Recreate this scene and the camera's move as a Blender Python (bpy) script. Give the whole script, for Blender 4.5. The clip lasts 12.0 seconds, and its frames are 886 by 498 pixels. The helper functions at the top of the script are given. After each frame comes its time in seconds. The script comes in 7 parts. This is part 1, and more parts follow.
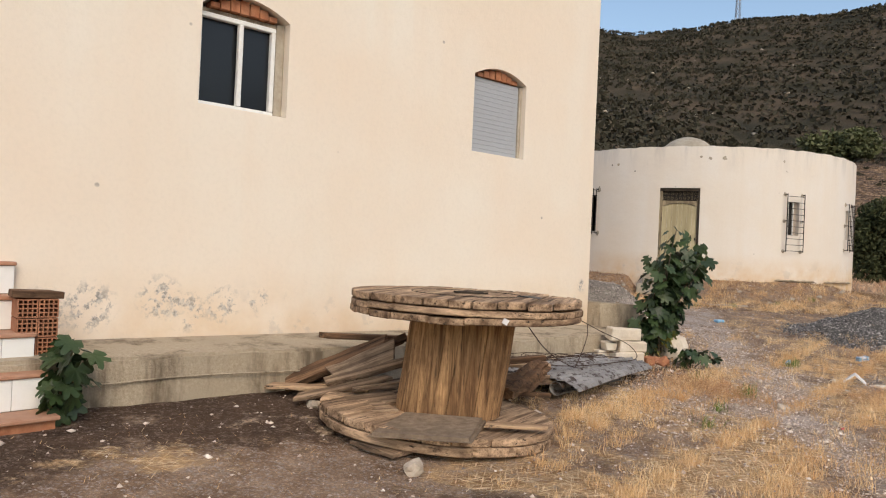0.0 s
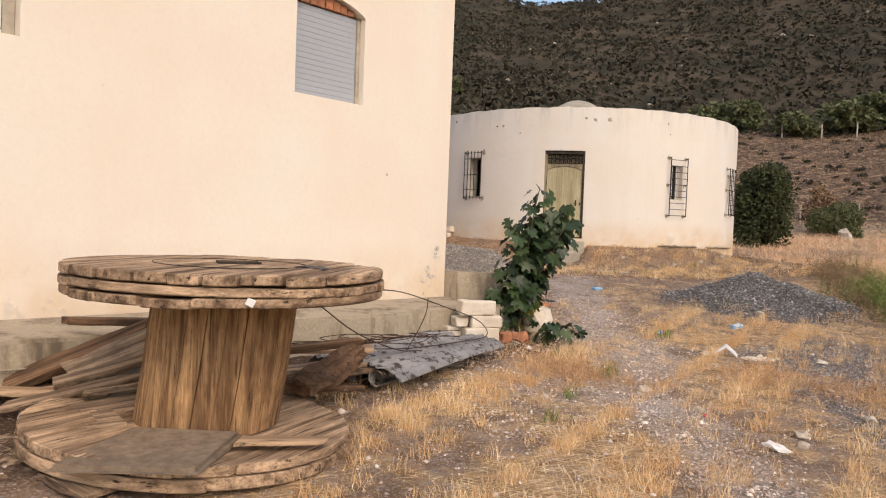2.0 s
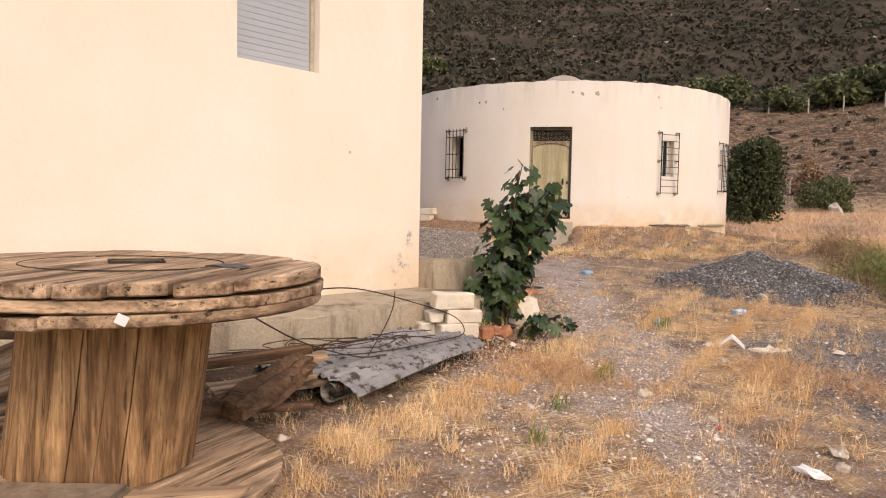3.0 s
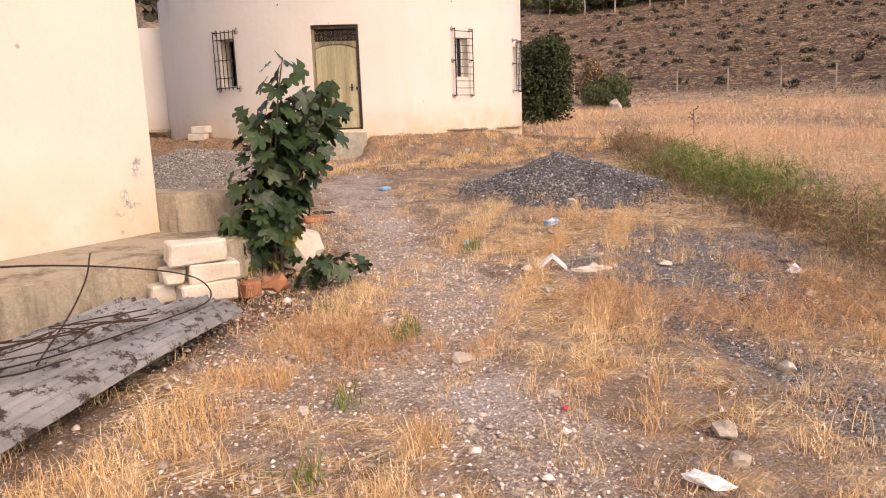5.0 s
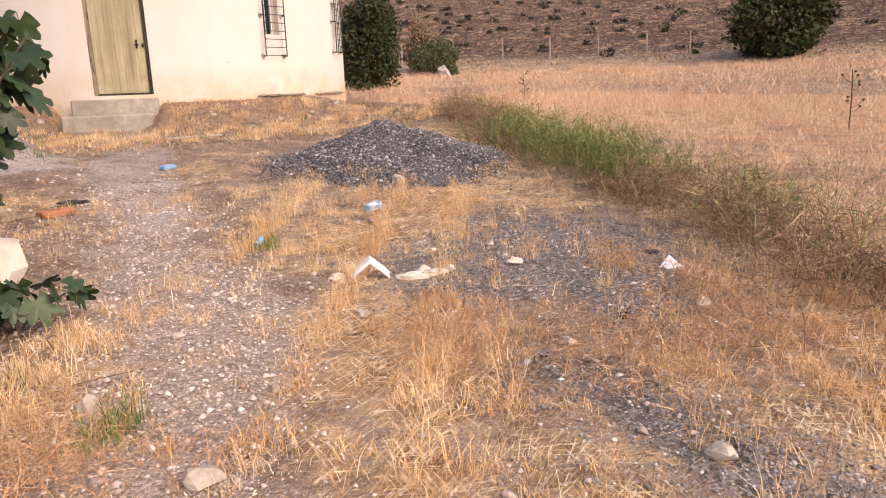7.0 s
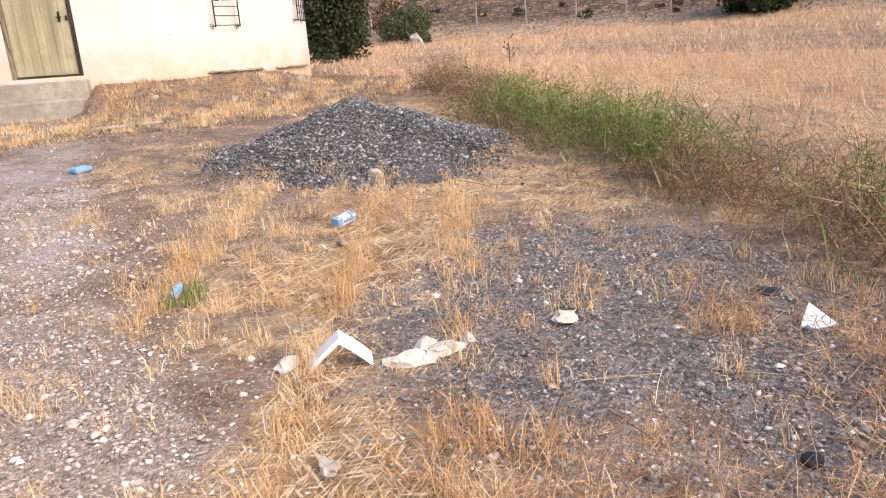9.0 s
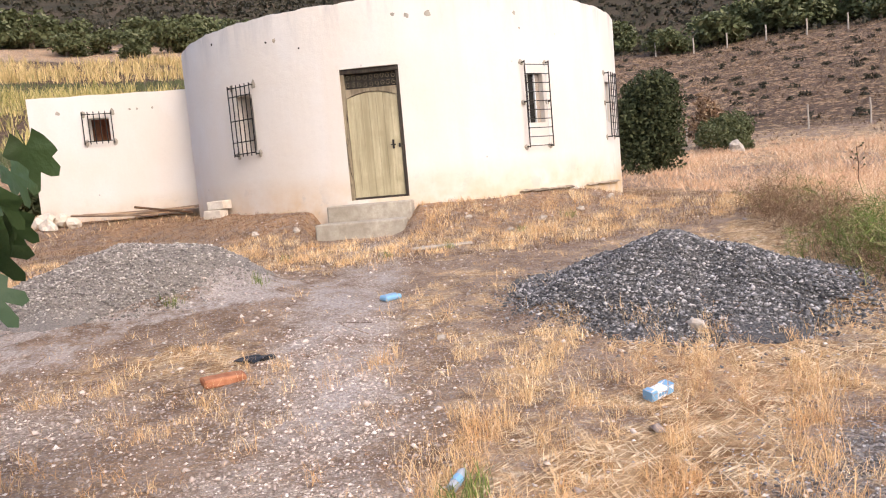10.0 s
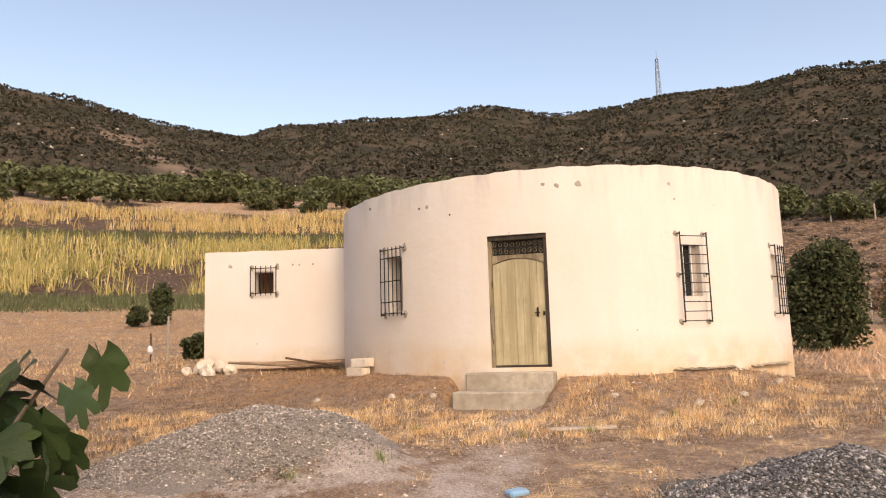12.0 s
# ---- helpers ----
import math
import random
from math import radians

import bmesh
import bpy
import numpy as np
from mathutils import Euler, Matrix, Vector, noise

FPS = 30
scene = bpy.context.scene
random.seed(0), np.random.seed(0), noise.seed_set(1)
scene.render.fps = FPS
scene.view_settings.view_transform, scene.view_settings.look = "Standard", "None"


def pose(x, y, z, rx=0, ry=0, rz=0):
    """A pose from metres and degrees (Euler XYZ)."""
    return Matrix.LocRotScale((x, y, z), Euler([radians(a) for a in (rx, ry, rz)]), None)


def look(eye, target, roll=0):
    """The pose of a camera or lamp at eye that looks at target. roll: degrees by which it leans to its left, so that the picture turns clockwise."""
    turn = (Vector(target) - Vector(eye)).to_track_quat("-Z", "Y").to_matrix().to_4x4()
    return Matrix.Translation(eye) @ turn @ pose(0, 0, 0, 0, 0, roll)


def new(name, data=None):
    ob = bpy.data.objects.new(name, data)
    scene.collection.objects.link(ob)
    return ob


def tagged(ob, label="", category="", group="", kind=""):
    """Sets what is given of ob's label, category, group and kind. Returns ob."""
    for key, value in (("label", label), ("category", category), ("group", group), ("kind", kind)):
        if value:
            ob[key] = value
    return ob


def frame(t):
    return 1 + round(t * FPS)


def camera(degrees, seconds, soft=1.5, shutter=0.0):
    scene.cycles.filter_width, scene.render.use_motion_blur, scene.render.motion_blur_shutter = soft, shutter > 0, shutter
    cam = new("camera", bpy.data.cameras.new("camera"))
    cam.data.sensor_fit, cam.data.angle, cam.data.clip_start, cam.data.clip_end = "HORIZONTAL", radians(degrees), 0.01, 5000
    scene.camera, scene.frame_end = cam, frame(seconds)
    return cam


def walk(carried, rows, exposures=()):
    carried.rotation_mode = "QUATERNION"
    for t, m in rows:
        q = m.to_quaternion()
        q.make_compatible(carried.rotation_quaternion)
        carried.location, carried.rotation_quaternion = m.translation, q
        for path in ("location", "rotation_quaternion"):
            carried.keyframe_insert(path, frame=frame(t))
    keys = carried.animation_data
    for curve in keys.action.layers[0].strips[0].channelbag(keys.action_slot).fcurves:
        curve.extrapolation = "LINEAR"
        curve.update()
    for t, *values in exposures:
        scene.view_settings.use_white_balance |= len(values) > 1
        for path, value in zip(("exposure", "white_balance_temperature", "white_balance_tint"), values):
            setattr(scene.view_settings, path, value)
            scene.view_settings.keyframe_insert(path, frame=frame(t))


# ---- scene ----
cam = camera(63.6, 12.0, 1.1)
PATH = [
    (0, (0.243, 0.2, 1.341), (0.137, 2.197, 1.355), 2.6),
    (0.5, (0.5, 0.459, 1.353), (0.53, 2.458, 1.351), 2.5),
    (1, (0.701, 0.796, 1.289), (0.812, 2.793, 1.264), 2.5),
    (1.5, (0.884, 1.153, 1.299), (1.033, 3.147, 1.254), 2.4),
    (2, (1.034, 1.467, 1.305), (1.189, 3.46, 1.244), 2.2),
    (2.5, (1.126, 1.873, 1.274), (1.282, 3.865, 1.192), 2.0),
    (2.7, (1.178, 2.049, 1.317), (1.337, 4.04, 1.226), 1.6),
    (4.3, (1.617, 3.336, 1.306), (2.098, 5.259, 1.043), -1.3),
    (4.5, (1.67, 3.463, 1.277), (2.207, 5.367, 0.985), -1.7),
    (5, (1.835, 3.848, 1.282), (2.535, 5.688, 0.926), -2.1),
    (5.5, (1.997, 4.217, 1.232), (2.846, 5.983, 0.834), -2.6),
    (6, (2.216, 4.565, 1.192), (3.224, 6.241, 0.776), -2.7),
    (6.5, (2.48, 4.876, 1.196), (3.563, 6.502, 0.771), -2.0),
    (8.3, (3.363, 6.178, 1.145), (4.492, 7.726, 0.571), -2.6),
    (8.5, (3.447, 6.364, 1.146), (4.606, 7.887, 0.566), -2.7),
    (9, (3.633, 6.696, 1.157), (4.756, 8.261, 0.62), -4.0),
    (9.5, (3.891, 7.076, 1.262), (4.694, 8.867, 0.877), -5.8),
    (10, (3.938, 7.371, 1.37), (4.357, 9.317, 1.178), -5.0),
    (10.5, (3.993, 7.605, 1.445), (4.012, 9.603, 1.35), -4.5),
    (11, (4.081, 7.708, 1.534), (3.956, 9.703, 1.601), -1.0),
    (11.5, (4.188, 7.773, 1.565), (4.127, 9.759, 1.79), -0.0),
    (12, (4.173, 7.699, 1.607), (4.199, 9.682, 1.866), -1.7),
]
walk(cam, [(t, look(eye, target, roll)) for t, eye, target, roll in PATH], exposures=[(0, 0.47, 6750, 6), (2.5, 0.70, 7150, 12), (4.5, 0.88, 7500, 18), (6.5, 1.0, 7350, 21), (8.5, 1.18, 6650, 16), (9.5, 1.2, 6350, 10), (10, 1.2, 6450, 12),
               (10.5, 1.12, 7300, 20), (12, 0.98, 8000, 15)])

# ---- world and light ----
SUN_AZ, SUN_EL = 160.0, 42.0      # compass from +y towards +x, height, in degrees
world = bpy.data.worlds.new("world")
scene.world = world
world.use_nodes = True
wn = world.node_tree
sky = wn.nodes.new("ShaderNodeTexSky")
sky.sky_type = 'NISHITA'
sky.sun_disc = False
sky.sun_elevation, sky.sun_rotation = radians(SUN_EL), radians(SUN_AZ)
sky.altitude, sky.air_density, sky.dust_density, sky.ozone_density = 300, 1.0, 2.6, 0.2
wn.links.new(sky.outputs[0], wn.nodes["Background"].inputs[0])
wn.nodes["Background"].inputs[1].default_value = 0.15
sun = new("sun", bpy.data.lights.new("sun", "SUN"))
sun.data.energy, sun.data.angle, sun.data.color = 0.75, radians(20), (1.0, 0.82, 0.66)
sa, se = radians(SUN_AZ), radians(SUN_EL)
sun.matrix_world = look((math.sin(sa) * math.cos(se) * 60, math.cos(sa) * math.cos(se) * 60, math.sin(se) * 60), (0, 0, 0))


# ---- materials ----
def material(name, build):
    m = bpy.data.materials.new(name)
    m.use_nodes = True
    build(Nodes(m))
    return m


class Nodes:
    """Short hand for node trees: colours, noises and mixes."""

    def __init__(self, m):
        self.t = m.node_tree
        self.bsdf = self.t.nodes["Principled BSDF"]
        self.pos = self.t.nodes.new("ShaderNodeNewGeometry").outputs["Position"]
        self.obj = self.t.nodes.new("ShaderNodeTexCoord").outputs["Object"]
        self.rnd = self.t.nodes.new("ShaderNodeObjectInfo").outputs["Random"]
        self.isl = self.t.nodes.new("ShaderNodeNewGeometry").outputs["Random Per Island"]

    def put(self, socket, v):
        if hasattr(v, "is_output"):
            self.t.links.new(v, socket)
        elif isinstance(v, tuple) and len(v) == 3 and socket.type == 'RGBA':
            socket.default_value = (*v, 1)
        else:
            socket.default_value = v

    def noise(self, scale, detail=4, rough=0.6, at=None, stretch=None, seed=0.0):
        v = at or self.pos
        if stretch or seed:
            mp = self.t.nodes.new("ShaderNodeMapping")
            self.put(mp.inputs["Vector"], v)
            mp.inputs["Scale"].default_value = stretch or (1, 1, 1)
            mp.inputs["Location"].default_value = (seed, seed * 1.7, seed * 0.6)
            v = mp.outputs[0]
        n = self.t.nodes.new("ShaderNodeTexNoise")
        self.put(n.inputs["Vector"], v)
        n.inputs["Scale"].default_value, n.inputs["Detail"].default_value, n.inputs["Roughness"].default_value = scale, detail, rough
        return n.outputs[0]

    def voronoi(self, scale, out="Distance", at=None, feature='F1'):
        n = self.t.nodes.new("ShaderNodeTexVoronoi")
        n.feature = feature
        self.put(n.inputs["Vector"], at or self.pos)
        n.inputs["Scale"].default_value = scale
        return n.outputs[out]

    def ramp(self, v, lo, hi, a=0.0, b=1.0):
        n = self.t.nodes.new("ShaderNodeMapRange")
        self.put(n.inputs[0], v)
        for k, x in zip((1, 2, 3, 4), (lo, hi, a, b)):
            n.inputs[k].default_value = x
        return n.outputs[0]

    def math(self, op, a, b=0.0):
        n = self.t.nodes.new("ShaderNodeMath")
        n.operation = op
        self.put(n.inputs[0], a)
        self.put(n.inputs[1], b)
        return n.outputs[0]

    def mix(self, f, a, b, how='MIX'):
        n = self.t.nodes.new("ShaderNodeMix")
        n.data_type, n.blend_type = 'RGBA', how
        self.put(n.inputs[0], f)
        self.put(n.inputs[6], a)
        self.put(n.inputs[7], b)
        return n.outputs[2]

    def axis(self, k, v=None):
        n = self.t.nodes.new("ShaderNodeSeparateXYZ")
        self.put(n.inputs[0], v or self.pos)
        return n.outputs[k]

    def attr(self, name, k=None):
        n = self.t.nodes.new("ShaderNodeAttribute")
        n.attribute_name = name
        if k is None:
            return n.outputs["Fac"]
        sp = self.t.nodes.new("ShaderNodeSeparateColor")
        self.t.links.new(n.outputs["Color"], sp.inputs[0])
        return sp.outputs[k]

    def done(self, colour, rough=0.8, bump=None, height=0.01, metal=0.0, spec=0.3):
        self.put(self.bsdf.inputs["Base Color"], colour)
        self.put(self.bsdf.inputs["Roughness"], rough)
        self.put(self.bsdf.inputs["Metallic"], metal)
        self.bsdf.inputs["Specular IOR Level"].default_value = spec
        if bump is not None:
            b = self.t.nodes.new("ShaderNodeBump")
            b.inputs["Distance"].default_value = height
            b.inputs["Strength"].default_value = 0.8
            self.put(b.inputs["Height"], bump)
            self.t.links.new(b.outputs[0], self.bsdf.inputs["Normal"])


def plaster(base, warm, stain_z, grey, spots=(), damp_k=0.75, rim_z=None):
    """Old lime-washed render: cloudy tone, streaks running down, damp foot, small chips."""
    def build(n):
        c = n.mix(n.ramp(n.noise(0.5, 3), 0.35, 0.65), base, warm)
        streak = n.noise(2.2, 3, 0.55, stretch=(1, 1, 0.10))
        c = n.mix(n.ramp(streak, 0.46, 0.72, 0, 0.7), c, warm)
        damp = n.math('MULTIPLY', n.ramp(n.axis(2), stain_z, stain_z + 0.7, 1, 0), n.ramp(n.noise(1.6, 4), 0.3, 0.7))
        c = n.mix(n.math('MULTIPLY', damp, damp_k), c, (0.62, 0.42, 0.22))
        patch = n.math('MULTIPLY', n.ramp(n.noise(3.0, 6, 0.68, seed=5.3), 0.555, 0.60), n.math('MULTIPLY', n.ramp(n.axis(2), stain_z + 0.25, stain_z + 0.62, 1, 0), n.ramp(n.noise(0.55, 2, seed=3.5), 0.44, 0.52)))
        c = n.mix(n.math('MULTIPLY', patch, grey), c, (0.33, 0.33, 0.34))
        for x, y, z, rad in spots:
            dv = n.t.nodes.new("ShaderNodeVectorMath")
            dv.operation = 'DISTANCE'
            n.put(dv.inputs[0], n.pos)
            dv.inputs[1].default_value = (x, y, z)
            m = n.math('MULTIPLY', n.ramp(dv.outputs["Value"], rad * 0.45, rad, 1, 0), n.ramp(n.noise(13.0, 8, 0.75, seed=x), 0.50, 0.56))
            c = n.mix(n.math('MULTIPLY', m, 0.9), c, n.mix(n.ramp(n.noise(30, 4), 0.4, 0.6), (0.21, 0.205, 0.20), (0.55, 0.51, 0.46)))
        if rim_z:
            drip = n.math('MULTIPLY', n.ramp(n.axis(2), rim_z - 0.75, rim_z, 0, 1), n.ramp(n.noise(2.6, 5, 0.65, stretch=(1, 1, 0.18), seed=4.4), 0.47, 0.68))
            c = n.mix(n.math('MULTIPLY', drip, 0.6), c, (0.40, 0.38, 0.37))
        chip = n.math('MULTIPLY', n.ramp(n.voronoi(2.6), 0.06, 0.035), n.ramp(n.noise(3.1, 2, seed=2.0), 0.5, 0.56))
        c = n.mix(n.math('MULTIPLY', chip, 0.7), c, (0.30, 0.27, 0.24))
        c = n.mix(n.ramp(n.noise(26, 4), 0.45, 0.75, 0, 0.10), c, (0.5, 0.45, 0.38))
        b = n.math('ADD', n.noise(1.8, 3), n.math('MULTIPLY', n.noise(45, 3), 0.14))
        n.done(c, 0.92, b, 0.02, spec=0.15)
    return build


def weathered(dark, light, stretch, scale=9.0, bump=0.004, rnd=0.5, crack=1.0):
    """Grain along the long axis of the piece, cracks and per-piece tone."""
    def build(n):
        g = n.noise(scale, 6, 0.65, at=n.obj, stretch=stretch)
        c = n.mix(n.ramp(g, 0.36, 0.62), dark, light)
        c = n.mix(n.ramp(n.noise(scale * 5, 5, 0.75, at=n.obj, stretch=stretch, seed=7.0), 0.46, 0.64, 0, 0.55), c, dark)
        c = n.mix(n.ramp(n.rnd, 0, 1, 0, rnd), c, n.mix(0.5, c, dark))
        c = n.mix(n.ramp(n.noise(3.0, 4), 0.48, 0.7, 0, 0.65), c, dark)
        c = n.mix(n.ramp(n.noise(scale * 2.4, 4, 0.7, at=n.obj, stretch=stretch, seed=3.0), 0.58, 0.66, 0, crack), c, (0.035, 0.025, 0.018))
        n.done(c, 0.85, g, bump, spec=0.2)
    return build


def speckled(a, b, scale, bump=0.01, big=1.2, mix_c=None, rough=0.9):
    def build(n):
        c = n.mix(n.ramp(n.noise(scale, 5, 0.7), 0.35, 0.65), a, b)
        c = n.mix(n.ramp(n.noise(big, 3), 0.42, 0.68, 0, 0.6), c, mix_c or a)
        n.done(c, rough, n.noise(scale * 1.6, 4), bump, spec=0.2)
    return build


def pieces(a, b, c3, rough=0.85, source="isl", bump=None, tint=None):
    """Many small loose pieces, each with a tone of its own."""
    def build(n):
        r = n.isl if source == "isl" else n.rnd
        c = n.mix(n.ramp(r, 0.0, 0.6), a, b)
        c = n.mix(n.ramp(r, 0.72, 0.95), c, c3)
        c = n.mix(n.ramp(n.noise(4, 3), 0.4, 0.7, 0, 0.4), c, a)
        if tint:
            c = n.mix(n.ramp(n.noise(1.3, 4, 0.7, seed=7.0), 0.42, 0.66, 0, 0.75), c, tint)
        n.done(c, rough, n.noise(30, 3) if bump else None, bump or 0.01, spec=0.2)
    return build


def plain(c, rough=0.6, metal=0.0, tone=0.25):
    def build(n):
        d = tuple(x * 0.55 for x in c)
        n.done(n.mix(n.ramp(n.noise(18, 4), 0.45, 0.75, 0, tone), c, d), rough, n.noise(60, 2), 0.001, metal)
    return build


def fibres(n, scale, seeds):
    """Thin straws lying every way: stretched noise in several turned frames."""
    out = None
    for k in range(seeds):
        mp = n.t.nodes.new("ShaderNodeMapping")
        mp.vector_type = 'TEXTURE'
        n.put(mp.inputs["Vector"], n.pos)
        mp.inputs["Rotation"].default_value = (0, 0, 0.35 + k * 1.13)
        mp.inputs["Location"].default_value = (k * 3.7, k * 1.9, 0)
        mp.inputs["Scale"].default_value = (11, 1, 4)
        f = n.ramp(n.noise(scale * (1 + 0.17 * k), 2, 0.5, at=mp.outputs[0]), 0.56, 0.66)
        out = f if out is None else n.math('MAXIMUM', out, f)
    return out


def ground_build(n):
    gravel, straw, scrub = n.attr("zone", 0), n.attr("zone", 1), n.attr("zone", 2)
    red, bare = n.attr("red"), n.attr("earth")
    slate, pale = n.attr("slate"), n.attr("pale")
    fine = n.noise(38, 5, 0.7)
    warp = n.t.nodes.new("ShaderNodeVectorMath")
    warp.operation = 'MULTIPLY_ADD'
    nt = n.t.nodes.new("ShaderNodeTexNoise")
    n.put(nt.inputs["Vector"], n.pos)
    nt.inputs["Scale"].default_value = 40
    n.put(warp.inputs[0], nt.outputs["Color"])
    warp.inputs[1].default_value = (0.022, 0.022, 0.022)
    n.put(warp.inputs[2], n.pos)
    at = warp.outputs[0]
    pv = n.axis(0, n.voronoi(46, "Color", at))
    pw = n.axis(1, n.voronoi(105, "Color", at))
    gap = n.math('MAXIMUM', n.ramp(n.voronoi(46, "Distance", at), 0.34, 0.56), n.ramp(n.voronoi(105, "Distance", at), 0.40, 0.62, 0, 0.8))
    stone = n.math('ADD', n.math('MULTIPLY', pv, 0.6), n.math('MULTIPLY', pw, 0.4))
    mott = n.ramp(n.noise(3.4, 5, 0.7, seed=6.0), 0.36, 0.64)
    straws = fibres(n, 52, 4)
    earth = n.mix(n.ramp(n.noise(5, 5, 0.7), 0.35, 0.65), (0.048, 0.028, 0.018), (0.12, 0.073, 0.046))
    earth = n.mix(n.ramp(stone, 0.62, 0.80, 0, 0.75), earth, (0.30, 0.22, 0.175))
    soil = n.mix(mott, (0.27, 0.165, 0.10), (0.62, 0.44, 0.31))
    soil = n.mix(n.ramp(stone, 0.58, 0.80, 0, 0.85), soil, (0.60, 0.51, 0.46))
    grit = n.mix(n.ramp(stone, 0.25, 0.75), (0.46, 0.35, 0.275), (0.96, 0.80, 0.665))
    grit = n.mix(n.math('MULTIPLY', mott, 0.45), grit, (0.46, 0.36, 0.295))
    dull = n.mix(n.ramp(stone, 0.28, 0.80), (0.145, 0.126, 0.11), (0.57, 0.51, 0.46))
    dull = n.mix(n.math('MULTIPLY', mott, 0.35), dull, (0.30, 0.262, 0.232))
    # undertone: brown soil together with painted shade beneath the straws
    under = n.mix(mott, (0.24, 0.13, 0.06), (0.60, 0.385, 0.21))
    hay = n.mix(straws, under, n.mix(n.ramp(n.noise(8, 3, seed=8.0), 0.35, 0.65), (0.76, 0.52, 0.29), (0.96, 0.78, 0.54)))
    rust = n.mix(n.ramp(n.noise(9, 5, 0.7), 0.35, 0.65), (0.20, 0.10, 0.056), (0.56, 0.34, 0.195))
    rust = n.mix(n.math('MULTIPLY', straws, 0.45), rust, (0.62, 0.43, 0.25))
    rust = n.mix(n.ramp(stone, 0.66, 0.82, 0, 0.7), rust, (0.50, 0.41, 0.34))
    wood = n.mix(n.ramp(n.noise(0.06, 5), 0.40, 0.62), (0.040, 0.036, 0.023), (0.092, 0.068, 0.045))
    nz = n.math('ADD', n.ramp(n.noise(2.4, 7, 0.75, seed=9.0), 0.25, 0.75, -0.55, 0.55), n.ramp(n.noise(0.7, 3, seed=1.0), 0.3, 0.7, -0.18, 0.18))

    def edge(m):
        return n.ramp(n.math('ADD', m, nz), 0.36, 0.64)
    c = n.mix(edge(bare), soil, earth)
    c = n.mix(edge(gravel), c, grit)
    c = n.mix(edge(slate), c, dull)
    c = n.mix(n.math('MULTIPLY', gap, 0.5), c, (0.13, 0.092, 0.07))
    c = n.mix(edge(straw), c, hay)
    c = n.mix(n.math('MULTIPLY', edge(pale), 0.85), c, n.mix(n.ramp(fine, 0.4, 0.6), (0.42, 0.35, 0.31), (0.70, 0.62, 0.57)))
    c = n.mix(edge(red), c, rust)
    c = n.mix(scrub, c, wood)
    h = n.math('ADD', n.math('MULTIPLY', fine, 0.5), n.math('SUBTRACT', stone, n.math('MULTIPLY', gap, 0.6)))
    n.done(c, 0.95, n.math('ADD', h, n.math('MULTIPLY', straws, 0.3)), 0.030, spec=0.1)


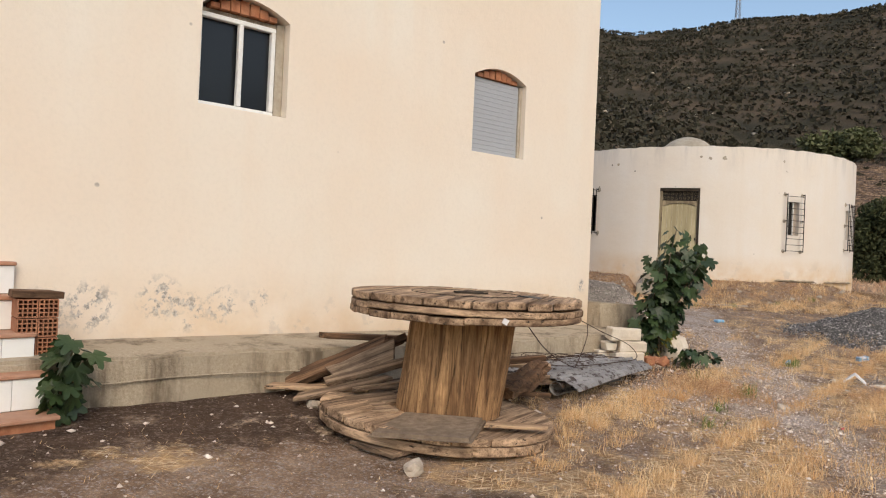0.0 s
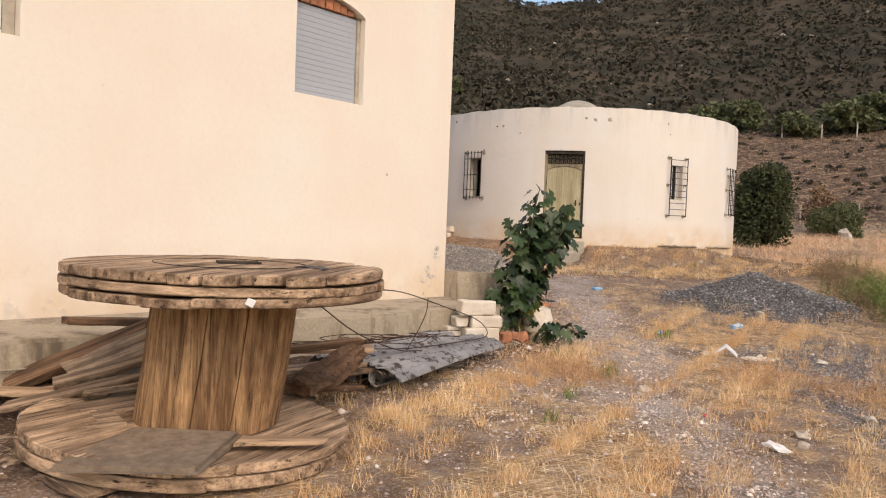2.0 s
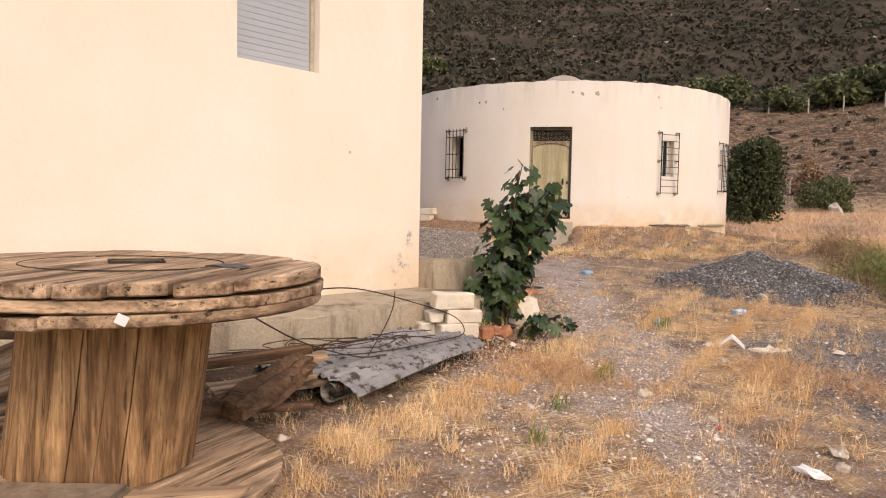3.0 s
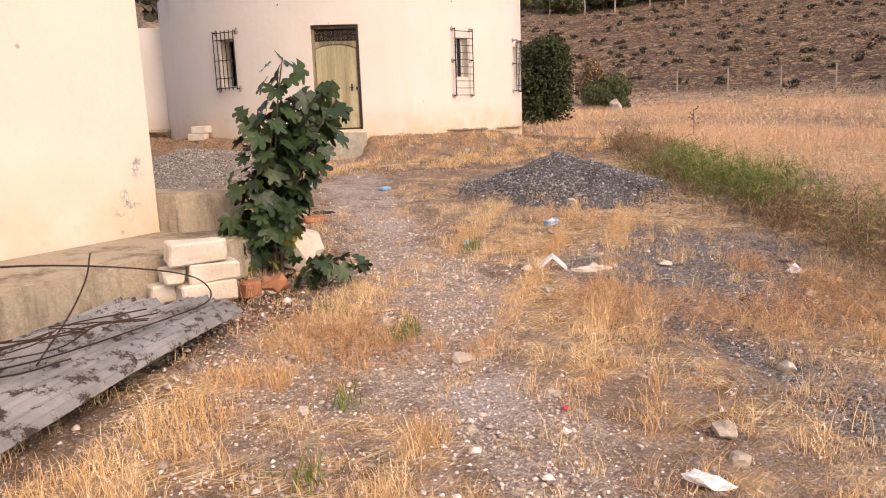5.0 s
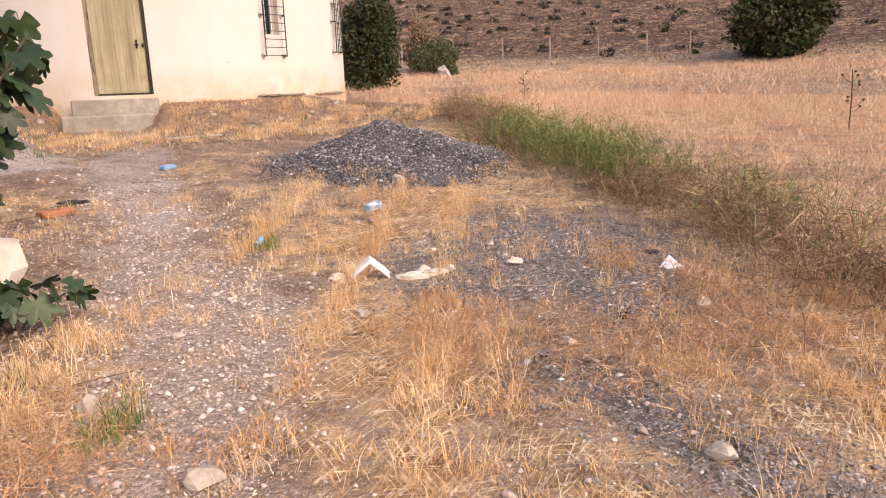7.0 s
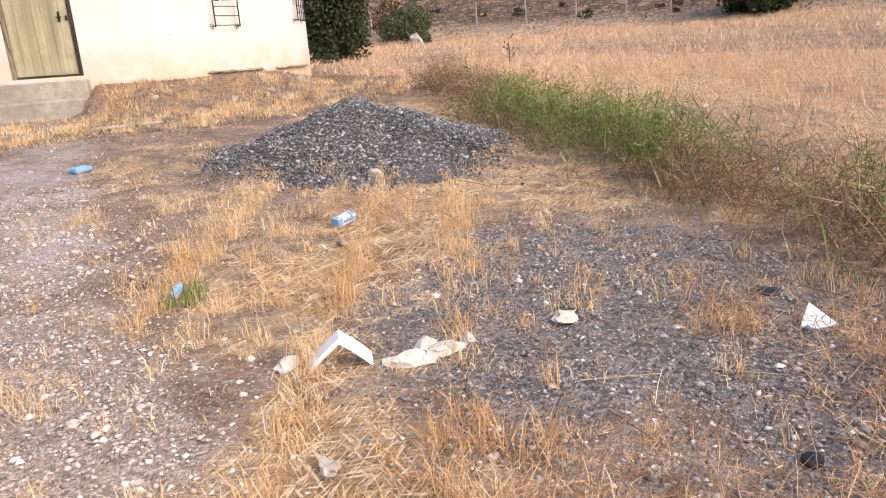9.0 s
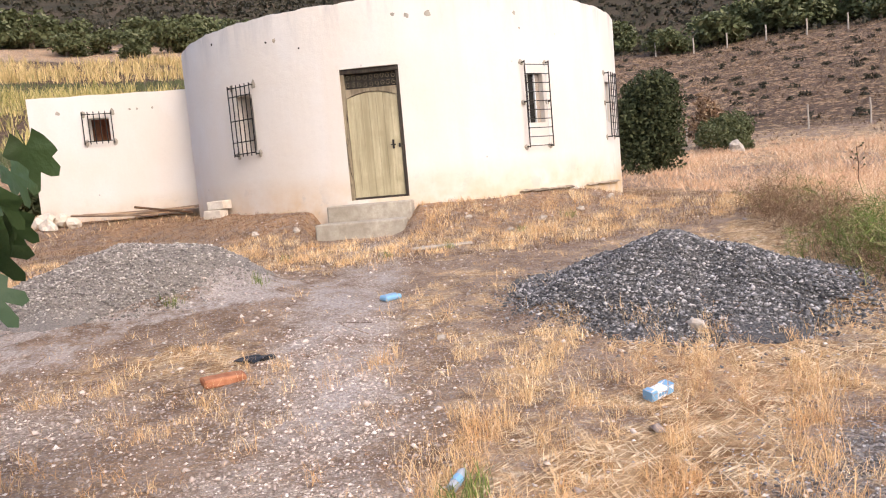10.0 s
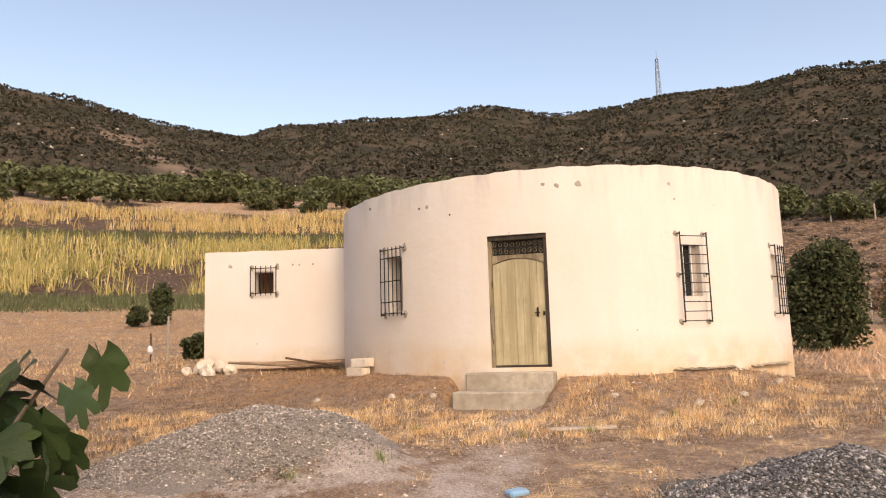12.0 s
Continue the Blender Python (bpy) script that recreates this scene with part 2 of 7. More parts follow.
M = {
    "wall": material("lime_wash_cream", plaster((0.79, 0.73, 0.64), (0.78, 0.675, 0.56), 0.45, 0.22, ((-2.05, 6.50, 0.80, 0.20), (-2.45, 6.12, 0.86, 0.22), (-2.28, 6.28, 0.74, 0.20), (-1.80, 6.74, 0.84, 0.13), (-2.85, 5.74, 0.80, 0.24), (-3.1, 5.5, 0.72, 0.26), (1.52, 9.88, 0.72, 0.16), (1.62, 9.98, 1.0, 0.10)))),
    "round": material("lime_wash_white", plaster((0.73, 0.69, 0.64), (0.71, 0.64, 0.555), 1.0, 0.25, (), 0.95, 4.6)),
    "ground": material("dry_ground", ground_build),
    "concrete": material("old_concrete", lambda n: n.done(
        n.mix(n.math('MULTIPLY', n.ramp(n.noise(3.2, 5, 0.7, stretch=(1, 1, 0.22)), 0.5, 0.66), 0.8),
              n.mix(n.ramp(n.noise(2.0, 5, 0.65), 0.38, 0.62), n.mix(n.ramp(n.noise(42, 5, 0.75), 0.35, 0.65), (0.34, 0.28, 0.20), (0.50, 0.42, 0.32)), (0.40, 0.335, 0.25)), (0.12, 0.09, 0.062)),
        0.92, n.math('ADD', n.noise(9, 6, 0.7), n.math('MULTIPLY', n.noise(60, 3), 0.3)), 0.03, spec=0.15)),
    "slope_grass": material("brown_slope_grass", pieces((0.13, 0.08, 0.045), (0.25, 0.16, 0.095), (0.44, 0.31, 0.19))),
    "slab": material("brown_grey_slab", speckled((0.185, 0.135, 0.095), (0.33, 0.255, 0.185), 14, 0.014, 2.6, (0.125, 0.092, 0.066))),
    "corn_green": material("green_maize", pieces((0.20, 0.20, 0.06), (0.55, 0.43, 0.17), (0.76, 0.58, 0.29))),
    "step": material("step_concrete", speckled((0.34, 0.295, 0.235), (0.48, 0.43, 0.35), 9, 0.008, 1.3, (0.25, 0.21, 0.16))),
    "spool_top": material("grey_weathered_boards", weathered((0.11, 0.066, 0.04), (0.70, 0.49, 0.32), (0.06, 1, 1), 14)),
    "stave": material("brown_weathered_staves", weathered((0.13, 0.068, 0.033), (0.62, 0.375, 0.185), (1, 1, 0.05), 20, 0.004, 0.6, 0.7)),
    "scrap": material("old_timber", weathered((0.085, 0.053, 0.034), (0.64, 0.46, 0.31), (0.06, 1, 1), 16, 0.006, 0.9)),
    "pale_wood": material("pale_plank", weathered((0.24, 0.15, 0.09), (0.66, 0.46, 0.29), (0.08, 1, 1), 9)),
    "bark": material("rotten_log", weathered((0.06, 0.035, 0.022), (0.26, 0.15, 0.085), (0.06, 1, 1), 14, 0.02)),
    "door": material("faded_green_boards", weathered((0.33, 0.28, 0.17), (0.56, 0.49, 0.32), (1, 1, 0.07), 6, 0.003, 0.3, 0.12)),
    "door_frame": material("frame_wood", weathered((0.13, 0.10, 0.065), (0.40, 0.33, 0.22), (1, 1, 0.08), 10, 0.003)),
    # dark wood; on the door's right jamb and head it also paints shade
    "dark_frame": material("dark_wood_and_shade", weathered((0.025, 0.02, 0.016), (0.10, 0.08, 0.06), (1, 1, 0.1), 10, 0.003)),
    "iron": material("black_iron", plain((0.028, 0.024, 0.022), 0.6, 0.3)),
    "rust_wire": material("rusty_wire", plain((0.06, 0.035, 0.025), 0.8, 0.2)),
    "alu": material("white_aluminium", plain((0.78, 0.78, 0.76), 0.4)),
    "glass": material("dark_pane", plain((0.012, 0.014, 0.017), 0.08, 0.0, 0.1)),
    # near-black for unlit interiors: the darkness is in the colour
    "dark": material("dark_room", plain((0.02, 0.018, 0.016), 0.9)),
    "shutter": material("grey_shutter", plain((0.38, 0.40, 0.43), 0.5, 0.0, 0.1)),
    "brick": material("red_clay", speckled((0.32, 0.12, 0.06), (0.48, 0.21, 0.11), 14, 0.006, 2.0, (0.26, 0.15, 0.10))),
    "stone_block": material("pale_limestone", speckled((0.60, 0.52, 0.42), (0.76, 0.69, 0.59), 12, 0.012, 3.0, (0.52, 0.42, 0.31))),
    "tile": material("white_tile", plain((0.80, 0.80, 0.78), 0.2, 0.0, 0.08)),
    "tread": material("terracotta_tread", speckled((0.36, 0.17, 0.10), (0.46, 0.25, 0.16), 10, 0.003, 2.0, (0.40, 0.26, 0.19), 0.6)),
    "zinc": material("grey_sheet_metal", lambda n: n.done(
        n.mix(n.ramp(n.noise(11, 7, 0.75), 0.52, 0.58), n.mix(n.ramp(n.noise(2.5, 4), 0.35, 0.65), (0.34, 0.325, 0.315), (0.17, 0.16, 0.155)), (0.06, 0.042, 0.032)),
        0.65, n.noise(16, 5), 0.008, 0.15)),
    "gravel_dark": material("dark_gravel", pieces((0.06, 0.057, 0.056), (0.22, 0.207, 0.20), (0.58, 0.54, 0.515))),
    "gravel_pale": material("pale_gravel", pieces((0.16, 0.142, 0.128), (0.40, 0.35, 0.31), (0.74, 0.67, 0.60))),
    "heap_dark": material("dark_gravel_bed", speckled((0.05, 0.047, 0.046), (0.24, 0.222, 0.212), 62, 0.05, 1.0, (0.11, 0.103, 0.098))),
    "heap_pale": material("sandy_gravel_bed", speckled((0.17, 0.148, 0.128), (0.44, 0.385, 0.34), 60, 0.04, 1.1, (0.36, 0.31, 0.265))),
    "stones": material("loose_stones", pieces((0.30, 0.235, 0.20), (0.70, 0.575, 0.49), (0.93, 0.83, 0.75))),
    "slate_chips": material("grey_chips", pieces((0.11, 0.10, 0.098), (0.36, 0.33, 0.315), (0.68, 0.63, 0.60))),
    "straw": material("dry_straw", pieces((0.60, 0.385, 0.19), (0.95, 0.70, 0.40), (0.98, 0.86, 0.63), tint=(0.62, 0.335, 0.14))),
    "rust_weed": material("rusty_weed", pieces((0.33, 0.175, 0.09), (0.62, 0.37, 0.20), (0.82, 0.60, 0.38))),
    "meadow": material("tall_dry_grass", pieces((0.56, 0.33, 0.185), (0.86, 0.60, 0.39), (0.92, 0.74, 0.54), tint=(0.62, 0.36, 0.21))),
    "greengrass": material("green_grass", pieces((0.085, 0.125, 0.028), (0.19, 0.23, 0.058), (0.44, 0.40, 0.18))),
    "brush": material("dry_brush", pieces((0.11, 0.064, 0.036), (0.30, 0.18, 0.10), (0.64, 0.48, 0.31))),
    "leaf": material("fig_leaf", lambda n: n.done(n.mix(n.ramp(n.noise(9, 4), 0.45, 0.75, 0, 0.35), n.mix(n.ramp(n.rnd, 0.0, 1.0), (0.012, 0.027, 0.009), (0.045, 0.075, 0.024)), (0.065, 0.095, 0.036)), 0.45, n.noise(25, 3), 0.006, spec=0.4)),
    "leaf_old": material("yellowing_fig_leaf", lambda n: n.done(n.mix(n.rnd, (0.13, 0.15, 0.035), (0.32, 0.27, 0.06)), 0.6, n.noise(25, 3), 0.004)),
    "stem": material("fig_stem", speckled((0.10, 0.075, 0.05), (0.19, 0.15, 0.11), 20, 0.004)),
    "scrub": material("hill_scrub", pieces((0.038, 0.036, 0.023), (0.060, 0.053, 0.035), (0.100, 0.078, 0.055))),
    "olive": material("olive_foliage", pieces((0.075, 0.085, 0.035), (0.13, 0.14, 0.065), (0.20, 0.20, 0.11))),
    "bush": material("dark_bush_foliage", pieces((0.035, 0.042, 0.018), (0.065, 0.075, 0.032), (0.11, 0.115, 0.055))),
    "corn": material("dry_maize", pieces((0.42, 0.29, 0.12), (0.72, 0.52, 0.25), (0.28, 0.25, 0.09))),
    "post": material("fence_post", speckled((0.36, 0.30, 0.24), (0.55, 0.47, 0.39), 20, 0.004)),
    "mast": material("mast_steel", plain((0.26, 0.27, 0.30), 0.6)),
    "white_plastic": material("white_plastic", plain((0.78, 0.76, 0.76), 0.4, 0.0, 0.1)),
    "blue_plastic": material("blue_wrapper", plain((0.22, 0.42, 0.62), 0.35, 0.0, 0.2)),
    "black_plastic": material("black_plastic", plain((0.02, 0.02, 0.022), 0.45)),
    "pink_plastic": material("red_plastic", plain((0.55, 0.05, 0.10), 0.4)),
    "rock": material("field_rock", speckled((0.40, 0.33, 0.26), (0.62, 0.54, 0.45), 10, 0.02, 3.0, (0.30, 0.24, 0.18))),
}


# ---- helpers of this scene ----
def part(name, bm, mat, parent=None, label=""):
    """Links a bmesh as one mesh object, under a thing or a part."""
    me = bpy.data.meshes.new(name)
    bm.to_mesh(me)
    bm.free()
    return part_of(name, me, mat, parent, label)


def part_of(name, me, mat, parent=None, label="", at=None):
    if mat and not me.materials:
        me.materials.append(M[mat])
    ob = new(name, me)
    ob.parent = parent
    if at is not None:
        ob.matrix_basis = at
    return tagged(ob, label)


def thing(name, label, category, at=None, group="", kind=""):
    ob = new(name)
    if at is not None:
        ob.matrix_basis = at
    return tagged(ob, label, category, group, kind)


def soup(name, verts, faces, mat, smooth=False):
    """A mesh of many loose pieces from arrays: verts (n, 3), faces (m, 3 or 4)."""
    me = bpy.data.meshes.new(name)
    k = faces.shape[1]
    me.vertices.add(len(verts))
    me.vertices.foreach_set("co", np.asarray(verts, np.float32).ravel())
    me.loops.add(faces.size)
    me.loops.foreach_set("vertex_index", faces.astype(np.int32).ravel())
    me.polygons.add(len(faces))
    me.polygons.foreach_set("loop_start", np.arange(0, faces.size, k, dtype=np.int32))
    if smooth:
        me.polygons.foreach_set("use_smooth", np.ones(len(faces), bool))
    me.update(calc_edges=True)
    me.materials.append(M[mat])
    return me


def box(bm, lo, hi, bevel=0.0, m=None, jitter=0.0, rng=random):
    r = bmesh.ops.create_cube(bm, size=1.0)
    vs = r["verts"]
    for v in vs:
        v.co = Vector([lo[k] + (v.co[k] + 0.5) * (hi[k] - lo[k]) + rng.uniform(-jitter, jitter) for k in range(3)])
    if bevel:
        es = list({e for v in vs for e in v.link_edges})
        out = bmesh.ops.bevel(bm, geom=es, offset=bevel, segments=1, affect='EDGES')
        vs = list({v for f in out["faces"] for v in f.verts} | {v for v in vs if v.is_valid})
    if m is not None:
        bmesh.ops.transform(bm, matrix=m, verts=vs)
    return vs


def boxm(lo, hi, bevel=0.0, m=None, jitter=0.0):
    bm = bmesh.new()
    box(bm, lo, hi, bevel, m, jitter)
    return bm


def rod(bm, a, b, r, sides=6, r2=None):
    a, b = Vector(a), Vector(b)
    q = (b - a).to_track_quat("Z", "Y").to_matrix().to_4x4()
    out = bmesh.ops.create_cone(bm, cap_ends=True, segments=sides, radius1=r, radius2=r if r2 is None else r2, depth=(b - a).length)
    bmesh.ops.transform(bm, matrix=Matrix.Translation((a + b) / 2) @ q, verts=out["verts"])


def lump(size, seed, rough=0.25, sub=2):
    """A broken stone."""
    bm = bmesh.new()
    bmesh.ops.create_icosphere(bm, subdivisions=sub, radius=0.5)
    for v in bm.verts:
        k = 1 + rough * (noise.noise(v.co * 2.3 + Vector((seed, seed * 2.1, 0))) * 1.6 + noise.cell(v.co * 3.1 + Vector((seed, 0, seed))) * 0.45)
        v.co = Vector((v.co.x * size[0] * k, v.co.y * size[1] * k, v.co.z * size[2] * k))
    return bm


def tube(points, r, sides=5):
    """A bent wire or stem through points, as a mesh."""
    bm = bmesh.new()
    rings = []
    pts = [Vector(p) for p in points]
    for i, p in enumerate(pts):
        d = (pts[min(i + 1, len(pts) - 1)] - pts[max(i - 1, 0)]).normalized()
        s = d.orthogonal().normalized()
        u = d.cross(s)
        rr = r(i / (len(pts) - 1)) if callable(r) else r
        rings.append([bm.verts.new(p + (s * math.cos(a) + u * math.sin(a)) * rr) for a in [2 * math.pi * k / sides for k in range(sides)]])
    for p, q in zip(rings, rings[1:]):
        # keep the seam from twisting
        k0 = min(range(sides), key=lambda k: (q[k].co - p[0].co).length)
        for k in range(sides):
            bm.faces.new((p[k], p[(k + 1) % sides], q[(k0 + k + 1) % sides], q[(k0 + k) % sides]))
    bm.faces.new(rings[0][::-1])
    bm.faces.new(rings[-1])
    bmesh.ops.recalc_face_normals(bm, faces=bm.faces)
    return bm


def smoothline(pts, n=6):
    """Catmull-Rom through points."""
    p = [Vector(a) for a in pts]
    p = [p[0] * 2 - p[1]] + p + [p[-1] * 2 - p[-2]]
    out = []
    for i in range(1, len(p) - 2):
        for k in range(n):
            t = k / n
            a, b, c, d = p[i - 1:i + 3]
            out.append(0.5 * ((2 * b) + (c - a) * t + (2 * a - 5 * b + 4 * c - d) * t * t + (3 * b - a - 3 * c + d) * t ** 3))
    return out + [p[-2]]


# ---- the ground ----
CORNER = Vector((1.735, 10.085, 0))          # the house's near corner
U, N = Vector((0.7260, 0.6876, 0)), Vector((0.6876, -0.7260, 0))   # along its front wall, and out of it
RC, RR = Vector((7.08, 24.93, 0)), 5.05      # the round house
HUB, EYEZ = (4.0, 7.5), 1.55
AZ = (-80, -32, -28.3, -24.2, -20.6, -14.7, -11.1, -2.8, 3.7, 11.1, 18.6, 24.0, 29.1, 34, 50, 80)
RIDGE = (16.9, 18.0, 18.0, 17.7, 16.9, 16.3, 17.2, 18.2, 18.3, 17.6, 18.0, 18.2, 18.4, 17.9, 16.8, 14.6)
FAR_L = ((0, 0.0), (22, 1.1), (35, 2.4), (55, 5.6), (100, 20.0), (112, 23.5), (180, 42), (260, 71), (380, 122), (430, 118), (900, 40), (4000, 0))
FAR_R = ((0, 0.0), (22, 0.75), (45, 1.6), (58, 3.6), (120, 18.6), (140, 21), (180, 37), (260, 70), (380, 122), (430, 118), (900, 40), (4000, 0))


def sstep(a, b, x):
    t = np.clip((x - a) / (b - a), 0, 1)
    return t * t * (3 - 2 * t)


def wob(x, y, s, seed=0.0):
    """Smooth unevenness, about -1 to 1."""
    return (np.sin(x * s * 1.7 + seed) * np.sin(y * s * 1.3 + seed * 2.1) + 0.6 * np.sin(x * s * 3.1 - y * s * 2.3 + seed * 1.3)
            + 0.4 * np.sin(x * s * 5.3 + y * s * 6.1 + seed * 0.7)) / 2.0


def heaps(x, y):
    z = 0
    d1 = np.hypot((x - 7.32) / 1.5, (y - 13.2) / 1.6)
    a1 = np.arctan2(y - 13.2, x - 7.32)
    d1 = d1 * (1 + 0.13 * np.sin(3 * a1 + 1) + 0.07 * np.sin(7 * a1)) + 0.10 * wob(x, y, 2.2, 3.0) * np.clip(d1, 0, 1)
    z = z + 0.54 * np.clip(1 - np.sqrt(d1 * d1 + 0.006), 0, 1) ** 1.35
    z = z + 0.08 * np.exp(-(((x - 8.3) / 0.6) ** 2 + ((y - 12.4) / 0.7) ** 2))
    d2 = np.hypot((x - 2.1) / 1.75, (y - 15.8) / 1.6)
    z = z + 0.62 * np.clip(1 - np.sqrt(d2 * d2 + 0.015), 0, 1) ** 1.1
    z = z + 0.26 * np.exp(-(((x - 3.1) / 0.7) ** 2 + ((y - 15.3) / 0.9) ** 2)) + 0.12 * np.exp(-(((x - 1.6) / 1.3) ** 2 + ((y - 14.3) / 0.9) ** 2))
    return z


def ground_z(x, y, fine=True):
    x, y = np.asarray(x, float), np.asarray(y, float)
    k = np.clip(y - 9.5, 0, None)
    z = np.interp(np.sqrt(k * k + 1) - 1, (0, 3.7, 9.0, 16, 30), (0, 0.28, 0.53, 0.80, 1.3))
    d = (x - CORNER.x) * N.x + (y - CORNER.y) * N.y
    s = (x - CORNER.x) * U.x + (y - CORNER.y) * U.y
    z = z + 0.2 * np.clip(1 - np.abs(d) / 3.0, 0, 1) ** 1.2 * sstep(2.5, 0.2, s)
    rr = np.hypot(x - RC.x, y - RC.y) - RR
    z = z + 0.42 * sstep(1.9, 0.05, rr) * sstep(11.8, 8.8, x) * (1 - sstep(22.2, 24.2, y) * sstep(4.2, 2.8, x)) * (1 - 0.97 * np.exp(-(((x - 5.62) * 0.957 - (y - 20.1) * 0.289 + 0.32) / 0.88) ** 10))
    z = z + 0.38 * sstep(22.3, 24.6, y) * sstep(3.4, 1.5, x)
    z = z + heaps(x, y)
    # a low bank where the tall grass begins
    z = z + 0.16 * sstep(8.0, 10.5, x) * sstep(6, 9, y) * sstep(25, 15, y)
    r = np.hypot(x - HUB[0], y - HUB[1])
    az = np.degrees(np.arctan2(x - HUB[0], y - HUB[1]))
    left = np.interp(r, *zip(*FAR_L))
    right = np.interp(r, *zip(*FAR_R))
    far = left + (right - left) * sstep(8, 27, az)
    ridge = np.tan(np.radians(np.interp(az, AZ, RIDGE))) / math.tan(radians(17.6))
    far = far * (1 + (ridge - 1) * sstep(112, 380, r))
    far = far + wob(x, y, 0.02, 3.0) * np.clip(r - 110, 0, 250) * 0.018 + wob(x, y, 0.09, 1.0) * np.clip(r - 40, 0, 100) * 0.006
    back = sstep(150, 95, np.abs(az))
    z = z + (far * back - z) * sstep(20, 34, r)
    if fine:
        z = z + 0.018 * wob(x, y, 2.1) + 0.009 * wob(x, y, 6.3, 2.0)
    return z


def zg(x, y):
    return float(ground_z(x, y))


SLATE = ((5.0, 9.5), (5.8, 9.9), (6.6, 10.4), (7.35, 9.3), (7.4, 8.6), (7.0, 7.75), (6.3, 7.25), (5.3, 7.1), (5.25, 7.9), (4.75, 8.35))


def patch_of(loop, x, y, soft):
    """1 inside an outline, falling to 0 over a soft border."""
    best, odd = np.full(np.shape(x), 1e9), np.zeros(np.shape(x), bool)
    for (ax, ay), (bx, by) in zip(loop, loop[1:] + loop[:1]):
        ex, ey = bx - ax, by - ay
        t = np.clip(((x - ax) * ex + (y - ay) * ey) / (ex * ex + ey * ey), 0, 1)
        best = np.minimum(best, np.hypot(x - ax - t * ex, y - ay - t * ey))
        odd ^= ((ay > y) != (by > y)) & (x < ax + (y - ay) * ex / (ey if abs(ey) > 1e-9 else 1e-9))
    return sstep(-soft, soft, np.where(odd, best, -best))


def zones(x, y):
    """How much of gravel, straw, hill scrub and red soil lies at a place."""
    r = np.hypot(x - HUB[0], y - HUB[1])
    az = np.degrees(np.arctan2(x - HUB[0], y - HUB[1]))
    d = (x - CORNER.x) * N.x + (y - CORNER.y) * N.y
    s = (x - CORNER.x) * U.x + (y - CORNER.y) * U.y
    # the trodden path from the front yard to the round house
    px = np.interp(y, (5, 6.5, 7.2, 8, 8.7, 10, 11.5, 12.5, 14, 15.3, 17, 19), (3.0, 3.15, 3.1, 3.5, 3.7, 3.85, 4.05, 4.15, 4.35, 4.75, 5.1, 5.4))
    path = np.exp(-np.abs((x - px) / np.interp(y, (5, 7, 8.5, 13, 18), (0.35, 0.38, 0.55, 0.52, 0.5))) ** 3)
    # the gravelled patch between the straw and the tall grass, and the thin strip that leads to it
    strip = np.maximum(0.9 * patch_of(SLATE, x, y, 0.5), 0.8 * np.exp(-((x - np.interp(y, (5, 6, 7.3), (4.25, 4.55, 4.8))) / 0.28) ** 2) * sstep(5.0, 5.6, y) * sstep(7.7, 7.2, y))
    yard = sstep(3.9, 2.0, y - 0.15 * x) * 0.25
    sand = np.exp(-(((x - 1.7) / 1.7) ** 2 + ((y - 15.0) / 1.3) ** 2))
    shoulder = 0.55 * np.exp(-(((x - 2.2) / 0.6) ** 2 + ((y - 7.4) / 1.3) ** 2)) + 0.6 * np.exp(-(((x - 2.3) / 0.65) ** 2 + ((y - 11.8) / 0.8) ** 2))
    shoulder = shoulder + 0.3 * np.exp(-(((x - 3.6) / 0.5) ** 2 + ((y - 9.0) / 0.8) ** 2))
    gravel = np.clip(path * 0.64 + yard + sand * 0.75 + shoulder + 0.12, 0, 1)
    straw = 0.74 * sstep(1.0, 2.2, d) * (0.75 + 0.45 * wob(x, y, 1.3, 2.0)) + 0.25 * np.exp(-((x - 5.0) ** 2 + (y - 11) ** 2) / 4) + 0.5 * np.exp(-(((x - 3.0) / 0.6) ** 2 + ((y - 12.9) / 0.6) ** 2)) + 0.36 * sstep(11, 13.5, y)
    straw = straw * (0.3 + 0.7 * sstep(-0.8, 1.6, x + 0.35 * (y - 5)))
    straw = straw * (1 - 0.72 * path) * (1 - 0.82 * strip) * (1 - 0.8 * sand) * (1 - 0.6 * np.clip(shoulder, 0, 1)) * sstep(1.2, 3.6, y)
    straw = straw + 0.42 * np.exp(-(((x + 1.7) / 0.6) ** 2 + ((y - 4.35) / 0.3) ** 2)) + 0.4 * np.exp(-(((x - 0.45) / 0.45) ** 2 + ((y - 4.6) / 0.3) ** 2))
    rr = np.hypot(x - RC.x, y - RC.y) - RR
    red = 0.62 * sstep(2.6, 0.4, rr) * sstep(12, 9, x) + 0.5 * sstep(18, 24, y) * sstep(3, 0, x) * sstep(58, 45, r)
    scar = np.exp(-((az + 22.3 + (r - 250) * 0.055) / 1.3) ** 2) * sstep(185, 205, r) * sstep(315, 290, r)
    red = red + 0.5 * scar
    red = red + 0.30 * sstep(40, 60, r) * sstep(150, 120, r) * sstep(15, 25, az)
    red = red + 0.42 * sstep(98, 103, r) * sstep(125, 114, r) * sstep(15, 5, az)
    field = sstep(46, 52, r) * sstep(101, 98, r) * sstep(0, -4, az)
    straw = np.where(r > 20, 0.55 * sstep(22, 30, r) * sstep(135, 110, r) * (1 - 0.7 * field), straw)
    slope = sstep(44, 56, r) * sstep(140, 120, r) * sstep(15, 25, az)
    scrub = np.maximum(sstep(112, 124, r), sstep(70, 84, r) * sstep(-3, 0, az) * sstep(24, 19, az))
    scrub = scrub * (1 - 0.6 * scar)
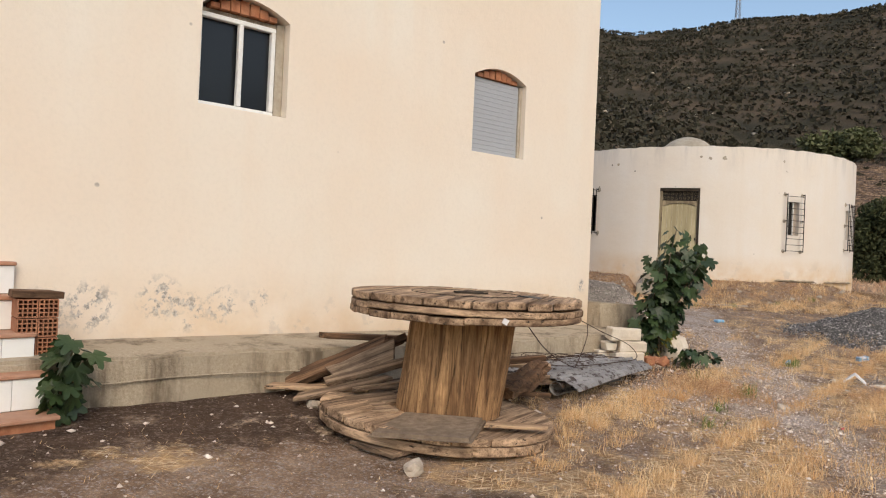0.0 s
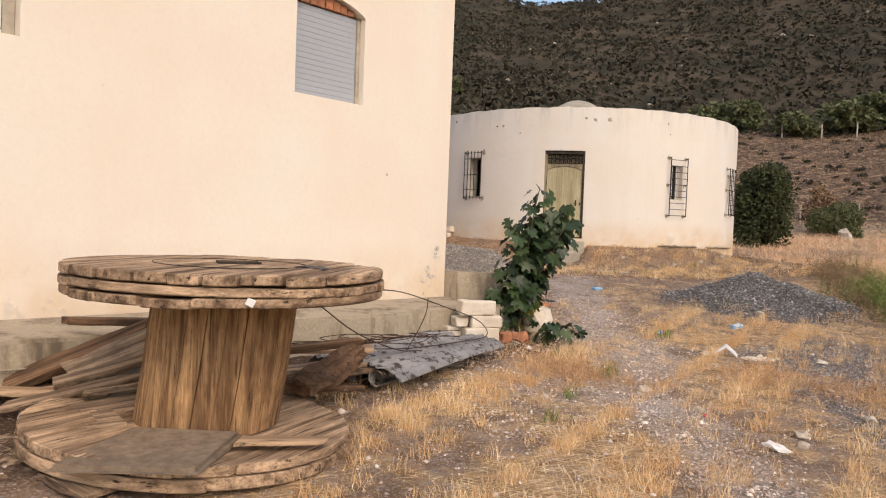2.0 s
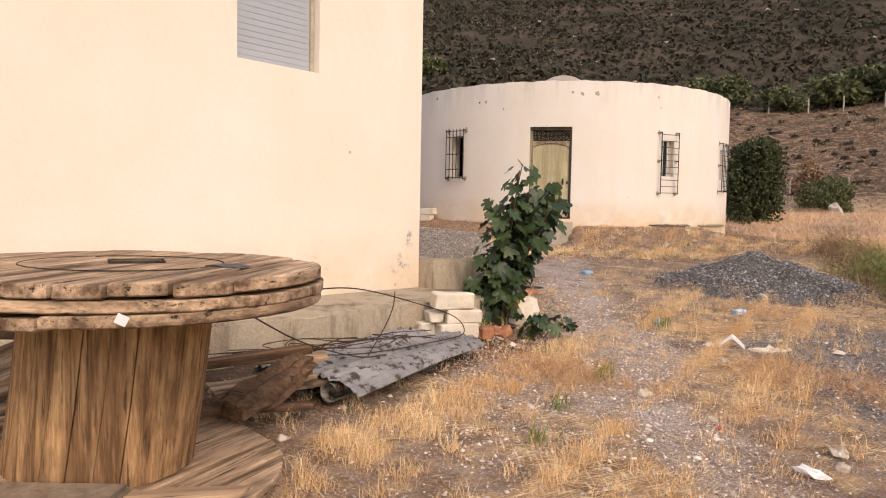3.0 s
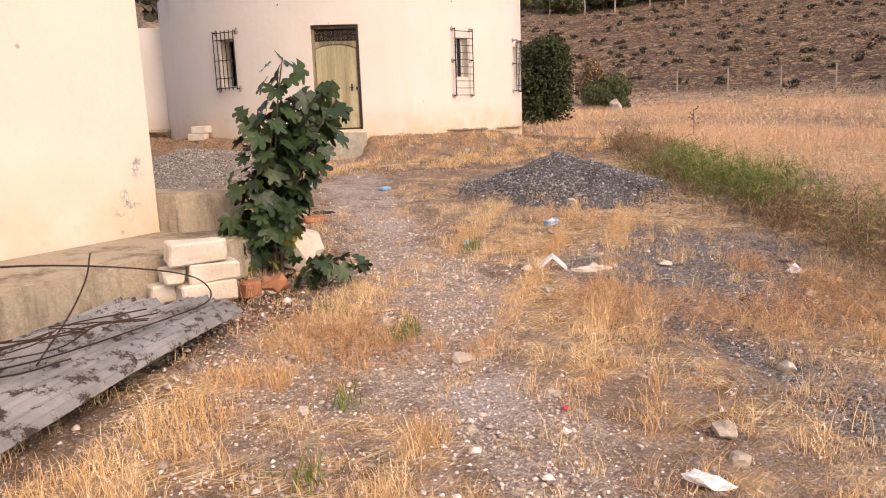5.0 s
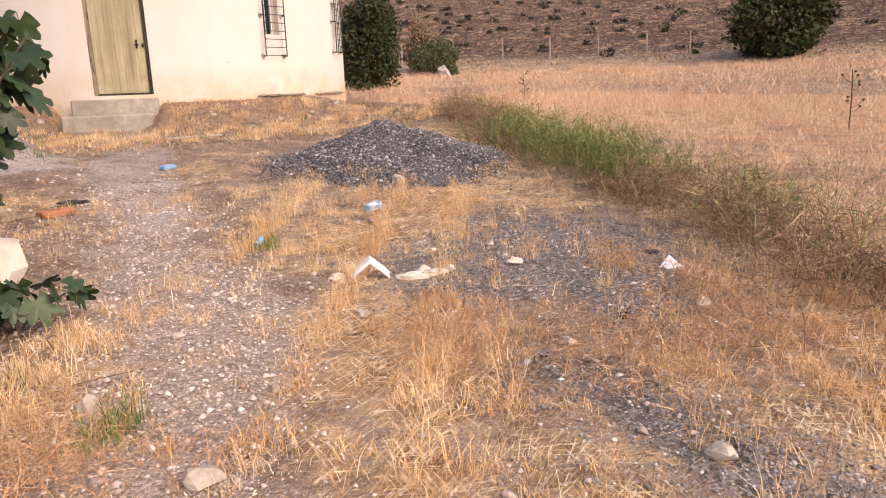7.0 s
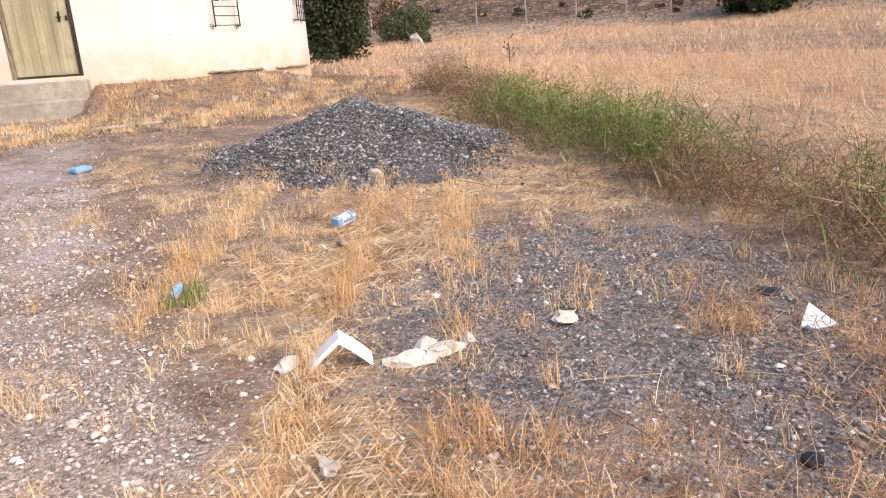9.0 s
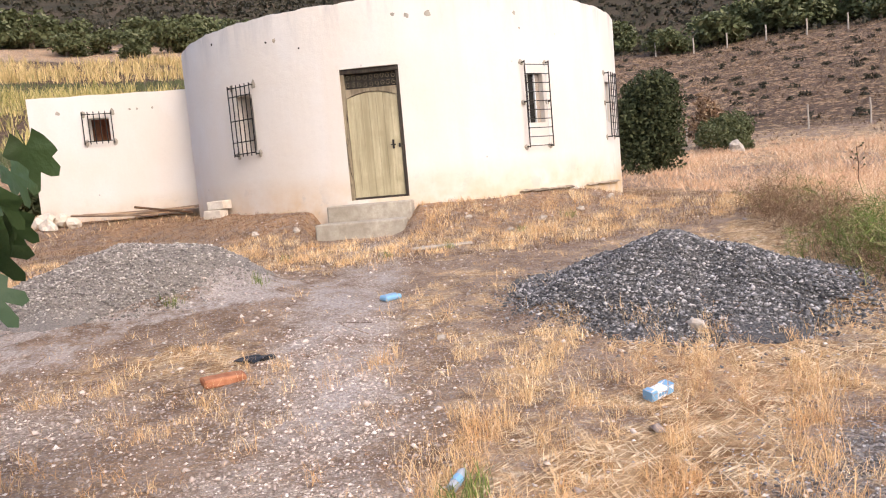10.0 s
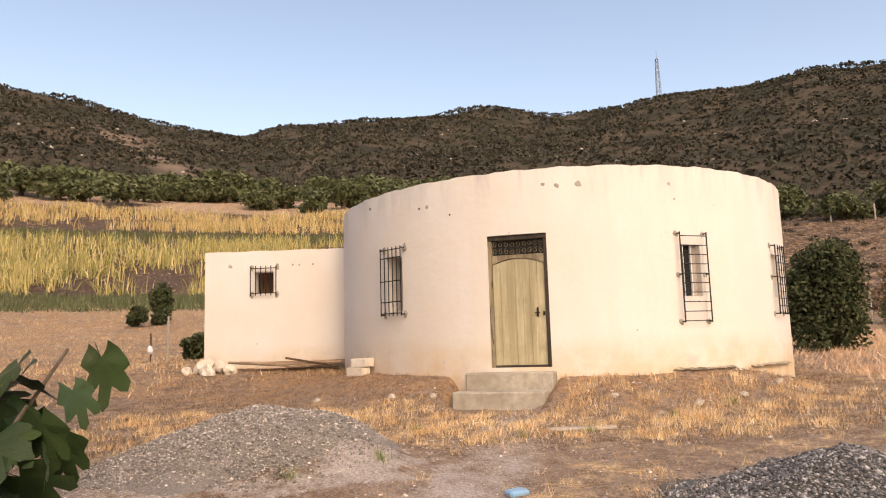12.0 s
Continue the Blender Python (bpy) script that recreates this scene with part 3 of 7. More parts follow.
    bare = 0.8 * sstep(2.8, 1.3, d) * sstep(0.9, -0.6, s) * sstep(20, 15, r) + 0.7 * sstep(5.2, 3.2, y - 0.9 * x) * sstep(20, 15, r) * sstep(2.6, 1.0, x)
    bare = bare + 0.85 * slope + 0.8 * field
    straw = straw * (1 - 0.35 * slope)
    slate = np.clip(strip * 1.0 + 0.5 * yard, 0, 1)
    pale = 0.85 * np.exp(-(((x - 3.13) / 0.30) ** 2 + ((y - 6.75) / 0.42) ** 2)) + 0.6 * np.exp(-(((x - 2.4) / 1.4) ** 2 + ((y - 14.3) / 0.4) ** 2)) + 1.0 * np.exp(-(((x - 3.5) / 0.6) ** 2 + ((y - 15.1) / 0.65) ** 2)) + 0.5 * np.exp(-(((x - 1.9) / 0.9) ** 2 + ((y - 13.4) / 0.5) ** 2))
    pale = pale + 0.5 * path * sstep(9.5, 11.5, y) * sstep(17, 15.5, y)
    straw = straw * (1 - pale)
    return np.clip(np.stack([gravel, straw, scrub, red, bare, slate, pale], -1), 0, 1)


def spread(a, b, fine, grow):
    """Grid lines: even between a and b, wider and wider outside."""
    mid = list(np.arange(a, b, fine))
    lo, hi, st = [], [], fine
    p, q = mid[0], mid[-1]
    while q < 4200:
        st *= grow
        p, q = p - st, q + st
        lo.append(p)
        hi.append(q)
    return np.array(lo[::-1] + mid + hi)


gx, gy = spread(-3.0, 12.0, 0.12, 1.06), spread(2.5, 21, 0.12, 1.06)
GX, GY = np.meshgrid(gx, gy)
GZ = ground_z(GX, GY)
inside = (np.hypot(GX - RC.x, GY - RC.y) < RR - 0.4)
gv = np.stack([GX, GY, GZ], -1).reshape(-1, 3)
w = len(gx)
a = (np.arange(len(gy) - 1)[:, None] * w + np.arange(w - 1)[None, :]).ravel()
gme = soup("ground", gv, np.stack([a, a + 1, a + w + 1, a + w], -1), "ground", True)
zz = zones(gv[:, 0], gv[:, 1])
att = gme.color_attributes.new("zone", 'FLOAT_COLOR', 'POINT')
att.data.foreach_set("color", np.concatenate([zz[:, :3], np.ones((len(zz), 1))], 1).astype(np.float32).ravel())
att = gme.attributes.new("red", 'FLOAT', 'POINT')
att.data.foreach_set("value", zz[:, 3].astype(np.float32))
att = gme.attributes.new("pale", 'FLOAT', 'POINT')
att.data.foreach_set("value", zz[:, 6].astype(np.float32))
att = gme.attributes.new("slate", 'FLOAT', 'POINT')
att.data.foreach_set("value", zz[:, 5].astype(np.float32))
att = gme.attributes.new("earth", 'FLOAT', 'POINT')
att.data.foreach_set("value", zz[:, 4].astype(np.float32))
tagged(new("ground", gme), "dry stony ground with straw, gravel and wooded hills", "ground", kind="structure")


# ---- walls with openings ----
def wall_mesh(s0, s1, z0, z1, thick, place, holes, step):
    """A wall with arched or square holes that go through it. place(s, depth, z) gives the point; a hole is (s0, s1, z0, z1, rise)."""
    cuts = set(np.round(np.arange(s0, s1, step), 4)) | {s0, s1}
    for h in holes:
        cuts = {c for c in cuts if not h[0] - 0.02 < c < h[1] + 0.02}
        cuts |= set(np.round(np.linspace(h[0], h[1], 13), 4))
    cuts = sorted(cuts)
    bm = bmesh.new()
    cache = {}

    def v(s, d, z):
        k = (round(s, 4), round(d, 4), round(z, 4))
        if k not in cache:
            cache[k] = bm.verts.new(place(s, d, z))
        return cache[k]

    def quad(*ks):
        vs = [v(*k) for k in ks]
        if len(set(vs)) == 4:
            bm.faces.new(vs)
        elif len(set(vs)) == 3:
            bm.faces.new(list(dict.fromkeys(vs)))

    def arch(h, s):
        t = (s - h[0]) / (h[1] - h[0]) * 2 - 1
        return h[3] + h[4] * (1 - t * t)
    top = z1 if callable(z1) else (lambda s: z1)
    for a, b in zip(cuts, cuts[1:]):
        hole = next((h for h in holes if h[0] - 1e-4 <= a and b <= h[1] + 1e-4), None)
        for d, flip in ((0, False), (thick, True)):
            spans = [(z0, z0, top(a), top(b))] if not hole else [(z0, z0, hole[2], hole[2]), (arch(hole, a), arch(hole, b), top(a), top(b))]
            for za, zb, ya, yb in spans:
                q = ((a, d, za), (b, d, zb), (b, d, yb), (a, d, ya))
                quad(*(q[::-1] if flip else q))
        if hole:
            quad((a, 0, hole[2]), (b, 0, hole[2]), (b, thick, hole[2]), (a, thick, hole[2]))
            quad((a, 0, arch(hole, a)), (a, thick, arch(hole, a)), (b, thick, arch(hole, b)), (b, 0, arch(hole, b)))
        quad((a, 0, top(a)), (b, 0, top(b)), (b, thick, top(b)), (a, thick, top(a)))
    for h in holes:
        for s in h[:2]:
            quad((s, 0, h[2]), (s, thick, h[2]), (s, thick, arch(h, s)), (s, 0, arch(h, s)))
    for s in (s0, s1):
        quad((s, 0, z0), (s, thick, z0), (s, thick, top(s)), (s, 0, top(s)))
    bmesh.ops.recalc_face_normals(bm, faces=bm.faces)
    return bm


# ---- the house ----
def on_house(s, d, z):
    p = CORNER + U * s - N * d
    return Vector((p.x, p.y, z))


HOUSE_M = Matrix.Translation(CORNER) @ Matrix(((U.x, -N.x, 0, 0), (U.y, -N.y, 0, 0), (0, 0, 1, 0), (0, 0, 0, 1)))
house = thing("house", "two-storey cream lime-washed house with arched windows", "house")
LW, SW = (-5.52, -4.67, 2.56, 3.45, 0.13), (-2.275, -1.40, 2.56, 3.47, 0.12)
part("wall", wall_mesh(-11.0, 0.0, 0.0, 6.6, 0.35, on_house, [LW, SW], 0.5), "wall", house)
part("wall", boxm((-0.35, 0.352, 0), (-0.002, 9, 6.6), 0, HOUSE_M), "wall", house)
part("wall", boxm((-11, 9, 0), (0, 9.35, 6.6), 0, HOUSE_M), "wall", house)
part("wall", boxm((-10.998, 0.352, 0), (-10.65, 9, 6.6), 0, HOUSE_M), "wall", house)
part("roof", boxm((-11.1, -0.06, 6.602), (0.06, 9.4, 6.75), 0.01, HOUSE_M), "concrete", house)
part("floor_slab", boxm((-10.6, 0.36, 2.0), (-0.36, 8.9, 2.2), 0, HOUSE_M), "dark", house)


def arch_fill(h, z_low, d0, d1):
    """The exposed bricks under the arch of a window."""
    bm = bmesh.new()
    n = 9
    for i in range(n):
        a, b = h[0] + (h[1] - h[0]) * i / n, h[0] + (h[1] - h[0]) * (i + 0.94) / n
        def az_(s):
            t = (s - h[0]) / (h[1] - h[0]) * 2 - 1
            return h[3] + h[4] * (1 - t * t) - 0.004
        lo, hi = z_low, min(az_(a), az_(b))
        if hi > lo + 0.01:
            box(bm, (a + 0.003, d0 + random.uniform(0, 0.012), lo), (b, d1, hi), 0.004)
    bmesh.ops.transform(bm, matrix=HOUSE_M, verts=bm.verts)
    return bm


win = part("window", boxm((LW[0] + 0.002, 0.16, LW[2] + 0.002), (LW[1] - 0.002, 0.19, LW[3] - 0.02), 0, HOUSE_M), "glass", house, "white aluminium sliding window with dark panes")
fr = 0.045
for lo, hi in (((LW[0] + 0.003, 0.10, 2.563), (LW[1] - 0.09, 0.158, 2.563 + fr)), ((LW[0] + 0.003, 0.10, 3.36), (LW[1] - 0.09, 0.158, 3.36 + fr)),
               ((LW[0] + 0.003, 0.10, 2.61), (LW[0] + fr, 0.158, 3.36)), ((LW[1] - 0.09 - fr, 0.10, 2.61), (LW[1] - 0.092, 0.158, 3.36)),
               ((-5.135, 0.085, 2.61), (-5.09, 0.14, 3.36))):
    part("window_frame", boxm(lo, hi, 0.006, HOUSE_M), "alu", win, "white aluminium frame")
part("jamb", boxm((LW[1] - 0.088, 0.10, 2.563), (LW[1] - 0.004, 0.19, 3.45), 0.004, HOUSE_M), "step", win, "grey mortar jamb")
part("lintel", boxm((LW[0] + 0.004, 0.12, 3.408), (LW[1] - 0.004, 0.20, 3.445), 0.004, HOUSE_M), "concrete", win)
part("arch_bricks", arch_fill(LW, 3.45, 0.06, 0.18), "brick", win, "exposed red bricks under the arch")
shut = thing("roller_shutter", "closed grey roller shutter in an arched window", "shutter")
for i in range(17):
    z = 2.563 + i * 0.053
    part("slat", boxm((SW[0] + 0.004, 0.09, z), (SW[1] - 0.05, 0.115, z + 0.0515), 0.002, HOUSE_M), "shutter", shut)
part("side_rail", boxm((SW[1] - 0.048, 0.07, 2.563), (SW[1] - 0.003, 0.16, 3.46), 0.004, HOUSE_M), "step", shut, "grey mortar jamb")
part("arch_bricks", arch_fill(SW, 3.468, 0.05, 0.16), "brick", shut, "exposed red bricks under the arch")

# the raised kerb along the house, and the higher landing round its corner
kerb = thing("plinth", "worn grey concrete plinth along the house foot", "plinth")


def slab_mesh(loop, z0, tops, grid=0.0, rough=0.008):
    """A cast slab over an outline, with slightly uneven edges."""
    bm = bmesh.new()
    lowv = [bm.verts.new((x, y, z0)) for x, y in loop]
    topv = [bm.verts.new((x, y, t)) for (x, y), t in zip(loop, tops)]
    n = len(loop)
    for i in range(n):
        bm.faces.new((lowv[i], lowv[(i + 1) % n], topv[(i + 1) % n], topv[i]))
    bm.faces.new(topv)
    bm.faces.new(lowv[::-1])
    bmesh.ops.recalc_face_normals(bm, faces=bm.faces)
    bmesh.ops.bevel(bm, geom=[e for e in bm.edges if e.verts[0].co.z > z0 + 0.01 and e.verts[1].co.z > z0 + 0.01], offset=0.022, segments=2, affect='EDGES')
    bmesh.ops.triangulate(bm, faces=[f for f in bm.faces if len(f.verts) > 4])
    return bm


def h2(s, d):
    p = CORNER + U * s + N * d
    return p.x, p.y


EDGE_X = [(0.80, 0.86), (-0.6, 0.86), (-2.2, 0.82), (-3.6, 0.77), (-5.2, 0.74), (-6.6, 0.73), (-8.5, 0.73)]
es = sorted(EDGE_X)
loop, tops, back = [], [], []
for k in range(61):
    s_ = -8.5 + 9.3 * k / 60
    loop.append(h2(s_, np.interp(s_, [e[0] for e in es], [e[1] for e in es]) + 0.012 * math.sin(s_ * 5.1) + 0.007 * math.sin(s_ * 17.0)))
    tops.append(float(np.interp(s_, (-8.5, 0.8), (0.505, 0.44))) + 0.006 * math.sin(s_ * 4.3) + 0.006 * math.sin(s_ * 13.0 + 1))
    back.append((h2(s_, 0.002), float(np.interp(s_, (-8.5, 0.8), (0.56, 0.46)))))
part("casting", slab_mesh(loop + [b[0] for b in back[::-1]], -0.2, tops + [b[1] for b in back[::-1]]), "concrete", kerb)
part("shutter_line", tube([HOUSE_M @ Vector((s_, -0.752 - 0.013 * (s_ + 6.5), 0.31 + 0.012 * math.sin(s_ * 3))) for s_ in np.linspace(-7.4, -3.0, 34)], 0.008, 5), "concrete", kerb)
seam = thing("landing", "grey concrete landing beside the house corner", "landing")
part("cast_body", slab_mesh([h2(0.012, 0.20), (2.42, 10.02), (-0.3, 12.9), h2(0.012, -3.9)], -0.2, [0.78, 0.77, 0.76, 0.78]), "concrete", seam)

# ---- the round house ----
HALF = math.pi / 2


def on_round(s, d, z):
    """s: metres along the wall from its point nearest to the yard, growing to the right."""
    a = -HALF + s / RR
    return Vector((RC.x + (RR - d) * math.cos(a), RC.y + (RR - d) * math.sin(a), z))


def round_s(x, y):
    return (math.atan2(y - RC.y, x - RC.x) + HALF) * RR


def round_at(s, d, z):
    """A pose on the round wall: x along it, y into it, z up."""
    return Matrix.Translation(on_round(s, d, z)) @ pose(0, 0, 0, 0, 0, math.degrees(s / RR))


round_house = thing("round_house", "low round white-washed house with a flat parapet and small dome", "house")
DS0, DS1 = round_s(5.12, 20.27), round_s(6.13, 19.97)
W1 = (round_s(3.24, 21.64), round_s(3.56, 21.31), 2.21, 3.27, 0.0)
W2 = (round_s(8.50, 20.08), round_s(8.88, 20.21), 2.28, 3.19, 0.0)
W3 = (round_s(10.72, 21.42), round_s(11.0, 21.75), 2.28, 3.12, 0.0)
DOOR = (DS0, DS1, 1.14, 3.45, 0.0)
half_turn = math.pi * RR


def rim(s):
    return 4.55 + 0.05 * math.cos((s - 1.2) / RR) + 0.010 * math.sin(s * 7.1) + 0.007 * math.sin(s * 17.0 + 1)


part("wall", wall_mesh(-half_turn, half_turn - 0.002, 0.3, rim, 0.38, on_round, [DOOR, W1, W2, W3], 0.16), "round", round_house)
for s_, z_, w_, mt in ((-4.93, 4.35, 0.06, "dark_frame"), (-3.23, 4.13, 0.08, "concrete"), (-3.42, 4.12, 0.05, "dark_frame"), (-2.73, 3.92, 0.04, "dark_frame"), (-0.73, 4.27, 0.09, "step"),
                       (-0.97, 4.31, 0.07, "step"), (-0.36, 4.28, 0.11, "step"), (1.29, 4.27, 0.07, "step"), (1.38, 4.0, 0.04, "step")):
    dab = part("wall_plug", lump((w_, 0.014, w_ * 0.9), s_ * 3 + z_, 0.35), mt, round_house, "patched scaffold hole")
    dab.matrix_basis = round_at(s_, 0.0, z_)
for s_, l_ in ((1.8, 1.05), (3.75, 1.3)):
    for k in range(6):
        led = part("footing", lump((l_ / 3.6, 0.16, 0.06), s_ + k, 0.3), "concrete", round_house, "broken concrete footing edge")
        led.matrix_basis = round_at(s_ - l_ / 2 + l_ * k / 5, -0.01, 1.03)
bm = bmesh.new()
bmesh.ops.create_cone(bm, cap_ends=True, segments=64, radius1=RR - 0.39, radius2=RR - 0.39, depth=0.12)
bmesh.ops.transform(bm, matrix=Matrix.Translation((RC.x, RC.y, 4.25)), verts=bm.verts)
part("roof", bm, "step", round_house)
bm = bmesh.new()
bmesh.ops.create_uvsphere(bm, u_segments=32, v_segments=16, radius=1.0)
bmesh.ops.delete(bm, geom=[v for v in bm.verts if v.co.z < -0.05], context='VERTS')
bmesh.ops.transform(bm, matrix=Matrix.Translation((7.7, 27.0, 4.9)) @ Matrix.Diagonal((1.15, 1.15, 1.15, 1)), verts=bm.verts)
for f in bm.faces:
    f.smooth = True
part("dome", bm, "step", round_house, "grey rendered dome")
bm = bmesh.new()
rod(bm, (7.7, 27.0, 4.2), (7.7, 27.0, 4.95), 1.16, 32)
part("drum", bm, "step", round_house)
bm = bmesh.new()
bmesh.ops.create_cone(bm, cap_ends=True, segments=64, radius1=RR - 0.39, radius2=RR - 0.39, depth=0.1)
bmesh.ops.transform(bm, matrix=Matrix.Translation((RC.x, RC.y, 1.08)), verts=bm.verts)
part("floor_slab", bm, "dark", round_house)

# annex
annex = thing("annex", "low white-washed annex beside the round house", "house")
AA, AB = Vector((-1.38, 25.0, 0)), Vector((2.75, 24.75, 0))
AD = (AB - AA).normalized()
AM = Matrix.Translation(AA) @ Matrix(((AD.x, -AD.y, 0, 0), (AD.y, AD.x, 0, 0), (0, 0, 1, 0), (0, 0, 0, 1)))
AL = (AB - AA).length
AH = (1.22, 1.68, 2.90, 3.42, 0.0)
part("wall", wall_mesh(0, AL, 0.6, lambda s: 3.93 + 0.008 * math.sin(s * 6), 0.3, lambda s, d, z: AM @ Vector((s, d, z)), [AH], 0.4), "round", annex)
part("wall", boxm((0.001, 0.302, 0.6), (0.3, 4.0, 3.93), 0, AM), "round", annex)
part("wall", boxm((0.3, 3.7, 0.6), (AL, 4.0, 3.93), 0, AM), "round", annex)
part("roof", boxm((0.302, 0.302, 3.6), (AL, 3.7, 3.75), 0, AM), "step", annex)
part("partition", boxm((0.302, 0.7, 0.6), (AL, 0.75, 3.55), 0, AM), "brick", annex, "bare clay inner wall")

for x_, w_ in ((0.62, 0.09), (2.15, 0.05), (2.31, 0.05), (2.64, 0.05)):
    dab = part("wall_plug", lump((w_, 0.014, w_), x_ * 3, 0.35), "step", annex, "patched scaffold hole")
    dab.matrix_basis = AM @ pose(x_, 0.0, 3.57)

# ---- door, grilles and steps of the round house ----
DC = (DS0 + DS1) / 2
DM = round_at(DC, 0.0, 0.0)
door = thing("door", "faded green board door with an arched top and iron transom", "door", DM)
part("jamb", boxm((-0.53, 0.05, 1.14), (-0.455, 0.16, 3.36), 0.006), "door_frame", door)
# right jamb and head: the shadow in the reveal is put into their dark colour
part("jamb", boxm((0.465, 0.05, 1.14), (0.53, 0.16, 3.36), 0.006), "dark_frame", door, "weathered jamb darkened for the shadow strip")
part("head", boxm((-0.53, 0.045, 3.362), (0.53, 0.17, 3.448), 0.006), "dark_frame", door, "weathered head darkened for the shadow strip")
part("sill", boxm((-0.452, 0.04, 1.142), (0.462, 0.2, 1.175), 0.005), "dark_frame", door)


def arched(x0, x1, z0, zs, rise, y0, y1, x_lo, x_hi):
    """A board whose top follows the door's arch."""
    bm = bmesh.new()
    n = 5
    def top(x):
        t = (x - x0) / (x1 - x0) * 2 - 1
        return zs + rise * (1 - t * t)
    xs = [x_lo + (x_hi - x_lo) * i / n for i in range(n + 1)]
    rows = [[bm.verts.new(p) for p in ((x, y0, z0), (x, y0, top(x)), (x, y1, top(x)), (x, y1, z0))] for x in xs]
    for a, b in zip(rows, rows[1:]):
        for i in range(4):
            bm.faces.new((a[i], b[i], b[(i + 1) % 4], a[(i + 1) % 4]))
    bm.faces.new(rows[0])
    bm.faces.new(rows[-1][::-1])
    bmesh.ops.recalc_face_normals(bm, faces=bm.faces)
    return bm


for i in range(7):
    a = -0.450 + i * 0.130
    part("board", arched(-0.45, 0.46, 1.18, 2.93, 0.10, 0.085 + 0.003 * (i % 2), 0.125, a, a + 0.126), "door", door)
# the curved head board between leaf and transom
bm = bmesh.new()
rows = []
for i in range(13):
    x = -0.452 + 0.914 * i / 12
    t = i / 6 - 1
    lowz = 2.94 + 0.10 * (1 - t * t)
    rows.append([bm.verts.new(p) for p in ((x, 0.065, lowz), (x, 0.065, 3.10), (x, 0.15, 3.10), (x, 0.15, lowz))])
for p, q in zip(rows, rows[1:]):
    for i in range(4):
        bm.faces.new((p[i], q[i], q[(i + 1) % 4], p[(i + 1) % 4]))
bmesh.ops.recalc_face_normals(bm, faces=bm.faces)
part("head_board", bm, "door_frame", door)
part("transom_backing", boxm((-0.45, 0.15, 3.102), (0.46, 0.165, 3.36)), "dark", door, "dark transom")
tr = part("transom_grille", boxm((-0.45, 0.10, 3.225), (0.46, 0.112, 3.237)), "iron", door, "black iron scroll grille")
for i in range(9):
    cx = -0.40 + i * 0.1025
    for q in (3.17, 3.295):
        pts = [(cx + 0.045 * math.cos(k * 0.75 + i) * (1 - k / 14), 0.105, q + 0.055 * math.sin(k * 0.75 + i) * (1 - k / 14)) for k in range(11)]
        part("scroll", tube(pts, 0.0055, 4), "door_frame", tr)
lever = part("handle", boxm((0.27, 0.045, 2.06), (0.36, 0.062, 2.078), 0.004), "iron", door, "dark metal lever handle")
part("back_plate", boxm((0.30, 0.062, 2.0), (0.335, 0.084, 2.16), 0.003), "iron", lever)
part("lock", boxm((0.41, 0.055, 2.02), (0.445, 0.084, 2.09), 0.004), "iron", door)

steps = thing("door_steps", "two worn concrete steps before the round house door", "steps", DM)
part("step", boxm((-0.86, -0.52, 0.2), (0.60, 0.02, 1.075), 0.02, None, 0.006), "step", steps)
part("step", boxm((-0.98, -0.98, 0.1), (0.52, -0.522, 0.80), 0.02, None, 0.006), "step", steps)


def grille_bars(name, m, w, z0, z1, n, rails, out=0.10, label="black iron window grille"):
    g = thing(name, label, "grille", m, group="window grilles")
    for i in range(n):
        x = -w / 2 + w * i / (n - 1)
        bm = bmesh.new()
        rod(bm, (x, -out, z0), (x, -out, z1), 0.011)
        part("bar", bm, "iron", g)
    for z in rails:
        bm = bmesh.new()
        rod(bm, (-w / 2, -out - 0.012, z), (w / 2, -out - 0.012, z), 0.010)
        part("rail", bm, "iron", g)
    for x in (-w / 2, w / 2):
        for z in (z0 + 0.03, z1 - 0.03):
            bm = bmesh.new()
            rod(bm, (x, -out, z), (x, 0.05, z), 0.012)
            part("stay", bm, "iron", g)
            s_ = part("mortar_dab", lump((0.10, 0.03, 0.15), x * 7 + z, 0.3), "step", g, "grey mortar dab")
            s_.matrix_basis = pose(x + 0.01, 0.0, z)
    return g


w1c = (W1[0] + W1[1]) / 2
grille_bars("window_grille", round_at(w1c, 0, 0), 0.60, 2.13, 3.46, 6, (2.18, 2.40, 2.80, 3.25, 3.41))
grille_bars("window_grille", AM @ pose(1.45, 0, 0), 0.62, 2.84, 3.56, 6, (2.90, 3.50), 0.08)
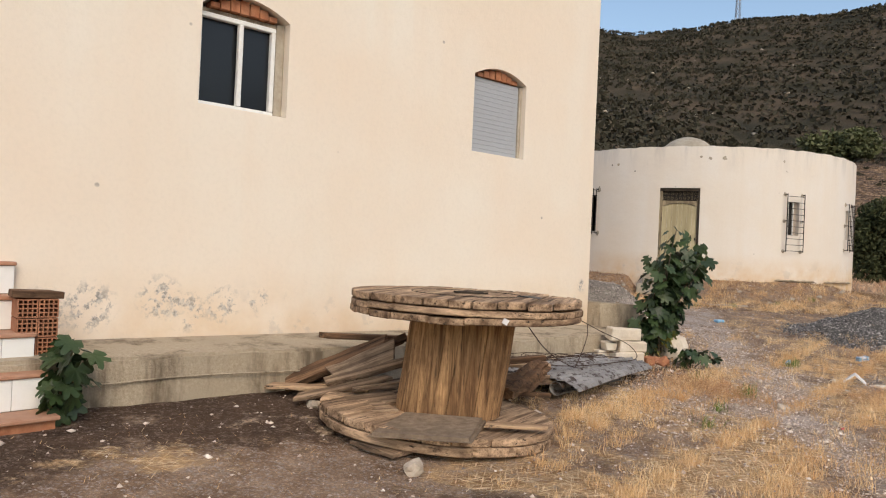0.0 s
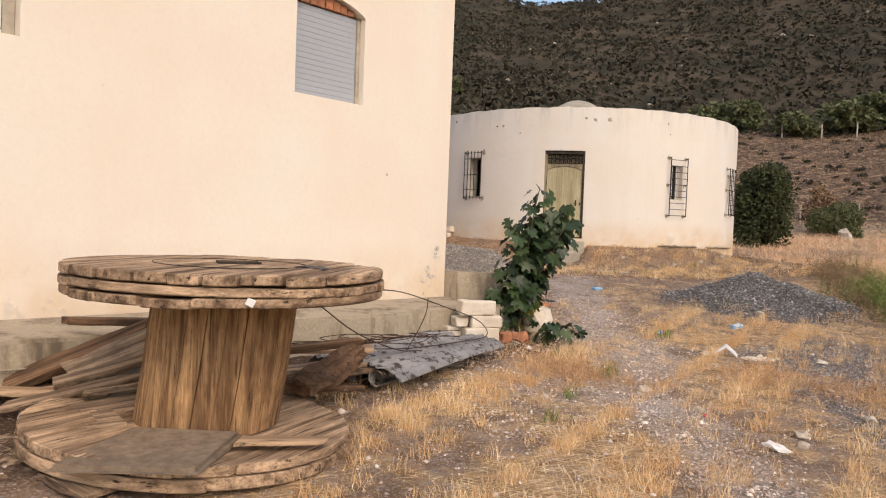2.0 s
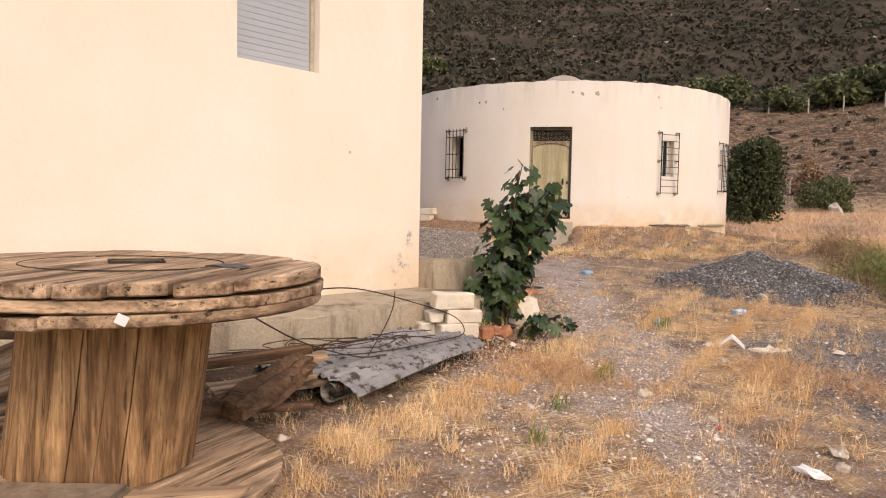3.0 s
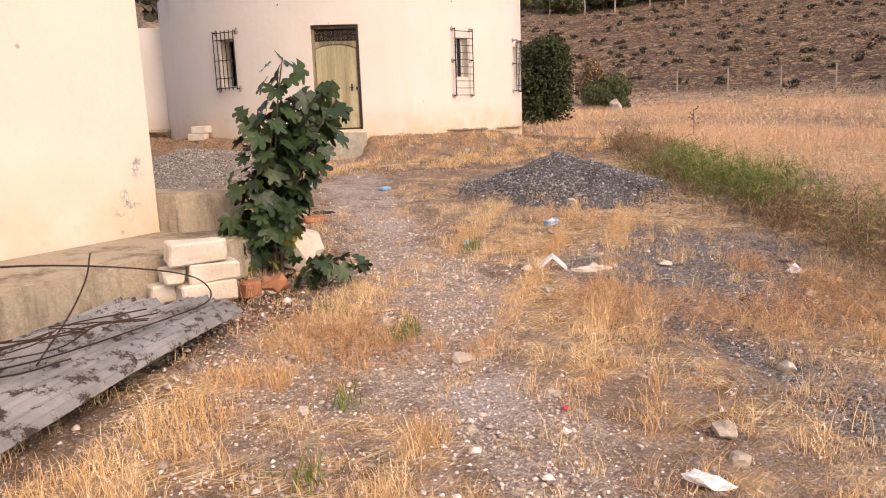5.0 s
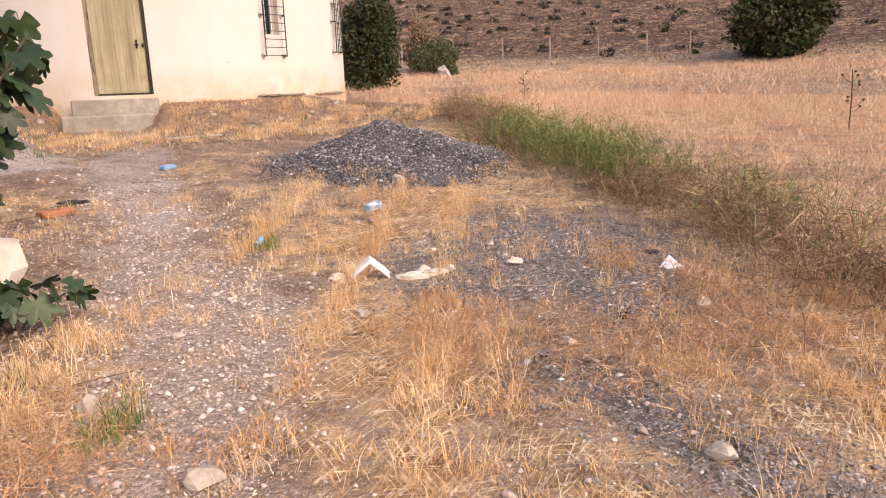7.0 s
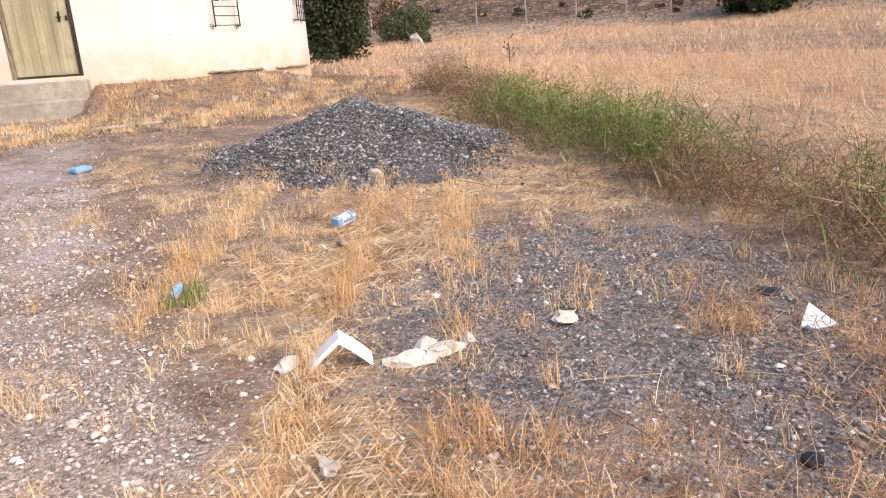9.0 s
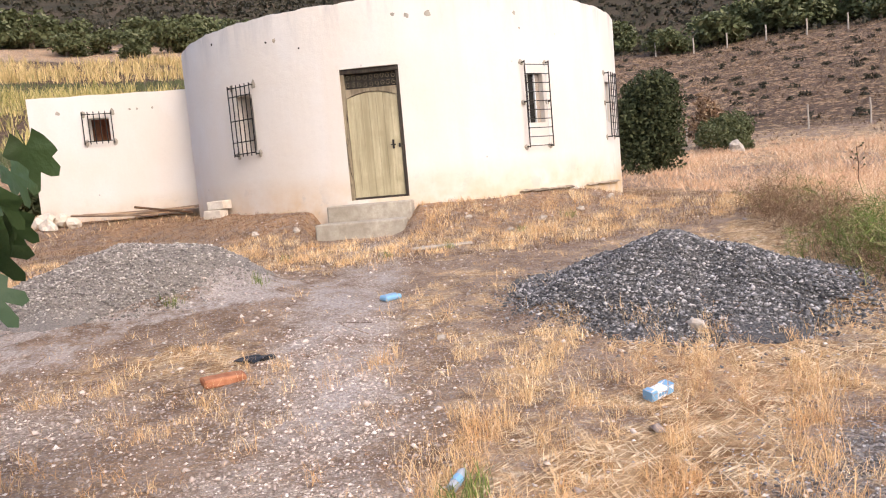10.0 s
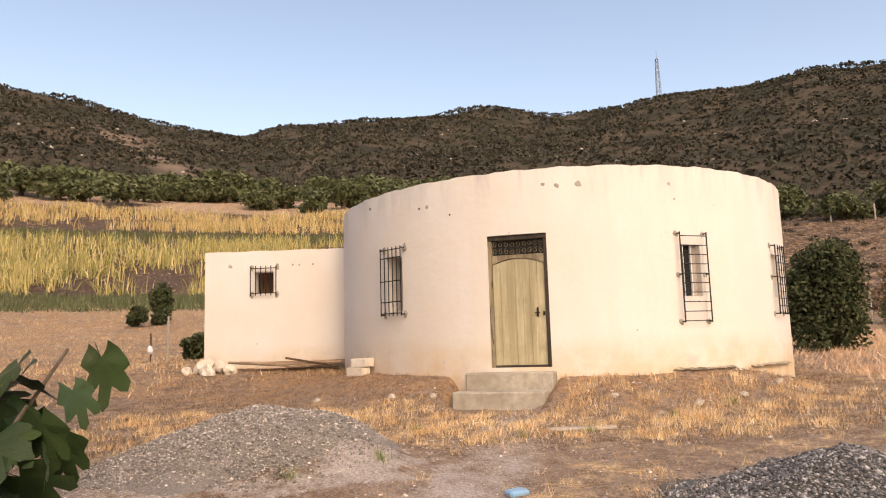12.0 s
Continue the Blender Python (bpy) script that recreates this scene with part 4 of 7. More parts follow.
# the two ladder-like grilles
for wn_, lo, hi, z0, z1 in ((W2, 8.40, 8.96, 1.82, 3.40), (W3, 0, 0, 1.95, 3.30)):
    c = (wn_[0] + wn_[1]) / 2
    w_ = 0.56
    g = thing("window_grille", "black iron ladder-like window grille", "grille", round_at(c, 0, 0), group="window grilles")
    for x in (-w_ / 2, w_ / 2):
        bm = bmesh.new()
        rod(bm, (x, -0.10, z0), (x, -0.10, z1), 0.012)
        part("upright", bm, "iron", g)
        for z in (z0 + 0.02, (z0 + z1) / 2 + 0.05, z1 - 0.02):
            bm = bmesh.new()
            rod(bm, (x, -0.10, z), (x, 0.05, z), 0.012)
            part("stay", bm, "iron", g)
            k = part("mortar_dab", lump((0.10, 0.035, 0.10), x * 5 + z, 0.3), "step", g, "grey mortar dab")
            k.matrix_basis = pose(x, 0.0, z)
        bm = bmesh.new()
        rod(bm, (x * 0.78, -0.07, z0 + 0.05), (x * 0.78, -0.07, z1 - 0.05), 0.006)
        part("thin_upright", bm, "alu", g, "pale thin rod")
    nr = 10
    for i in range(nr):
        z = z0 + 0.03 + (z1 - z0 - 0.10) * i / (nr - 1)
        bm = bmesh.new()
        rod(bm, (-w_ / 2, -0.10, z), (w_ / 2, -0.10, z), 0.008)
        part("rung", bm, "iron", g)
    if wn_ is W3:
        for i in range(3):
            bm = bmesh.new()
            rod(bm, (-0.14 + 0.14 * i, -0.11, z0), (-0.14 + 0.14 * i, -0.11, z1), 0.010)
            part("bar", bm, "iron", g)
    cs = thing("window_casement", "half-open pale window casement inside the round house wall", "window", round_at(c, 0, 0) @ pose(0, -0.12, 0))
    hw = (wn_[1] - wn_[0]) / 2
    part("frame", boxm((-hw + 0.003, 0.20, wn_[2] + 0.003), (-hw + 0.035, 0.26, wn_[3] - 0.003), 0.004), "door_frame", cs)
    part("stile", boxm((0.048, 0.19, wn_[2] + 0.01), (0.073, 0.236, wn_[3] - 0.01), 0.004), "alu", cs, "pale stile")
    for i in range(4):
        z = wn_[2] + (wn_[3] - wn_[2]) * (i + 0.5) / 4
        part("glazing_bar", boxm((-hw + 0.037, 0.215, z), (0.046, 0.235, z + 0.02), 0.003), "iron", cs)
    # added sheet that paints the dark of the room behind the opening
    part("pane", boxm((-hw + 0.037, 0.238, wn_[2] + 0.012), (0.075, 0.246, wn_[3] - 0.012)), "dark", cs, "near-black sheet standing in for the unlit room")
    part("shutter_leaf", boxm((0.08, 0.24, wn_[2] + 0.01), (hw - 0.004, 0.27, wn_[3] - 0.01), 0.004), "post", cs, "pale board leaf")

# ---- the cable drum ----
def disc_board(R, y0, y1, z0, z1, rng, hole=None):
    """One plank of a round drum end, cut by the circle."""
    bm = bmesh.new()
    n = 9
    def half(y):
        return math.sqrt(max(R * R - y * y, 0.0004))
    right, left = [], []
    for i in range(n):
        y = y0 + (y1 - y0) * i / (n - 1)
        right.append((half(y), y))
        left.append((-half(y), y))
    loop = right + left[::-1]
    lo = [bm.verts.new((x, y, z0)) for x, y in loop]
    hi = [bm.verts.new((x, y, z1)) for x, y in loop]
    m = len(loop)
    for i in range(m):
        bm.faces.new((lo[i], lo[(i + 1) % m], hi[(i + 1) % m], hi[i]))
    bm.faces.new(hi)
    bm.faces.new(lo[::-1])
    bmesh.ops.recalc_face_normals(bm, faces=bm.faces)
    bmesh.ops.bevel(bm, geom=[e for e in bm.edges if (e.verts[0].co.z > z1 - 1e-4) == (e.verts[1].co.z > z1 - 1e-4) and len(e.link_faces) == 2
                              and abs(e.verts[0].co.z - e.verts[1].co.z) < 1e-4], offset=0.006, segments=1, affect='EDGES')
    return bm


def drum_end(parent, R, zs, turns, count, seed):
    rng = random.Random(seed)
    for z0, z1, turn, n in zip(zs[::2], zs[1::2], turns, count):
        y = -R
        wds = [rng.uniform(0.8, 1.2) for _ in range(n)]
        k = 2 * R / sum(wds)
        for wd in wds:
            y1 = y + wd * k
            dz = rng.uniform(-0.004, 0.004)
            ob = part("board", disc_board(R * rng.uniform(0.99, 1.005), y + 0.007, y1 - 0.007, z0 + dz, z1 + dz, rng), "spool_top", parent)
            ob.matrix_basis = pose(0, 0, 0, rng.uniform(-0.3, 0.3), rng.uniform(-0.2, 0.2), turn)
            y = y1


drum = thing("cable_drum", "large weathered wooden cable drum standing on end", "cable drum", pose(-0.03, 5.60, 0.0))
R = 0.87
top_end = new("top_flange")
top_end.parent = drum
top_end.matrix_basis = pose(0.17, 0.02, 0.0, 0, 0.6, 0)
tagged(top_end, "grey round plank top")
drum_end(top_end, R, (1.000, 1.050, 0.946, 0.990, 0.893, 0.938), (78, -12, 60), (10, 8, 8), 4)
low_end = new("bottom_flange")
low_end.parent = drum
low_end.matrix_basis = pose(0, 0, 0.125, -1.5, 4.0, 0)
tagged(low_end, "grey round plank foot lying on the ground")
drum_end(low_end, R + 0.01, (-0.01, 0.045, -0.075, -0.014), (65, -20), (9, 8), 9)
core = new("core")
core.parent = drum
tagged(core, "upright brown staves round the core")
rng = random.Random(3)
ns = 24
for i in range(ns):
    a0, a1 = 2 * math.pi * i / ns, 2 * math.pi * (i + rng.uniform(0.95, 0.985)) / ns
    bm = bmesh.new()
    ring = []
    k_ = rng.uniform(-0.004, 0.004)
    for z, sh in ((0.15, 0.07), (0.5, 0.12), (0.892, 0.165)):
        row = []
        for r_, a in ((0.395 + k_, a0), (0.400 + k_, (a0 + a1) / 2), (0.395 + k_, a1), (0.36, a1), (0.36, a0)):
            row.append(bm.verts.new((sh + r_ * math.cos(a), 0.01 + r_ * math.sin(a), z)))
        ring.append(row)
    for p, q in zip(ring, ring[1:]):
        for j in range(5):
            bm.faces.new((p[j], p[(j + 1) % 5], q[(j + 1) % 5], q[j]))
    bm.faces.new(ring[0])
    bm.faces.new(ring[-1])
    bmesh.ops.recalc_face_normals(bm, faces=bm.faces)
    part("stave", bm, "stave", core)
# iron ring lines, arbor plate and burnt patch on the top
bm = tube([(0.42 * math.cos(a), 0.42 * math.sin(a), 1.053) for a in np.linspace(0, 2 * math.pi, 49)], 0.004, 4)
part("ring_groove", bm, "dark_frame", top_end, "dark ring line")
part("arbor_plate", boxm((-0.10, -0.05, 1.049), (0.12, 0.05, 1.059), 0.003, pose(0.02, 0.05, 0, 0, 0, 20)), "spool_top", top_end)
for lo, hi in (((-0.11, -0.06, 1.05), (0.13, -0.045, 1.064)), ((-0.11, 0.045, 1.05), (0.13, 0.06, 1.064)), ((-0.11, -0.044, 1.05), (-0.095, 0.044, 1.064))):
    part("arbor_rim", boxm(lo, hi, 0.003, pose(0.02, 0.05, 0, 0, 0, 20)), "dark_frame", top_end)
burn = part("burnt_hollow", lump((0.20, 0.12, 0.03), 4.2, 0.4), "black_plastic", top_end, "charred black hollow")
burn.matrix_basis = pose(0.46, -0.10, 1.05, 0, 0, 10)
tg = part("tag", boxm((-0.018, -0.004, -0.022), (0.022, 0.0, 0.014), 0.001), "white_plastic", top_end, "torn white label")
tg.matrix_basis = pose(0.27, -0.845, 0.935, 8, 26, 17)

# what lies on the drum's foot
paver = thing("stone_slab", "broken grey stone slab lying on the drum foot", "slab")
part("slab", slab_mesh([(-0.42, 4.66), (0.24, 4.64), (0.33, 5.17), (-0.25, 5.22)], 0.175, [0.20, 0.20, 0.225, 0.225]), "slab", paver)
rng = random.Random(8)


def plank(name, a, b, wd, th, mat, label, roll=0.0, cat="plank", jag=0.012, group=""):
    """A broken plank between two points of its upper face."""
    a, b = Vector(a), Vector(b)
    L = (b - a).length
    n = 7
    bm = bmesh.new()
    rows = []
    for i in range(n):
        x = L * i / (n - 1)
        j = jag if 0 < i < n - 1 else jag * 2
        w0, w1 = -wd / 2 + rng.uniform(-j, j), wd / 2 + rng.uniform(-j, j)
        e = rng.uniform(-0.04, 0.04) if i in (0, n - 1) else 0
        rows.append([bm.verts.new(p) for p in ((x + e, w0, 0), (x - e, w1, 0), (x - e, w1, -th), (x + e, w0, -th))])
    for p, q in zip(rows, rows[1:]):
        for k in range(4):
            bm.faces.new((p[k], q[k], q[(k + 1) % 4], p[(k + 1) % 4]))
    bm.faces.new(rows[0])
    bm.faces.new(rows[-1])
    bmesh.ops.recalc_face_normals(bm, faces=bm.faces)
    bmesh.ops.bevel(bm, geom=bm.edges[:], offset=min(0.004, th * 0.2), segments=1, affect='EDGES')
    ob = part(name, bm, mat)
    d = (b - a).normalized()
    q = d.to_track_quat('X', 'Z').to_matrix().to_4x4()
    ob.matrix_basis = Matrix.Translation(a) @ q @ pose(0, 0, 0, roll, 0, 0)
    return tagged(ob, label, cat, group)


plank("plank", (0.33, 5.05, 0.215), (0.76, 5.17, 0.19), 0.11, 0.022, "pale_wood", "pale sawn plank lying on the drum foot")
HEAP = "timber heap beside the drum"
for a, b, wd, th, mat, roll, lab in (
        ((-1.45, 6.02, 0.21), (-0.60, 5.88, 0.24), 0.12, 0.03, "pale_wood", 5, "pale weathered plank in the timber heap"),
        ((-1.15, 5.72, 0.18), (-0.45, 5.95, 0.34), 0.11, 0.03, "scrap", 10, "grey weathered plank in the timber heap"),
        ((-0.98, 5.98, 0.27), (-0.35, 6.05, 0.46), 0.10, 0.05, "scrap", 20, "split grey timber in the heap"),
        ((-1.35, 6.12, 0.22), (-0.55, 6.35, 0.58), 0.15, 0.06, "bark", 30, "dark split timber leaning in the heap"),
        ((-1.25, 6.28, 0.20), (-0.40, 6.42, 0.62), 0.13, 0.06, "bark", -20, "dark rotten beam in the heap"),
        ((-0.95, 6.1, 0.30), (-0.45, 6.2, 0.52), 0.18, 0.05, "scrap", 45, "broken grey board in the heap"),
        ((-1.12, 6.45, 0.60), (-0.22, 6.55, 0.60), 0.09, 0.05, "bark", 0, "dark beam on top of the timber heap"),
        ((-0.75, 5.52, 0.20), (-0.36, 5.72, 0.24), 0.26, 0.025, "scrap", 4, "broken grey board lying on the drum foot"),
        ((-0.82, 5.25, 0.19), (-0.38, 5.42, 0.22), 0.30, 0.025, "scrap", 2, "wide grey board lying on the drum foot"),
        ((-0.72, 5.80, 0.26), (-0.20, 5.95, 0.33), 0.20, 0.03, "scrap", -6, "grey board against the drum core"),
        ((-1.5, 6.2, 0.17), (-0.9, 6.32, 0.2), 0.14, 0.03, "pale_wood", 0, "pale plank on the ground"),
        ((0.35, 6.35, 0.30), (0.85, 6.75, 0.30), 0.16, 0.04, "scrap", 6, "grey board behind the drum"),
        ((0.25, 6.6, 0.40), (0.86, 6.78, 0.46), 0.11, 0.05, "bark", 0, "dark beam behind the drum"),
        ((0.35, 6.85, 0.36), (0.95, 7.1, 0.34), 0.14, 0.03, "pale_wood", 8, "pale board behind the drum"),
        ((0.40, 6.5, 0.24), (0.95, 6.95, 0.22), 0.18, 0.04, "scrap", -4, "grey board behind the drum"),
        ((0.2, 6.25, 0.22), (0.9, 6.55, 0.16), 0.12, 0.04, "bark", -4, "rotten dark board on the ground"),
        ((-0.55, 5.0, 0.08), (-0.2, 4.72, 0.075), 0.16, 0.03, "scrap", 0, "grey board under the drum's edge")):
    plank("plank", a, b, wd, th, mat, lab, roll, group=HEAP)

# the rotten log
bm = bmesh.new()
rows = []
for i in range(15):
    t = i / 14
    c = Vector((0.50 + 0.34 * t, 6.22 + 0.50 * t, 0.20 + 0.16 * t))
    d = Vector((0.46, 0.72, 0.20)).normalized()
    s_ = d.cross(Vector((0, 0, 1))).normalized()
    u_ = s_.cross(d)
    rr_ = 0.058 + 0.022 * math.sin(t * 3.0)
    rows.append([bm.verts.new(c + (s_ * math.cos(a) * 1.25 + u_ * math.sin(a)) * rr_ * (1 + 0.5 * noise.noise(Vector((a * 2.1, t * 4, 1.7))) + 0.20 * math.sin(a * 7 + t * 2) + 0.12 * math.sin(a * 13 - t * 3))) for a in np.linspace(0, 2 * math.pi, 19)[:-1]])
for p, q in zip(rows, rows[1:]):
    for k in range(18):
        bm.faces.new((p[k], p[(k + 1) % 18], q[(k + 1) % 18], q[k]))
bm.faces.new(rows[0][::-1])
bm.faces.new(rows[-1])
tagged(part("log", bm, "bark"), "split rotten brown log beside the drum", "log")

# ---- sheet metal and wire ----
def sheet(name, label, a, b, width, ribs, arch_h, seed, thick=0.004, mat="zinc"):
    """A long ribbed sheet, bowed across; a and b are the middles of its ends."""
    r_ = random.Random(seed)
    a, b = Vector(a), Vector(b)
    d = (b - a)
    L = d.length
    d.normalize()
    s_ = Vector((0, 0, 1)).cross(d).normalized()
    nx, ny = 18, 40
    top, low = [], []
    bm = bmesh.new()
    ph = r_.uniform(0, 6)
    for i in range(nx):
        t = i / (nx - 1)
        rt, rl = [], []
        for j in range(ny):
            u = j / (ny - 1) * 2 - 1
            z = arch_h * (1 - u * u) + 0.020 * max(0, math.cos(u * math.pi * ribs)) ** 10 + 0.006 * math.cos(u * 31) + 0.010 * math.sin(t * 5 + u * 2 + ph) - (0.05 if abs(u) > 0.97 else 0)
            ragged = (0.015 * math.sin(u * 9 + ph) + 0.01 * math.sin(u * 23)) if i in (0, nx - 1) else 0
            p = a + d * (L * t + ragged) + s_ * (u * width / 2 * (1 - 0.22 * t)) + Vector((0, 0, z))
            rt.append(bm.verts.new(p))
            rl.append(bm.verts.new(p - Vector((0, 0, thick))))
        top.append(rt)
        low.append(rl)
    for i in range(nx - 1):
        for j in range(ny - 1):
            bm.faces.new((top[i][j], top[i + 1][j], top[i + 1][j + 1], top[i][j + 1]))
            bm.faces.new((low[i][j], low[i][j + 1], low[i + 1][j + 1], low[i + 1][j]))
    for i in range(nx - 1):
        for j in (0, ny - 1):
            bm.faces.new((top[i][j], low[i][j], low[i + 1][j], top[i + 1][j]))
    for j in range(ny - 1):
        for i in (0, nx - 1):
            bm.faces.new((top[i][j], top[i][j + 1], low[i][j + 1], low[i][j]))
    bmesh.ops.recalc_face_normals(bm, faces=bm.faces)
    return tagged(part(name, bm, mat), label, "metal sheet", group="old metal sheets")


sheet("metal_sheet", "bent grey ribbed metal sheet with rust flecks", (0.92, 6.82, 0.20), (1.99, 8.34, 0.22), 0.62, 4, 0.05, 1)
sheet("metal_sheet", "bent grey metal sheet under another one", (0.62, 7.16, 0.19), (1.60, 8.52, 0.24), 0.50, 3, 0.04, 2)
for k, (x, y) in enumerate(((0.80, 6.93), (0.98, 6.78))):
    # rolled sheet edges seen as tubes at the near end
    bm = bmesh.new()
    rows = []
    for i in range(2):
        c = Vector((x, y, 0.16)) + Vector((0.59, 0.81, 0)) * 1.25 * i
        s_ = Vector((0.81, -0.59, 0))
        rows.append([[bm.verts.new(c + s_ * math.cos(a) * (r_ * (1.2 if k == 0 else 0.8)) + Vector((0, 0, 1)) * math.sin(a) * r_ * 0.75) for a in np.linspace(0.2, 5.7, 18)] for r_ in (0.085, 0.080)])
    for j in range(17):
        bm.faces.new((rows[0][0][j], rows[0][0][j + 1], rows[1][0][j + 1], rows[1][0][j]))
        bm.faces.new((rows[0][1][j], rows[1][1][j], rows[1][1][j + 1], rows[0][1][j + 1]))
        bm.faces.new((rows[0][0][j], rows[0][1][j], rows[0][1][j + 1], rows[0][0][j + 1]))
    tagged(part("metal_sheet", bm, "zinc"), "grey metal sheet rolled up under the others", "metal sheet", group="old metal sheets")
WIRES = [
    [(0.86, 5.9, 0.90), (1.15, 6.9, 0.80), (1.55, 7.8, 0.60), (1.92, 8.2, 0.43), (2.0, 8.15, 0.30), (1.75, 7.85, 0.285), (1.2, 7.35, 0.29), (0.7, 7.1, 0.33), (0.35, 7.0, 0.36)],
    [(0.62, 5.75, 0.83), (0.85, 6.4, 0.55), (1.15, 7.05, 0.33), (1.35, 7.35, 0.28)],
    [(1.42, 7.95, 0.66), (1.40, 7.8, 0.55), (1.33, 7.6, 0.42), (1.22, 7.3, 0.285)],
]
for pts in WIRES:
    tagged(part("wire", tube(smoothline(pts, 8), 0.0045, 5), "rust_wire"), "loose bent dark wire by the drum", "wire", group="loose wires")
rng = random.Random(21)
for i in range(9):
    c = Vector((0.75 + 0.06 * i, 7.0 + 0.05 * i, 0.40))
    pts = [c + Vector((rng.uniform(-0.25, 0.25) + 0.2 * (k - 2), rng.uniform(-0.06, 0.06) + 0.14 * (k - 2), rng.uniform(-0.05, 0.03))) for k in range(5)]
    tagged(part("wire", tube(smoothline(pts, 5), 0.004, 4), "rust_wire"), "tangled rusty wire on the metal sheets", "wire", group="loose wires")

# ---- blocks, bricks and stones at the plinth's end ----
rng = random.Random(11)


def block(name, x, y, z, sx, sy, sz, turn, mat, label, cat, group="", bev=0.012):
    bm = bmesh.new()
    box(bm, (-sx / 2, -sy / 2, 0), (sx / 2, sy / 2, sz), bev, None, 0.008, rng)
    bmesh.ops.subdivide_edges(bm, edges=[e for e in bm.edges if e.calc_length() > 0.08], cuts=2, use_grid_fill=True)
    for v in bm.verts:
        v.co += Vector([noise.noise(v.co * 14 + Vector((x * 9 + k * 3.1, y, z * 5))) * 0.009 for k in range(3)])
    ob = part(name, bm, mat)
    ob.matrix_basis = pose(x, y, z, 0, 0, turn)
    return tagged(ob, label, cat, group)


BL = "stacked pale stone blocks"
block("stone_block", 2.01, 8.70, 0.17, 0.36, 0.20, 0.125, 12, "stone_block", "pale cut stone block at the foot of a stack", "stone block", BL)
block("stone_block", 2.05, 8.72, 0.298, 0.31, 0.20, 0.125, 8, "stone_block", "pale cut stone block in the middle of a stack", "stone block", BL)
block("stone_block", 1.80, 8.75, 0.298, 0.13, 0.19, 0.10, 14, "stone_block", "short pale stone piece in the stack", "stone block", BL)
block("stone_block", 1.96, 8.72, 0.426, 0.36, 0.21, 0.14, 10, "stone_block", "pale cut stone block on top of a stack", "stone block", BL)
block("stone_block", 1.72, 8.80, 0.17, 0.16, 0.18, 0.12, 16, "stone_block", "short pale stone piece in the stack", "stone block", BL)
block("brick", 2.30, 8.86, 0.12, 0.14, 0.11, 0.11, 30, "brick", "broken red clay brick by the stack", "brick")
block("brick", 3.42, 12.30, zg(3.42, 12.30) - 0.005, 0.28, 0.15, 0.05, 15, "brick", "flat red clay tile piece lying on the path", "tile piece")
block("stone_block", 1.35, 13.2, zg(1.35, 13.2) - 0.14, 0.5, 0.28, 0.24, 10, "stone_block", "pale stone block lying by the gravel", "stone block")
block("stone_block", 1.55, 12.9, zg(1.55, 12.9) - 0.02, 0.55, 0.18, 0.10, -4, "stone_block", "flat pale stone slab lying by the gravel", "stone block")
for x, y, z, sx in ((2.62, 22.0, 0, 0.42), (2.70, 22.02, 0.16, 0.40)):
    block("stone_block", x, y, zg(x, y) + z - 0.02, sx, 0.25, 0.17, -35, "stone_block", "pale stone block leaning by the round house", "stone block", "blocks by the round house")


def stone(x, y, sx, sy, sz, seed, mat="rock", label="pale field stone lying on the ground", sink=0.3, cat="stone"):
    ob = part("stone", lump((sx, sy, sz), seed, 0.38, 2), mat)
    ob.matrix_basis = pose(x, y, zg(x, y) + sz * (0.5 - sink), 0, 0, seed * 77 % 360)
    return tagged(ob, label, cat, "loose stones" if mat == "rock" else "")


stone(2.80, 9.78, 0.50, 0.40, 0.44, 1.3, "stone_block", "large pale boulder behind the fig plant", 0.15, "boulder")
stone(2.48, 9.05, 0.24, 0.16, 0.15, 2.2, "brick", "broken reddish stone by the stack", 0.2)
for i, (x, y, s_) in enumerate(((3.02, 8.03, 0.14), (3.22, 7.3, 0.16), (4.6, 6.4, 0.12), (5.82, 7.36, 0.12), (4.95, 7.45, 0.10), (2.35, 8.9, 0.12), (2.45, 9.0, 0.10),
                                (3.83, 5.97, 0.15), (3.7, 5.75, 0.11), (6.77, 12.0, 0.22), (3.5, 8.6, 0.09), (2.75, 7.2, 0.08), (2.3, 6.9, 0.09), (3.4, 6.6, 0.10),
                                (-0.10, 4.52, 0.21), (-0.42, 4.9, 0.14), (-1.02, 5.75, 0.16), (5.0, 12.6, 0.10), (4.2, 10.2, 0.08), (4.4, 8.4, 0.10), (2.9, 6.4, 0.08),
                                (7.4, 18.2, 0.16), (8.1, 18.6, 0.2), (8.9, 18.9, 0.18), (4.1, 19.6, 0.2), (6.9, 18.9, 0.15), (3.4, 19.9, 0.22), (9.8, 19.6, 0.2), (2.0, 20.7, 0.2))):
    stone(x, y, s_ * 0.8, s_ * 0.62, s_ * 0.5, 3.1 + i * 1.37)

# rubble and planks before the annex
for i, (x, y, s_) in enumerate(((-1.15, 24.3, 0.5), (-0.75, 24.35, 0.45), (-1.0, 24.05, 0.4), (-0.5, 24.1, 0.3), (-1.5, 24.2, 0.3))):
    stone(x, y, s_, s_ * 0.8, s_ * 0.75, 9.1 + i, "stone_block", "lump of white rubble by the annex wall", 0.25, "rubble")
for i in range(6):
    y = 24.3 + 0.08 * i
    plank("plank", (-0.6 + 0.25 * i, y, zg(0, y) + 0.22 - 0.02 * i), (1.2 + 0.25 * i, y - 0.1, zg(1.3, y) + 0.10 + 0.015 * i), 0.16, 0.03, "pale_wood" if i % 2 else "scrap", "old plank lying against the annex", 10, group="planks by the annex")
